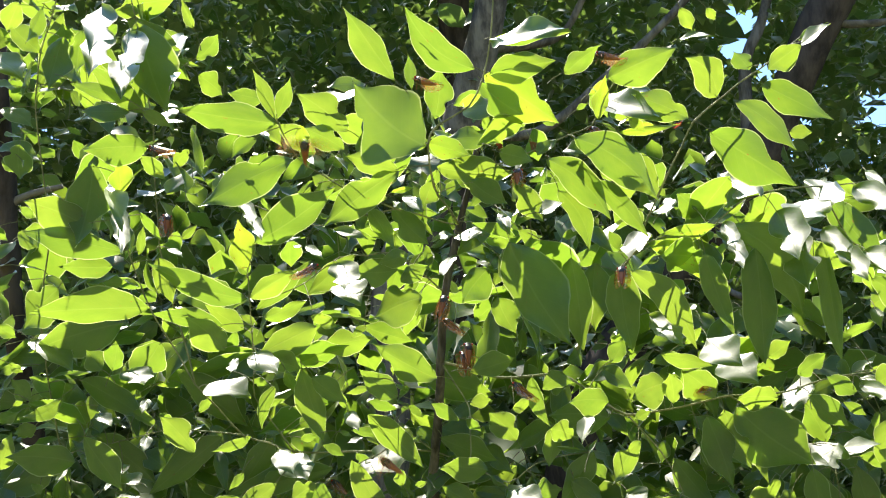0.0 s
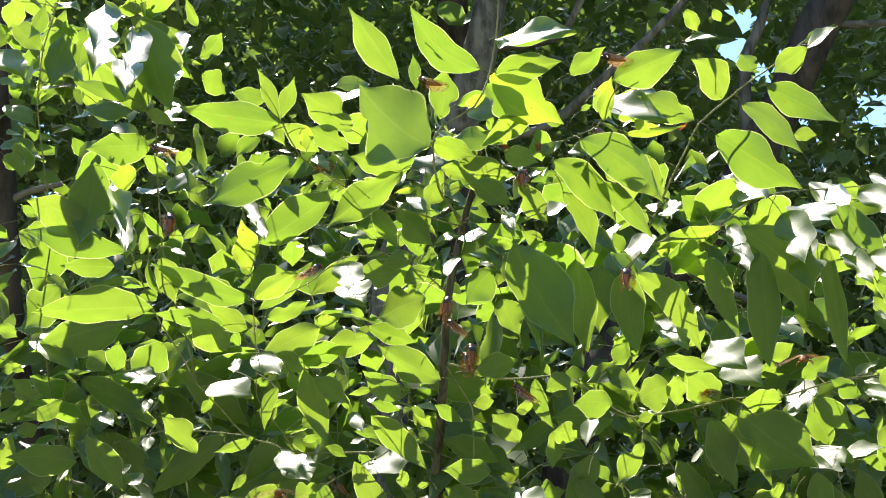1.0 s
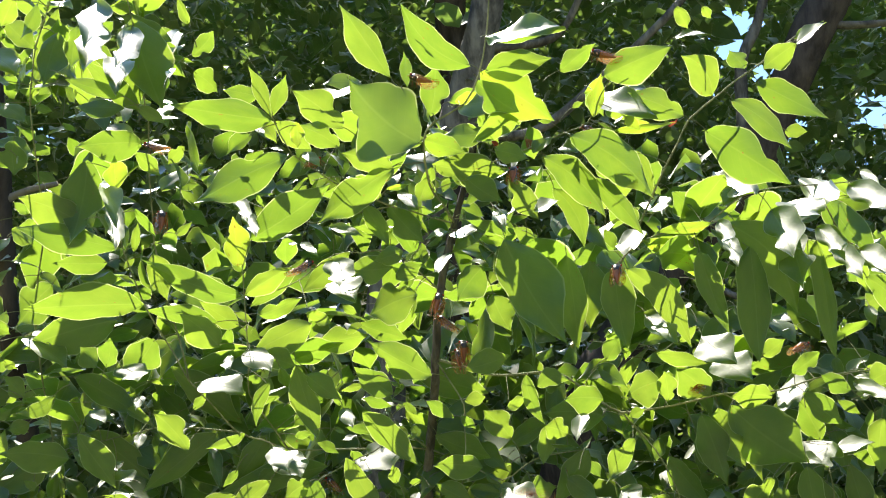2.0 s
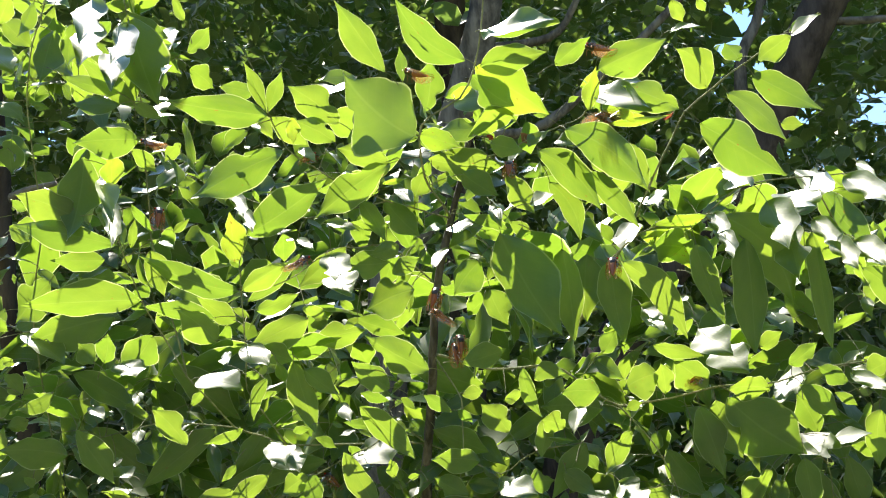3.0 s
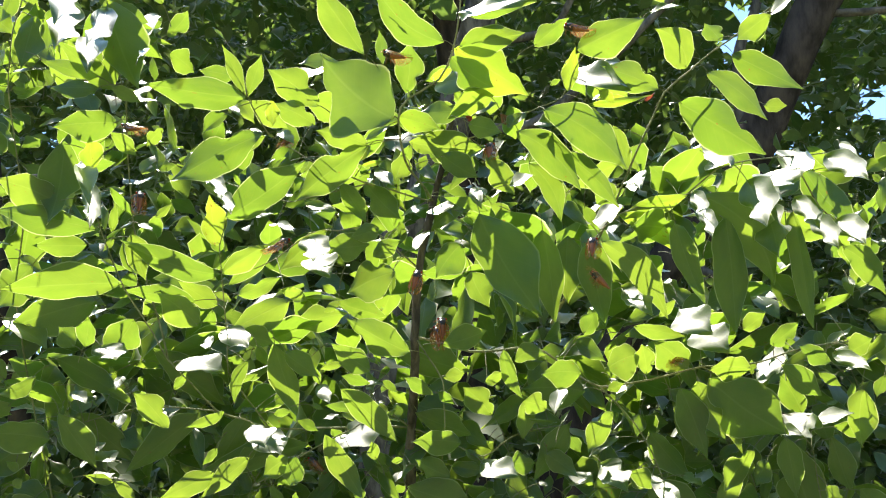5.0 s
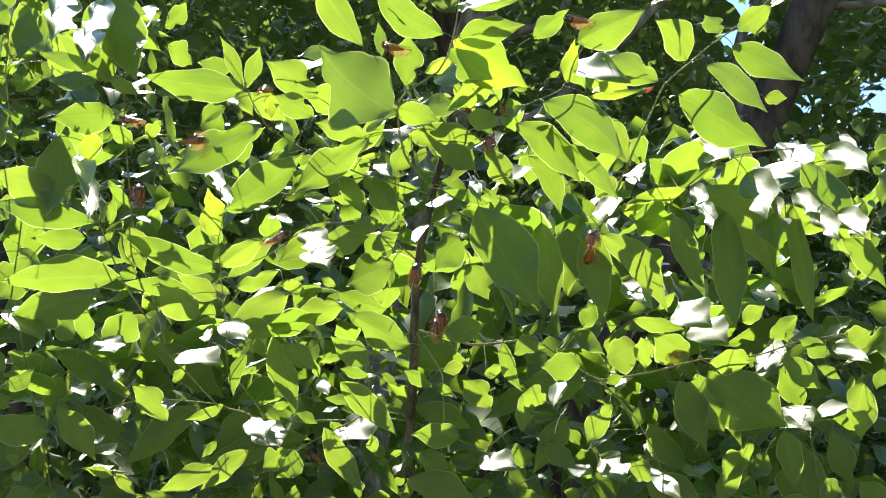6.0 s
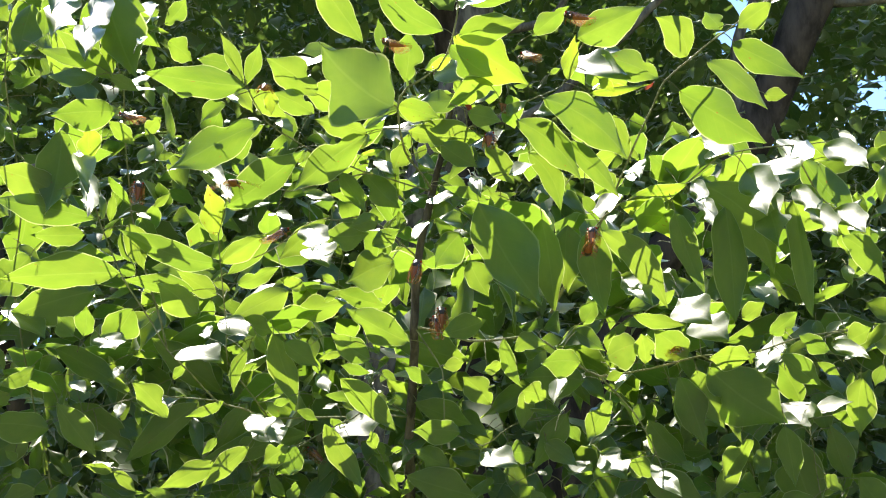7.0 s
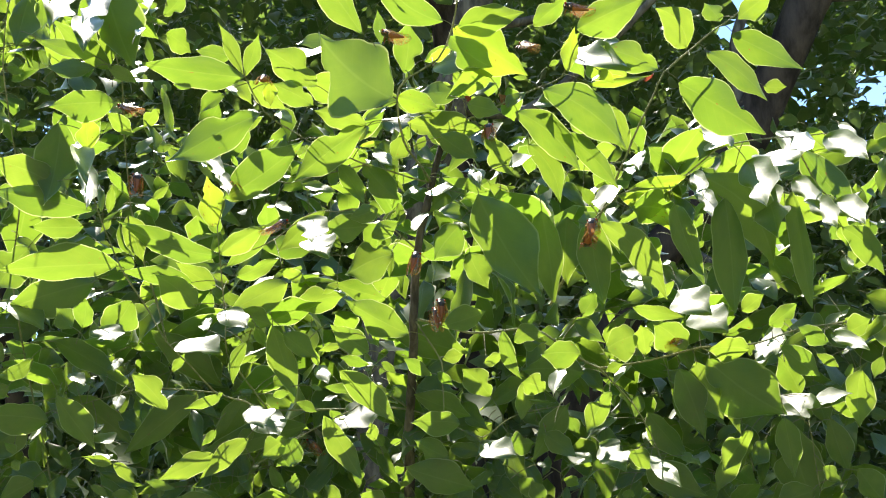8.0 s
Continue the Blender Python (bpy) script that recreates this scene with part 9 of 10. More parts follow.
leaf(b, (-0.231, 0.920, 1.977), (0.029, -0.047, -0.046), 0.018, 24, 42, 0, (-0.238, 0.932, 1.994))
leaf(b, (-0.091, 0.941, 1.996), (0.034, 0.017, -0.046), 0.025, -54, 29, 0, (-0.091, 0.947, 1.990))
leaf(b, (-0.237, 1.212, 2.058), (-0.011, 0.054, -0.029), 0.034, -15, 30, 0, (-0.234, 1.196, 2.072))
leaf(b, (-0.193, 1.060, 1.988), (-0.012, 0.010, 0.008), 0.009, -41, 29, 0, (-0.164, 1.038, 1.974))
leaf(b, (-0.220, 0.986, 2.096), (0.018, -0.005, -0.005), 0.008, 48, 28, 0, (-0.242, 1.002, 2.099))
leaf(b, (-0.177, 0.957, 2.038), (-0.014, -0.010, -0.013), 0.009, -37, 46, 0, (-0.194, 0.966, 1.995))
leaf(b, (-0.179, 1.048, 2.030), (0.011, -0.009, -0.008), 0.008, 38, 30, 0, (-0.187, 1.059, 2.051))
leaf(b, (-0.249, 0.986, 2.094), (0.008, -0.007, -0.008), 0.007, 38, 30, 0, (-0.260, 0.996, 2.119))
leaf(b, (-0.172, 0.975, 2.024), (-0.003, -0.012, -0.012), 0.010, -2, 46, 0, (-0.186, 0.964, 1.992))
leaf(b, (-0.255, 1.004, 2.142), (0.005, -0.000, -0.014), 0.007, -70, 34, 0, (-0.259, 0.985, 2.156))
leaf(b, (-0.294, 0.943, 2.032), (0.030, 0.005, -0.014), 0.016, -48, 33, 0, (-0.291, 0.975, 2.035))
leaf(b, (-0.113, 1.015, 2.025), (0.007, 0.006, -0.029), 0.018, -29, 33, 0, (-0.136, 0.998, 2.057))
leaf(b, (-0.329, 0.972, 2.091), (-0.024, 0.006, -0.020), 0.018, 51, 35, 0, (-0.322, 0.975, 2.048))
leaf(b, (-0.332, 0.957, 2.031), (0.034, -0.001, -0.001), 0.017, -93, 34, 0, (-0.322, 0.975, 2.048))
grow(b)
b = branch("branch", 0.0009, [(-0.245, 1.036, 1.735), (-0.338, 1.044, 1.743), (-0.430, 1.072, 1.726), (-0.520, 1.089, 1.707)])
leaf(b, (-0.561, 1.086, 1.698), (0.027, -0.034, 0.044), 0.026, -47, 12, 0, (-0.566, 1.093, 1.689))
leaf(b, (-0.303, 1.153, 1.825), (-0.059, 0.025, -0.029), 0.018, -104, 12, 0, (-0.284, 1.145, 1.828))
leaf(b, (-0.607, 1.154, 1.604), (0.006, -0.017, -0.044), 0.020, -11, 14, 0, (-0.609, 1.158, 1.615))
leaf(b, (-0.492, 1.181, 1.766), (0.019, -0.007, -0.023), 0.010, 45, 23, 0, (-0.500, 1.184, 1.776))
leaf(b, (-0.368, 1.158, 1.820), (0.041, 0.001, -0.016), 0.016, 60, 14, 0, (-0.379, 1.158, 1.825))
leaf(b, (-0.614, 1.147, 1.677), (0.057, 0.018, -0.075), 0.036, 81, 20, 0, (-0.627, 1.143, 1.688))
leaf(b, (-0.389, 1.157, 1.772), (0.023, -0.013, -0.070), 0.024, 37, 27, 0, (-0.393, 1.159, 1.783))
leaf(b, (-0.465, 1.140, 1.648), (-0.005, -0.020, -0.041), 0.021, -25, 12, 0, (-0.464, 1.146, 1.659))
leaf(b, (-0.322, 1.129, 1.641), (-0.043, 0.006, -0.025), 0.020, -133, 3, 0, (-0.311, 1.128, 1.647))
leaf(b, (-0.359, 1.079, 1.740), (0.009, 0.011, -0.010), 0.007, 134, 2, 0, (-0.366, 1.053, 1.738))
leaf(b, (-0.396, 1.153, 1.612), (-0.029, -0.017, -0.017), 0.019, -80, 26, 0, (-0.386, 1.158, 1.618))
leaf(b, (-0.578, 1.135, 1.667), (0.042, -0.023, -0.026), 0.013, 34, 26, 0, (-0.587, 1.140, 1.673))
leaf(b, (-0.398, 1.075, 1.769), (0.040, 0.005, -0.022), 0.016, 73, 3, 0, (-0.395, 1.061, 1.732))
leaf(b, (-0.598, 1.101, 1.714), (0.023, 0.013, -0.050), 0.022, 77, 26, 0, (-0.603, 1.099, 1.724))
leaf(b, (-0.300, 1.127, 1.729), (0.029, -0.043, -0.057), 0.018, 20, 13, 0, (-0.304, 1.133, 1.738))
leaf(b, (-0.277, 1.116, 1.823), (0.024, 0.033, -0.043), 0.020, 129, 7, 0, (-0.286, 1.104, 1.833))
leaf(b, (-0.316, 1.153, 1.820), (-0.011, -0.002, -0.021), 0.012, -89, 5, 0, (-0.310, 1.154, 1.831))
leaf(b, (-0.276, 1.150, 1.704), (0.047, -0.019, -0.030), 0.018, 37, 13, 0, (-0.286, 1.154, 1.710))
leaf(b, (-0.375, 1.165, 1.755), (0.006, -0.022, -0.046), 0.013, 6, 14, 0, (-0.376, 1.170, 1.765))
leaf(b, (-0.273, 1.134, 1.728), (0.039, -0.021, -0.052), 0.022, 36, 13, 0, (-0.280, 1.138, 1.737))
leaf(b, (-0.353, 1.180, 1.742), (-0.019, -0.019, -0.053), 0.026, -30, 26, 0, (-0.346, 1.187, 1.755))
leaf(b, (-0.313, 1.136, 1.759), (0.048, -0.018, -0.047), 0.022, 62, 27, 0, (-0.321, 1.139, 1.767))
leaf(b, (-0.294, 1.163, 1.649), (0.040, 0.000, -0.054), 0.021, 47, 26, 0, (-0.307, 1.163, 1.660))
leaf(b, (-0.433, 1.107, 1.690), (-0.055, 0.011, 0.060), 0.025, -63, 27, 0, (-0.446, 1.075, 1.722))
leaf(b, (-0.362, 0.999, 1.774), (-0.005, -0.008, 0.008), 0.006, -135, 0, 0, (-0.342, 1.045, 1.742))
leaf(b, (-0.515, 1.042, 1.767), (0.029, 0.004, 0.012), 0.010, 115, 10, 0, (-0.526, 1.040, 1.763))
leaf(b, (-0.551, 1.038, 1.752), (0.024, 0.007, 0.012), 0.017, 121, 5, 0, (-0.570, 1.032, 1.737))
leaf(b, (-0.548, 1.082, 1.749), (0.021, 0.013, -0.009), 0.014, 119, 0, 0, (-0.558, 1.076, 1.753))
leaf(b, (-0.585, 1.156, 1.711), (0.020, 0.010, 0.009), 0.007, 110, 2, 0, (-0.595, 1.151, 1.707))
leaf(b, (-0.405, 1.152, 1.727), (0.043, -0.009, -0.025), 0.035, 58, 13, 0, (-0.415, 1.154, 1.733))
leaf(b, (-0.595, 1.154, 1.691), (0.042, 0.031, 0.017), 0.038, 61, 13, 0, (-0.604, 1.147, 1.687))
leaf(b, (-0.450, 1.067, 1.749), (0.005, -0.018, -0.014), 0.004, -3, 13, 0, (-0.453, 1.076, 1.756))
leaf(b, (-0.356, 1.054, 1.764), (0.017, 0.016, -0.017), 0.015, 120, 7, 0, (-0.353, 1.049, 1.740))
leaf(b, (-0.515, 1.184, 1.712), (-0.009, -0.036, -0.025), 0.007, -18, 12, 0, (-0.513, 1.193, 1.719))
leaf(b, (-0.406, 1.112, 1.646), (0.053, 0.027, -0.014), 0.014, 118, 5, 0, (-0.417, 1.107, 1.649))
leaf(b, (-0.522, 1.119, 1.653), (0.050, 0.008, -0.018), 0.035, 56, 13, 0, (-0.533, 1.117, 1.657))
leaf(b, (-0.457, 1.000, 1.773), (-0.048, 0.015, -0.019), 0.021, 78, 38, 0, (-0.440, 0.995, 1.785))
leaf(b, (-0.503, 1.043, 1.746), (-0.024, 0.001, -0.011), 0.020, 71, 34, 0, (-0.486, 1.042, 1.759))
leaf(b, (-0.295, 1.011, 1.711), (-0.034, -0.011, 0.046), 0.034, 59, 35, 0, (-0.291, 1.040, 1.739))
leaf(b, (-0.443, 1.031, 1.702), (-0.078, -0.009, 0.015), 0.042, 65, 33, 0, (-0.438, 1.073, 1.724))
leaf(b, (-0.357, 1.101, 1.831), (0.091, 0.037, -0.076), 0.042, -64, 30, 0, (-0.370, 1.095, 1.848))
leaf(b, (-0.284, 1.092, 1.741), (-0.092, 0.021, -0.068), 0.040, 67, 28, 0, (-0.269, 1.089, 1.757))
leaf(b, (-0.363, 1.026, 1.777), (0.002, -0.027, -0.020), 0.013, -4, 46, 0, (-0.353, 1.049, 1.740))
leaf(b, (-0.433, 1.050, 1.763), (0.027, -0.022, -0.017), 0.019, 21, 46, 0, (-0.422, 1.070, 1.727))
leaf(b, (-0.364, 1.043, 1.734), (0.005, -0.027, -0.020), 0.015, 0, 46, 0, (-0.361, 1.051, 1.739))
leaf(b, (-0.378, 1.067, 1.678), (-0.029, 0.024, 0.019), 0.030, -22, 45, 0, (-0.361, 1.053, 1.675))
leaf(b, (-0.420, 1.072, 1.671), (0.001, 0.027, 0.017), 0.007, 9, 45, 0, (-0.422, 1.051, 1.665))
leaf(b, (-0.390, 1.039, 1.656), (0.021, 0.021, 0.011), 0.023, 26, 29, 0, (-0.405, 1.024, 1.656))
leaf(b, (-0.467, 1.069, 1.701), (0.005, -0.044, -0.028), 0.008, -2, 45, 0, (-0.468, 1.079, 1.718))
leaf(b, (-0.495, 1.067, 1.667), (-0.010, -0.007, 0.014), 0.014, 41, 28, 0, (-0.505, 1.086, 1.710))
leaf(b, (-0.365, 1.044, 1.652), (-0.036, -0.001, 0.009), 0.014, 64, 29, 0, (-0.343, 1.045, 1.653))
leaf(b, (-0.363, 1.042, 1.652), (0.030, 0.004, -0.021), 0.018, -64, 29, 0, (-0.377, 1.040, 1.668))
leaf(b, (-0.368, 1.061, 1.619), (0.026, 0.005, -0.005), 0.015, -56, 35, 0, (-0.387, 1.057, 1.629))
leaf(b, (-0.400, 1.072, 1.628), (0.028, -0.003, -0.011), 0.013, -63, 29, 0, (-0.418, 1.073, 1.640))
leaf(b, (-0.430, 1.013, 1.731), (0.040, 0.029, -0.064), 0.035, -48, 30, 0, (-0.439, 1.007, 1.750))
leaf(b, (-0.397, 1.069, 1.692), (-0.027, 0.020, 0.018), 0.033, -23, 46, 0, (-0.407, 1.065, 1.730))
leaf(b, (-0.506, 1.085, 1.651), (0.017, -0.009, 0.009), 0.014, -65, 29, 0, (-0.525, 1.096, 1.647))
leaf(b, (-0.363, 1.088, 1.759), (-0.013, -0.004, -0.001), 0.005, -34, 46, 0, (-0.369, 1.053, 1.737))
leaf(b, (-0.321, 1.084, 1.638), (-0.007, -0.007, -0.004), 0.006, -26, 30, 0, (-0.302, 1.093, 1.647))
leaf(b, (-0.459, 1.095, 1.715), (0.014, -0.010, -0.008), 0.008, 19, 45, 0, (-0.460, 1.078, 1.720))
leaf(b, (-0.419, 1.087, 1.765), (0.002, -0.018, -0.012), 0.012, -6, 35, 0, (-0.415, 1.067, 1.729))
leaf(b, (-0.539, 1.098, 1.689), (-0.007, -0.017, -0.007), 0.008, -18, 28, 0, (-0.520, 1.089, 1.707))
leaf(b, (-0.331, 1.106, 1.644), (0.017, 0.005, -0.004), 0.010, -39, 45, 0, (-0.355, 1.093, 1.652))
leaf(b, (-0.330, 1.124, 1.779), (0.020, 0.005, 0.002), 0.008, -89, 28, 0, (-0.357, 1.141, 1.772))
leaf(b, (-0.484, 1.098, 1.707), (0.012, -0.005, -0.005), 0.007, -99, 28, 0, (-0.490, 1.083, 1.713))
leaf(b, (-0.397, 1.092, 1.796), (-0.018, -0.006, -0.009), 0.008, -40, 28, 0, (-0.367, 1.106, 1.815))
leaf(b, (-0.303, 1.045, 1.763), (0.014, -0.007, 0.023), 0.012, -48, 34, 0, (-0.307, 1.041, 1.740))
leaf(b, (-0.319, 1.092, 1.635), (-0.000, 0.006, -0.022), 0.013, 3, 46, 0, (-0.343, 1.087, 1.651))
grow(b)
b = branch("branch", 0.0009, [(0.060, 0.815, 2.255), (-0.003, 0.828, 2.249), (-0.127, 0.840, 2.275), (-0.303, 0.848, 2.281)])
leaf(b, (-0.019, 1.106, 2.275), (0.018, 0.023, -0.083), 0.032, -134, 16, 0, (-0.024, 1.100, 2.290))
leaf(b, (-0.026, 1.139, 2.265), (0.020, -0.040, -0.082), 0.034, -72, 16, 0, (-0.031, 1.148, 2.279))
leaf(b, (-0.293, 0.830, 2.178), (-0.011, -0.024, 0.025), 0.013, -157, 3, 0, (-0.286, 0.845, 2.157))
grow(b)
b = branch("branch", 0.0009, [(0.324, 0.930, 1.969), (0.370, 0.939, 1.943), (0.445, 0.935, 1.955)])
leaf(b, (0.331, 1.025, 1.987), (0.025, -0.025, -0.065), 0.030, -105, 0, 0, (0.327, 1.029, 1.997))
leaf(b, (0.461, 1.024, 1.985), (0.099, 0.014, -0.040), 0.031, 136, 0, 0, (0.441, 1.021, 1.987))
leaf(b, (0.463, 0.980, 1.991), (-0.051, 0.036, -0.015), 0.020, -84, 18, 0, (0.472, 0.973, 1.994))
leaf(b, (0.317, 0.983, 1.914), (0.024, -0.018, -0.024), 0.010, 84, 11, 0, (0.303, 0.993, 1.921))
leaf(b, (0.375, 1.053, 1.896), (-0.031, 0.005, -0.072), 0.031, -66, 11, 0, (0.383, 1.051, 1.910))
leaf(b, (0.391, 1.060, 1.902), (0.012, -0.021, -0.037), 0.012, 50, 27, 0, (0.388, 1.066, 1.912))
leaf(b, (0.345, 0.995, 1.993), (-0.042, 0.006, -0.008), 0.009, -122, 10, 1, (0.357, 0.993, 1.996))
leaf(b, (0.449, 1.006, 1.981), (-0.018, -0.060, -0.067), 0.028, 29, 12, 0, (0.452, 1.014, 1.990))
leaf(b, (0.383, 0.983, 1.951), (-0.001, -0.007, -0.061), 0.018, 23, 27, 0, (0.383, 0.984, 1.963))
leaf(b, (0.393, 0.967, 1.908), (-0.002, -0.002, -0.057), 0.017, -11, 11, 0, (0.393, 0.968, 1.920))
leaf(b, (0.452, 0.961, 1.913), (-0.004, 0.012, -0.022), 0.016, -126, 6, 0, (0.444, 0.935, 1.955))
leaf(b, (0.336, 0.906, 1.941), (-0.007, -0.044, -0.047), 0.020, 29, 42, 0, (0.339, 0.933, 1.960))
leaf(b, (0.407, 0.884, 1.959), (0.027, -0.010, 0.024), 0.095, 41, 42, 0, (0.388, 0.890, 1.950))
leaf(b, (0.418, 0.935, 1.953), (-0.012, -0.068, -0.073), 0.048, 35, 44, 0, (0.420, 0.936, 1.951))
leaf(b, (0.335, 0.907, 1.960), (0.087, 0.044, -0.095), 0.062, -45, 38, 0, (0.332, 0.931, 1.965))
leaf(b, (0.356, 0.893, 1.926), (0.016, 0.047, -0.122), 0.040, -15, 41, 0, (0.358, 0.937, 1.950))
leaf(b, (0.436, 0.898, 1.935), (0.020, 0.041, -0.127), 0.026, -26, 41, 0, (0.432, 0.936, 1.953))
leaf(b, (0.449, 0.915, 1.958), (-0.005, -0.061, -0.058), 0.028, 38, 42, 0, (0.445, 0.935, 1.955))
leaf(b, (0.436, 1.027, 1.987), (-0.054, -0.095, 0.030), 0.069, 35, 35, 0, (0.447, 1.046, 1.988))
leaf(b, (0.407, 0.987, 1.938), (0.008, -0.017, -0.005), 0.009, 53, 46, 0, (0.417, 1.020, 1.957))
leaf(b, (0.370, 1.026, 1.924), (-0.007, 0.005, -0.011), 0.007, 59, 30, 0, (0.383, 1.025, 1.959))
leaf(b, (0.376, 0.983, 1.957), (-0.019, 0.017, -0.008), 0.010, 54, 32, 0, (0.376, 0.939, 1.944))
grow(b)


def inner_places(seed):
    """The leaves further in, in loose clumps round the twigs, and leaves added for shade."""
    rg = np.random.RandomState(seed)
    P, L = [], []
    for c, r, count in CLUMPS:
        c = Vector(c)
        for k in range(count):
            v = Vector(rg.normal(0, 1, 3))
            v = v.normalized() * rg.uniform(0.15, 1) ** 0.5
            p = (c.x + v.x * r, c.y + 0.06 + v.y * 0.16, c.z + v.z * r * 0.8)
            if open_sky(p):
                continue
            P.append(p)
            L.append(rg.uniform(0.055, 0.10))
    # leaves added between the lower twigs and the sun, only to darken these twigs
    for k in range(170):
        y = rg.uniform(1.02, 1.16)
        p = np.array((rg.uniform(-0.68, 0.72), y, 2.22 - 0.45 * y / 1.05 - rg.uniform(0.0, 0.32))) + SUNWARD * rg.uniform(0.22, 0.60)
        if not open_sky(p):
            P.append(tuple(p))
            L.append(rg.uniform(0.06, 0.11))
    for k in range(80):
        y = rg.uniform(1.02, 1.16)
        p = np.array((rg.uniform(0.10, 0.75), y, 2.20 - 0.45 * y / 1.05 - rg.uniform(0.0, 0.30))) + SUNWARD * rg.uniform(0.25, 0.60)
        if not open_sky(p):
            P.append(tuple(p))
            L.append(rg.uniform(0.06, 0.11))
    return np.array(P), np.array(L)


CLUMPS = [
    ((-0.766, 1.487, 2.486), 0.26, 60), ((-0.523, 1.566, 2.269), 0.22, 60), ((-0.258, 1.554, 2.302), 0.20, 50), ((0.138, 1.620, 2.267), 0.24, 70), ((0.422, 1.554, 2.302), 0.16, 40),
    ((-0.786, 1.518, 2.107), 0.22, 60), ((-0.488, 1.306, 1.813), 0.25, 80), ((-0.194, 1.292, 1.794), 0.22, 110), ((-0.026, 1.533, 2.067), 0.22, 60),
    ((0.155, 1.327, 1.755), 0.25, 80), ((0.450, 1.318, 1.700), 0.22, 60), ((-0.395, 1.540, 2.046), 0.20, 50),
    # added below the view, to keep light from the ground off the lower leaves
    ((-0.439, 1.119, 1.507), 0.17, 90), ((-0.216, 1.154, 1.498), 0.17, 80), ((0.012, 1.187, 1.495), 0.17, 80), ((0.239, 1.154, 1.498), 0.17, 80), ((0.461, 1.119, 1.507), 0.17, 90),
]
Pi, Li = inner_places(31)
leaf_cloud("inner_leaves", 32, Pi, Li, INNER, tree)


# ---- cicadas ----
def ball(bm, at, size, seg=12, rings=8):
    m = Matrix.Translation(at) @ Matrix.Diagonal((*size, 1))
    bmesh.ops.create_uvsphere(bm, u_segments=seg, v_segments=rings, radius=1.0, matrix=m)


def lathe(bm, rings, sides=14):
    """One closed body round the y axis: rows of y, half width, half height and lift."""
    last = None
    for y, rx, rz, dz in rings:
        ring = [bm.verts.new((rx * math.cos(2 * math.pi * k / sides), y, dz + rz * math.sin(2 * math.pi * k / sides))) for k in range(sides)]
        if last:
            for k in range(sides):
                bm.faces.new((last[k], last[(k + 1) % sides], ring[(k + 1) % sides], ring[k]))
        else:
            bm.faces.new(ring)
        last = ring
    bm.faces.new(last[::-1])
    bmesh.ops.recalc_face_normals(bm, faces=bm.faces)


def wing_mesh(name, length, width, side):
    """A long rounded wing from its root at the origin, along -y, with a little camber."""
    pts, uvs, faces = [], [], []
    rows, cols = 10, 5
    for i in range(rows + 1):
        s = i / rows
        h = width * (0.25 + 0.75 * math.sin(math.pi * min(1, 0.12 + 0.86 * s)) ** 0.6)
        for j in range(cols + 1):
            q = j / cols
            pts.append((side * (q * h + 0.15 * width * math.sin(3 * s)), -s * length, 0.10 * width * math.sin(math.pi * q)))
            uvs.append((s * 2, q))
    for i in range(rows):
        for j in range(cols):
            k = i * (cols + 1) + j
            faces.append((k, k + 1, k + cols + 2, k + cols + 1))
    me = bpy.data.meshes.new(name)
    me.from_pydata(pts, [], faces)
    layer = me.uv_layers.new(name="UVMap")
    for lp in me.loops:
        layer.data[lp.index].uv = uvs[lp.vertex_index]
    return me


FORE = {s: wing_mesh("forewing", 0.031, 0.011, s) for s in (-1, 1)}
HIND = {s: wing_mesh("hindwing", 0.019, 0.010, s) for s in (-1, 1)}


def wing_pose(kind, s, spread, lift=0.0):
    """How a wing sits on its cicada: folded like a roof, or spread and lifted."""
    y, inward, outward = (0.0075, -4, 80) if kind == "forewing" else (0.0045, -3, 55)
    if spread:
        return pose(0.003 * s, y, 0.0038) @ pose(0, 0, 0, 0, -lift * s, 0) @ pose(0, 0, 0, 0, 0, outward * s)
    return pose(0.003 * s, y, 0.0038, 0, 52 * s, inward * s)


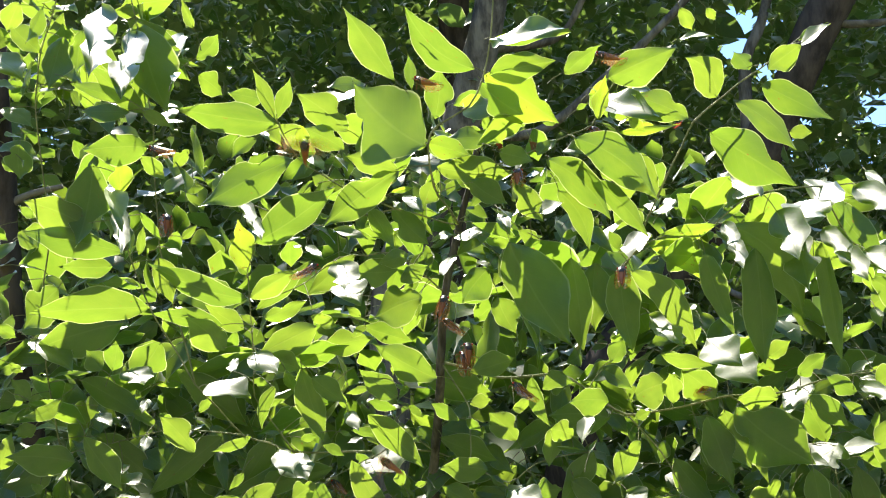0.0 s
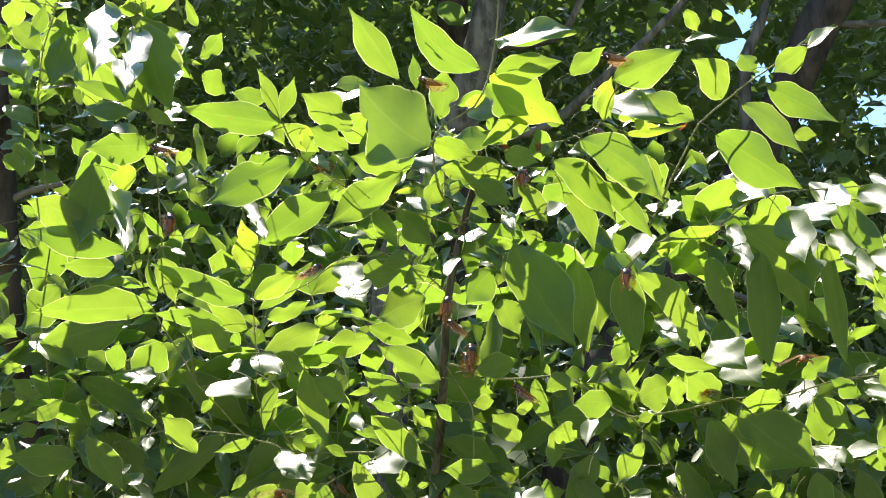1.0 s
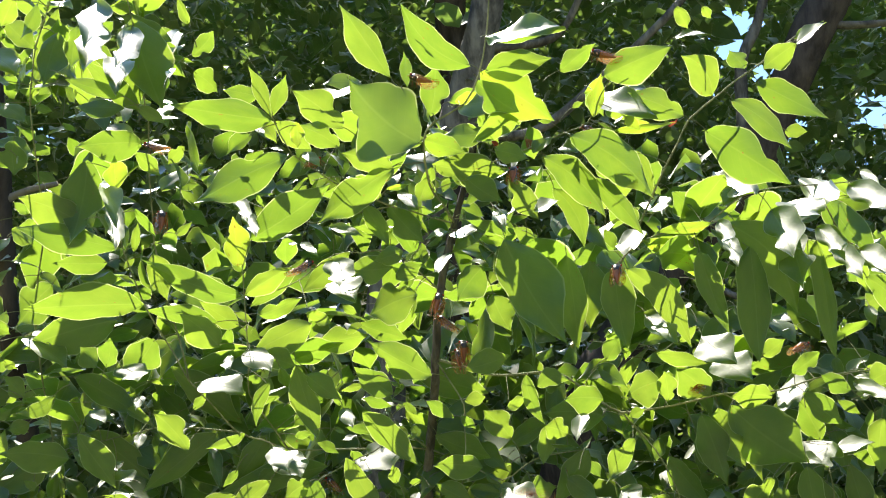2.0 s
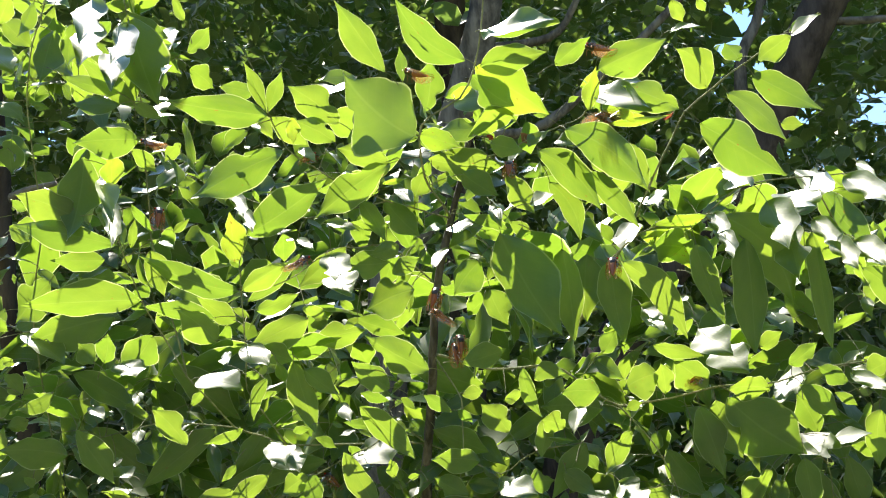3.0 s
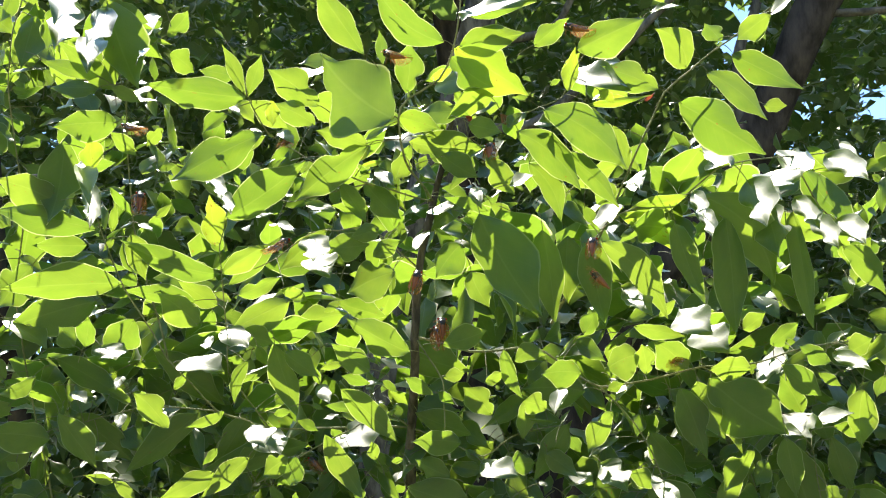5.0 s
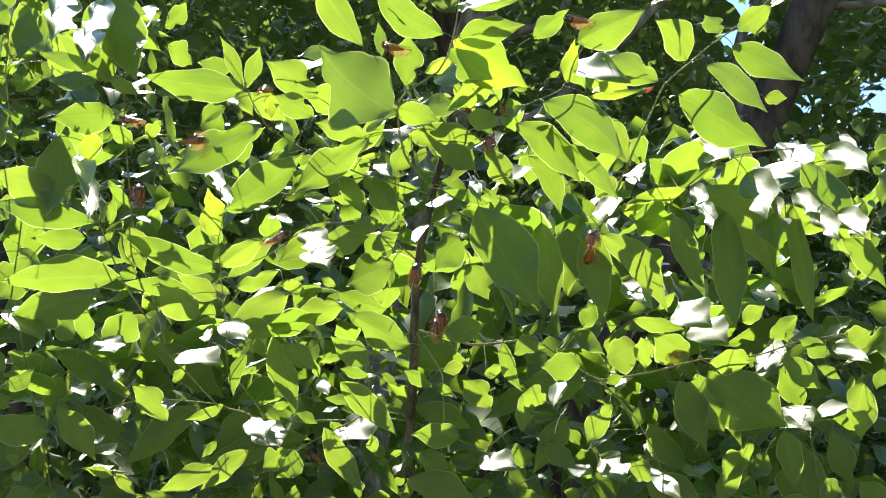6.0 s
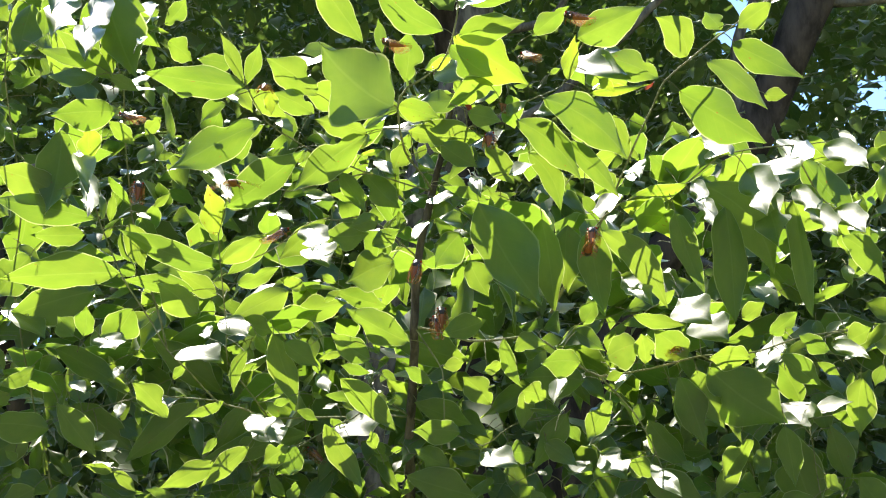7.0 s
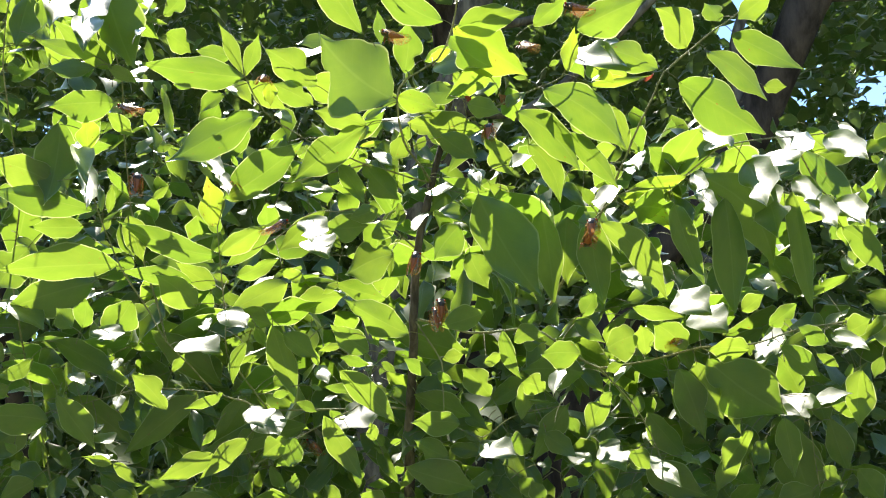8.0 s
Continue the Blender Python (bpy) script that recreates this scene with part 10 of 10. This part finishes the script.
def cicada(label, spread):
    """A cicada with its head towards +y, its back towards +z; wings folded like a roof, or spread."""
    c = tagged(new("cicada"), label, "insect", "cicadas on the tree")
    bm = bmesh.new()
    lathe(bm, [(0.0022, 0.0040, 0.0036, 0), (0.0040, 0.0052, 0.0045, 0), (0.0075, 0.0054, 0.0047, 0), (0.0095, 0.0050, 0.0040, 0), (0.0102, 0.0046, 0.0034, -0.0003),
               (0.0118, 0.0050, 0.0033, -0.0003), (0.0136, 0.0040, 0.0028, -0.0005), (0.0146, 0.0018, 0.0014, -0.0007)])
    part("thorax", bm, SHELL, c)
    bm = bmesh.new()
    rings = []
    for k in range(7):
        w = 0.0047 - 0.00042 * k - 0.0002 * (k > 4) * (k - 4)
        rings += [(0.0030 - 0.0024 * k, w * 0.93, w * 0.85, -0.0004), (0.0014 - 0.0024 * k, w, w * 0.92, -0.0004)]
    rings.append((-0.0158, 0.0008, 0.0008, -0.0004))
    lathe(bm, rings)
    part("abdomen", bm, BELLY, c, "rust-brown ringed abdomen")
    for s in (-1, 1):
        bm = bmesh.new()
        ball(bm, (0.0048 * s, 0.0122, 0.0004), (0.0014, 0.0014, 0.0014), 10, 6)
        part("eye", bm, EYE_RED, c, "bulging red eye")
        for k in range(3):
            bm = bmesh.new()
            y = 0.010 - 0.004 * k
            tube(bm, [(0.003 * s, y, -0.003), (0.007 * s, y + 0.002 - 0.002 * k, -0.0035), (0.0095 * s, y + 0.001 - 0.003 * k, -0.0075)], 0.0006, 0.0003, 5, 0, 3)
            part("leg", bm, LEG, c)
        for wings, name in ((FORE, "forewing"), (HIND, "hindwing")):
            mesh_part(name, wings[s], WING, c).matrix_local = wing_pose(name, s, spread)
    return c


resting = cicada("dark cicada with amber wings resting among the leaves", False)
first = [True]


def perched(m):
    if first[0]:
        resting.matrix_world = m
        first[0] = False
    else:
        copy_thing(resting, m)


perched(pose(0.192, 0.839, 2.145, 20, 0, 80))
perched(pose(-0.159, 0.929, 1.912, 35, 10, -60))
perched(pose(0.027, 1.015, 1.822, 70, 0, 15))
perched(pose(0.206, 0.913, 1.900, 60, 0, -20))
perched(pose(-0.137, 1.141, 1.681, 40, 0, 60))
perched(pose(-0.343, 0.962, 1.984, 70, 0, 30))
perched(pose(-0.350, 0.925, 2.067, 20, 0, 70))
perched(pose(-0.001, 0.995, 1.888, 70, 10, -15))
perched(pose(0.310, 0.986, 1.787, 40, 0, -50))
perched(pose(0.032, 1.015, 1.832, 75, 0, 10))
perched(pose(0.092, 0.937, 2.037, 60, 0, -15))
perched(pose(-0.021, 0.847, 2.116, 25, 10, 75))


def flight(rows, spells):
    """A cicada that flies and rests: its way, and the spells in which it beats its wings."""
    c = cicada("dark cicada with amber wings flying and resting", True)
    walk(c, rows)
    for w in c.children:
        kind = w.name.split(".")[0]
        if kind not in ("forewing", "hindwing"):
            continue
        s = 1 if w.data == FORE[1] or w.data == HIND[1] else -1
        beats = []
        for k in range(241):
            t = k / 30
            flying = any(a <= t <= b for a, b in spells)
            if flying:
                beats.append((t, wing_pose(kind, s, True, (44 if k % 2 else -24))))
            elif k % 240 == 0 or any(a <= t - 1 / 30 <= b or a <= t + 1 / 30 <= b for a, b in spells):
                beats.append((t, wing_pose(kind, s, False)))
        walk(w, beats)


def motions():
    flight([(0.00, pose(-0.056, 0.926, 1.688, 32, 0, 99)), (0.10, pose(-0.094, 0.920, 1.705, 23, 0, 92)), (0.20, pose(-0.179, 0.918, 1.714, 14, 0, 85)), (0.30, pose(-0.232, 0.922, 1.702, 11, 0, 83)), (0.40, pose(-0.293, 0.930, 1.683, 15, 0, 81)), (0.50, pose(-0.300, 0.931, 1.682, 21, 0, 6)), (0.60, pose(-0.292, 0.931, 1.682, 34, 0, -69)), (0.70, pose(-0.259, 0.925, 1.700, 27, 0, -96)), (0.80, pose(-0.186, 0.918, 1.719, -15, 0, -21)), (0.90, pose(-0.184, 0.932, 1.682, -14, 0, -17)), (1.00, pose(-0.182, 0.939, 1.662, -2, 0, -3))] + [(1.10, pose(-0.180, 0.972, 1.629, 2, 0, 3)), (1.30, pose(-0.185, 1.086, 1.548, 2, 0, 3)), (8.00, pose(-0.122, 1.125, 1.420, 2, 0, 3))], [(0.00, 1.15)])
    flight([(0.00, pose(0.534, 0.843, 1.974, 19, 0, 89)), (0.10, pose(0.462, 0.845, 1.970, 12, 0, 82)), (0.20, pose(0.451, 0.846, 1.967, -12, 0, 39)), (0.30, pose(0.446, 0.852, 1.953, -8, 0, -36)), (0.40, pose(0.463, 0.863, 1.923, -7, 0, -60)), (0.50, pose(0.476, 0.870, 1.903, 6, 0, 15)), (0.60, pose(0.449, 0.876, 1.888, 4, 0, 77)), (0.70, pose(0.407, 0.885, 1.862, 4, 0, 2)), (0.80, pose(0.408, 0.913, 1.845, 4, 0, -10)), (0.90, pose(0.412, 0.940, 1.828, 1, 0, -8)), (1.00, pose(0.415, 0.955, 1.815, 17, 0, -30))] + [(1.10, pose(0.421, 0.966, 1.814, 17, 0, -30)), (1.70, pose(0.421, 0.964, 1.814, 17, 0, -30)), (2.40, pose(0.429, 0.920, 1.847, 31, 0, -105)), (2.80, pose(0.467, 0.879, 1.870, 26, 0, -78)), (3.00, pose(0.574, 0.901, 1.895, 24, 0, -64)), (3.40, pose(0.670, 0.949, 1.909, 24, 0, -64)), (8.00, pose(0.697, 0.969, 1.867, 24, 0, -64))], [(0.00, 1.05), (2.35, 3.05)])
    flight([(0.00, pose(-0.159, 0.864, 2.033, 42, 0, -177)), (0.10, pose(-0.158, 0.849, 2.048, 3, 0, -102)), (0.20, pose(-0.137, 0.855, 2.033, -13, 0, -27)), (0.30, pose(-0.141, 0.865, 2.009, 40, 0, 26)), (0.40, pose(-0.146, 0.873, 2.017, 43, 0, -14)), (0.60, pose(-0.144, 0.881, 2.026, 43, 0, -14)), (1.00, pose(-0.145, 0.882, 2.026, 43, 0, -14)), (5.20, pose(-0.148, 0.879, 2.021, 43, 0, -14)), (5.30, pose(-0.143, 0.861, 2.011, 1, 0, -89)), (5.40, pose(-0.136, 0.845, 1.997, -8, 0, -14)), (5.50, pose(-0.152, 0.855, 1.970, 24, 0, 61))] + [(5.60, pose(-0.252, 0.850, 1.985, 35, 0, 89)), (5.70, pose(-0.300, 0.850, 2.013, 26, 0, 72)), (5.80, pose(-0.327, 0.859, 2.019, 17, 0, 147)), (5.90, pose(-0.308, 0.849, 2.017, 11, 0, 222)), (6.00, pose(-0.242, 0.847, 1.997, 11, 0, 280)), (6.10, pose(-0.227, 0.849, 1.992, 55, 0, 205)), (6.20, pose(-0.231, 0.843, 2.011, 54, 0, 217)), (6.30, pose(-0.223, 0.833, 2.042, 54, 0, 217)), (6.40, pose(-0.224, 0.834, 2.041, -6, 0, 142)), (6.50, pose(-0.248, 0.847, 2.005, -14, 0, 67)), (6.60, pose(-0.240, 0.863, 1.960, -4, 0, -8))] + [(6.70, pose(-0.217, 0.872, 1.932, 24, 0, 67)), (6.80, pose(-0.222, 0.871, 1.933, 41, 0, -8)), (6.90, pose(-0.205, 0.876, 1.948, 48, 0, -3)), (7.00, pose(-0.205, 0.883, 1.958, 16, 0, -4)), (7.20, pose(-0.202, 0.916, 1.954, 16, 0, -4)), (8.00, pose(-0.204, 0.917, 1.957, 16, 0, -4))], [(0.00, 0.45), (5.25, 7.05)])
    flight([(0.00, pose(0.193, 0.919, 2.088, 40, 0, 60)), (2.90, pose(0.189, 0.918, 2.084, 40, 0, 60)), (3.00, pose(0.205, 0.889, 2.075, 18, 0, 135)), (3.10, pose(0.249, 0.817, 2.070, 30, 0, 210)), (3.20, pose(0.359, 0.802, 2.111, 34, 0, 272)), (3.30, pose(0.454, 0.804, 2.162, 5, 0, 282)), (3.40, pose(0.465, 0.807, 2.156, -19, 0, 357)), (3.50, pose(0.451, 0.810, 2.089, -1, 0, 430)), (3.60, pose(0.430, 0.817, 2.069, 55, 0, 505)), (3.70, pose(0.428, 0.809, 2.092, 23, 0, 580)), (3.80, pose(0.449, 0.808, 2.094, 17, 0, 505))] + [(3.90, pose(0.415, 0.809, 2.090, 31, 0, 458)), (4.00, pose(0.382, 0.805, 2.103, 34, 0, 461)), (4.10, pose(0.347, 0.798, 2.122, 31, 0, 458)), (4.20, pose(0.305, 0.792, 2.139, 57, 0, 464)), (4.30, pose(0.286, 0.787, 2.211, 61, 0, 539)), (4.60, pose(0.304, 0.788, 2.356, 61, 0, 539)), (8.00, pose(0.315, 0.807, 2.332, 61, 0, 539))], [(2.95, 4.35)])
    flight([(0.00, pose(-0.030, 1.069, 1.586, 40, 0, 60)), (3.10, pose(-0.028, 1.070, 1.582, 40, 0, 60)), (3.20, pose(-0.072, 1.010, 1.600, 32, 0, 135)), (3.30, pose(-0.129, 0.943, 1.640, 34, 0, 101)), (3.40, pose(-0.193, 0.930, 1.675, 28, 0, 96)), (3.50, pose(-0.274, 0.922, 1.698, 27, 0, 95)), (3.60, pose(-0.409, 0.911, 1.730, 25, 0, 94)), (3.70, pose(-0.534, 0.902, 1.753, 23, 0, 63)), (3.90, pose(-0.720, 0.999, 1.777, 23, 0, 63)), (8.00, pose(-0.702, 1.012, 1.746, 23, 0, 63))], [(3.15, 3.75)])
    flight([(0.00, pose(-0.152, 1.069, 1.586, 40, 0, 60)), (3.50, pose(-0.158, 1.068, 1.587, 40, 0, 60)), (3.60, pose(-0.136, 1.005, 1.616, 34, 0, 135)), (3.70, pose(-0.097, 0.936, 1.657, 41, 0, 210)), (3.80, pose(-0.010, 0.906, 1.740, 44, 0, 247)), (3.90, pose(0.117, 0.851, 1.890, 33, 0, 260)), (4.00, pose(0.221, 0.833, 1.939, 21, 0, 270)), (4.10, pose(0.299, 0.832, 1.941, -9, 0, 306)), (4.20, pose(0.317, 0.845, 1.906, -2, 0, 381)), (4.50, pose(0.286, 0.900, 1.846, 25, 0, 437)), (5.00, pose(0.213, 0.917, 1.861, 49, 0, 434))] + [(5.40, pose(0.200, 0.921, 1.882, -6, 0, 359)), (5.60, pose(0.206, 0.924, 1.874, -6, 0, 359)), (6.00, pose(0.203, 0.922, 1.881, -6, 0, 359)), (8.00, pose(0.202, 0.920, 1.887, -6, 0, 359))], [(3.55, 5.45)])
    flight([(0.00, pose(0.011, 1.000, 1.864, 40, 0, 60)), (3.70, pose(0.006, 0.998, 1.866, 40, 0, 60)), (3.80, pose(0.004, 0.965, 1.869, 23, 0, 135)), (3.90, pose(-0.023, 0.876, 1.879, 39, 0, 106)), (4.00, pose(-0.132, 0.844, 1.965, 18, 0, 88)), (4.10, pose(-0.273, 0.849, 1.953, 2, 0, 75)), (4.20, pose(-0.394, 0.882, 1.862, 11, 0, 84)), (4.30, pose(-0.524, 0.897, 1.822, 20, 0, 66)), (4.50, pose(-0.712, 0.981, 1.823, 20, 0, 66)), (8.00, pose(-0.701, 0.994, 1.797, 20, 0, 66))], [(3.75, 4.35)])
    flight([(0.00, pose(0.621, 0.953, 1.904, 40, 0, 60)), (5.90, pose(0.683, 0.971, 1.870, 40, 0, 60)), (6.00, pose(0.593, 0.906, 1.842, 21, 0, 98)), (6.10, pose(0.514, 0.894, 1.844, 21, 0, 91)), (6.20, pose(0.417, 0.893, 1.846, 27, 0, 95)), (6.30, pose(0.331, 0.885, 1.868, 44, 0, 112)), (6.40, pose(0.244, 0.849, 1.971, 44, 0, 101)), (6.50, pose(0.141, 0.829, 2.088, 36, 0, 26)), (6.60, pose(0.138, 0.851, 2.101, 36, 0, 26)), (8.00, pose(0.136, 0.850, 2.102, 36, 0, 26))], [(5.95, 6.55)])
    flight([(0.00, pose(0.091, 0.953, 1.775, 40, 0, 60)), (1.70, pose(0.087, 0.954, 1.775, 40, 0, 60)), (1.80, pose(0.088, 0.931, 1.764, -20, 0, -15)), (1.90, pose(0.094, 0.938, 1.714, -15, 0, -20)), (2.10, pose(0.108, 0.977, 1.607, 1, 0, -5)), (2.40, pose(0.119, 1.094, 1.517, 1, 0, -5)), (8.00, pose(0.143, 1.108, 1.469, 1, 0, -5))], [(1.75, 2.15)])
    flight([(0.00, pose(-0.394, 0.988, 2.394, 40, 0, 60)), (5.10, pose(-0.360, 0.985, 2.399, 40, 0, 60)), (5.20, pose(-0.227, 0.784, 2.164, -10, 0, -15)), (5.30, pose(-0.202, 0.804, 2.109, -7, 0, -59)), (5.40, pose(-0.187, 0.813, 2.085, -1, 0, -70)), (5.50, pose(-0.170, 0.819, 2.068, 1, 0, -12)), (5.60, pose(-0.167, 0.835, 2.055, 35, 0, 3)), (5.80, pose(-0.168, 0.853, 2.066, 35, 0, 3)), (8.00, pose(-0.170, 0.858, 2.066, 35, 0, 3))], [(5.15, 5.65)])


motions()
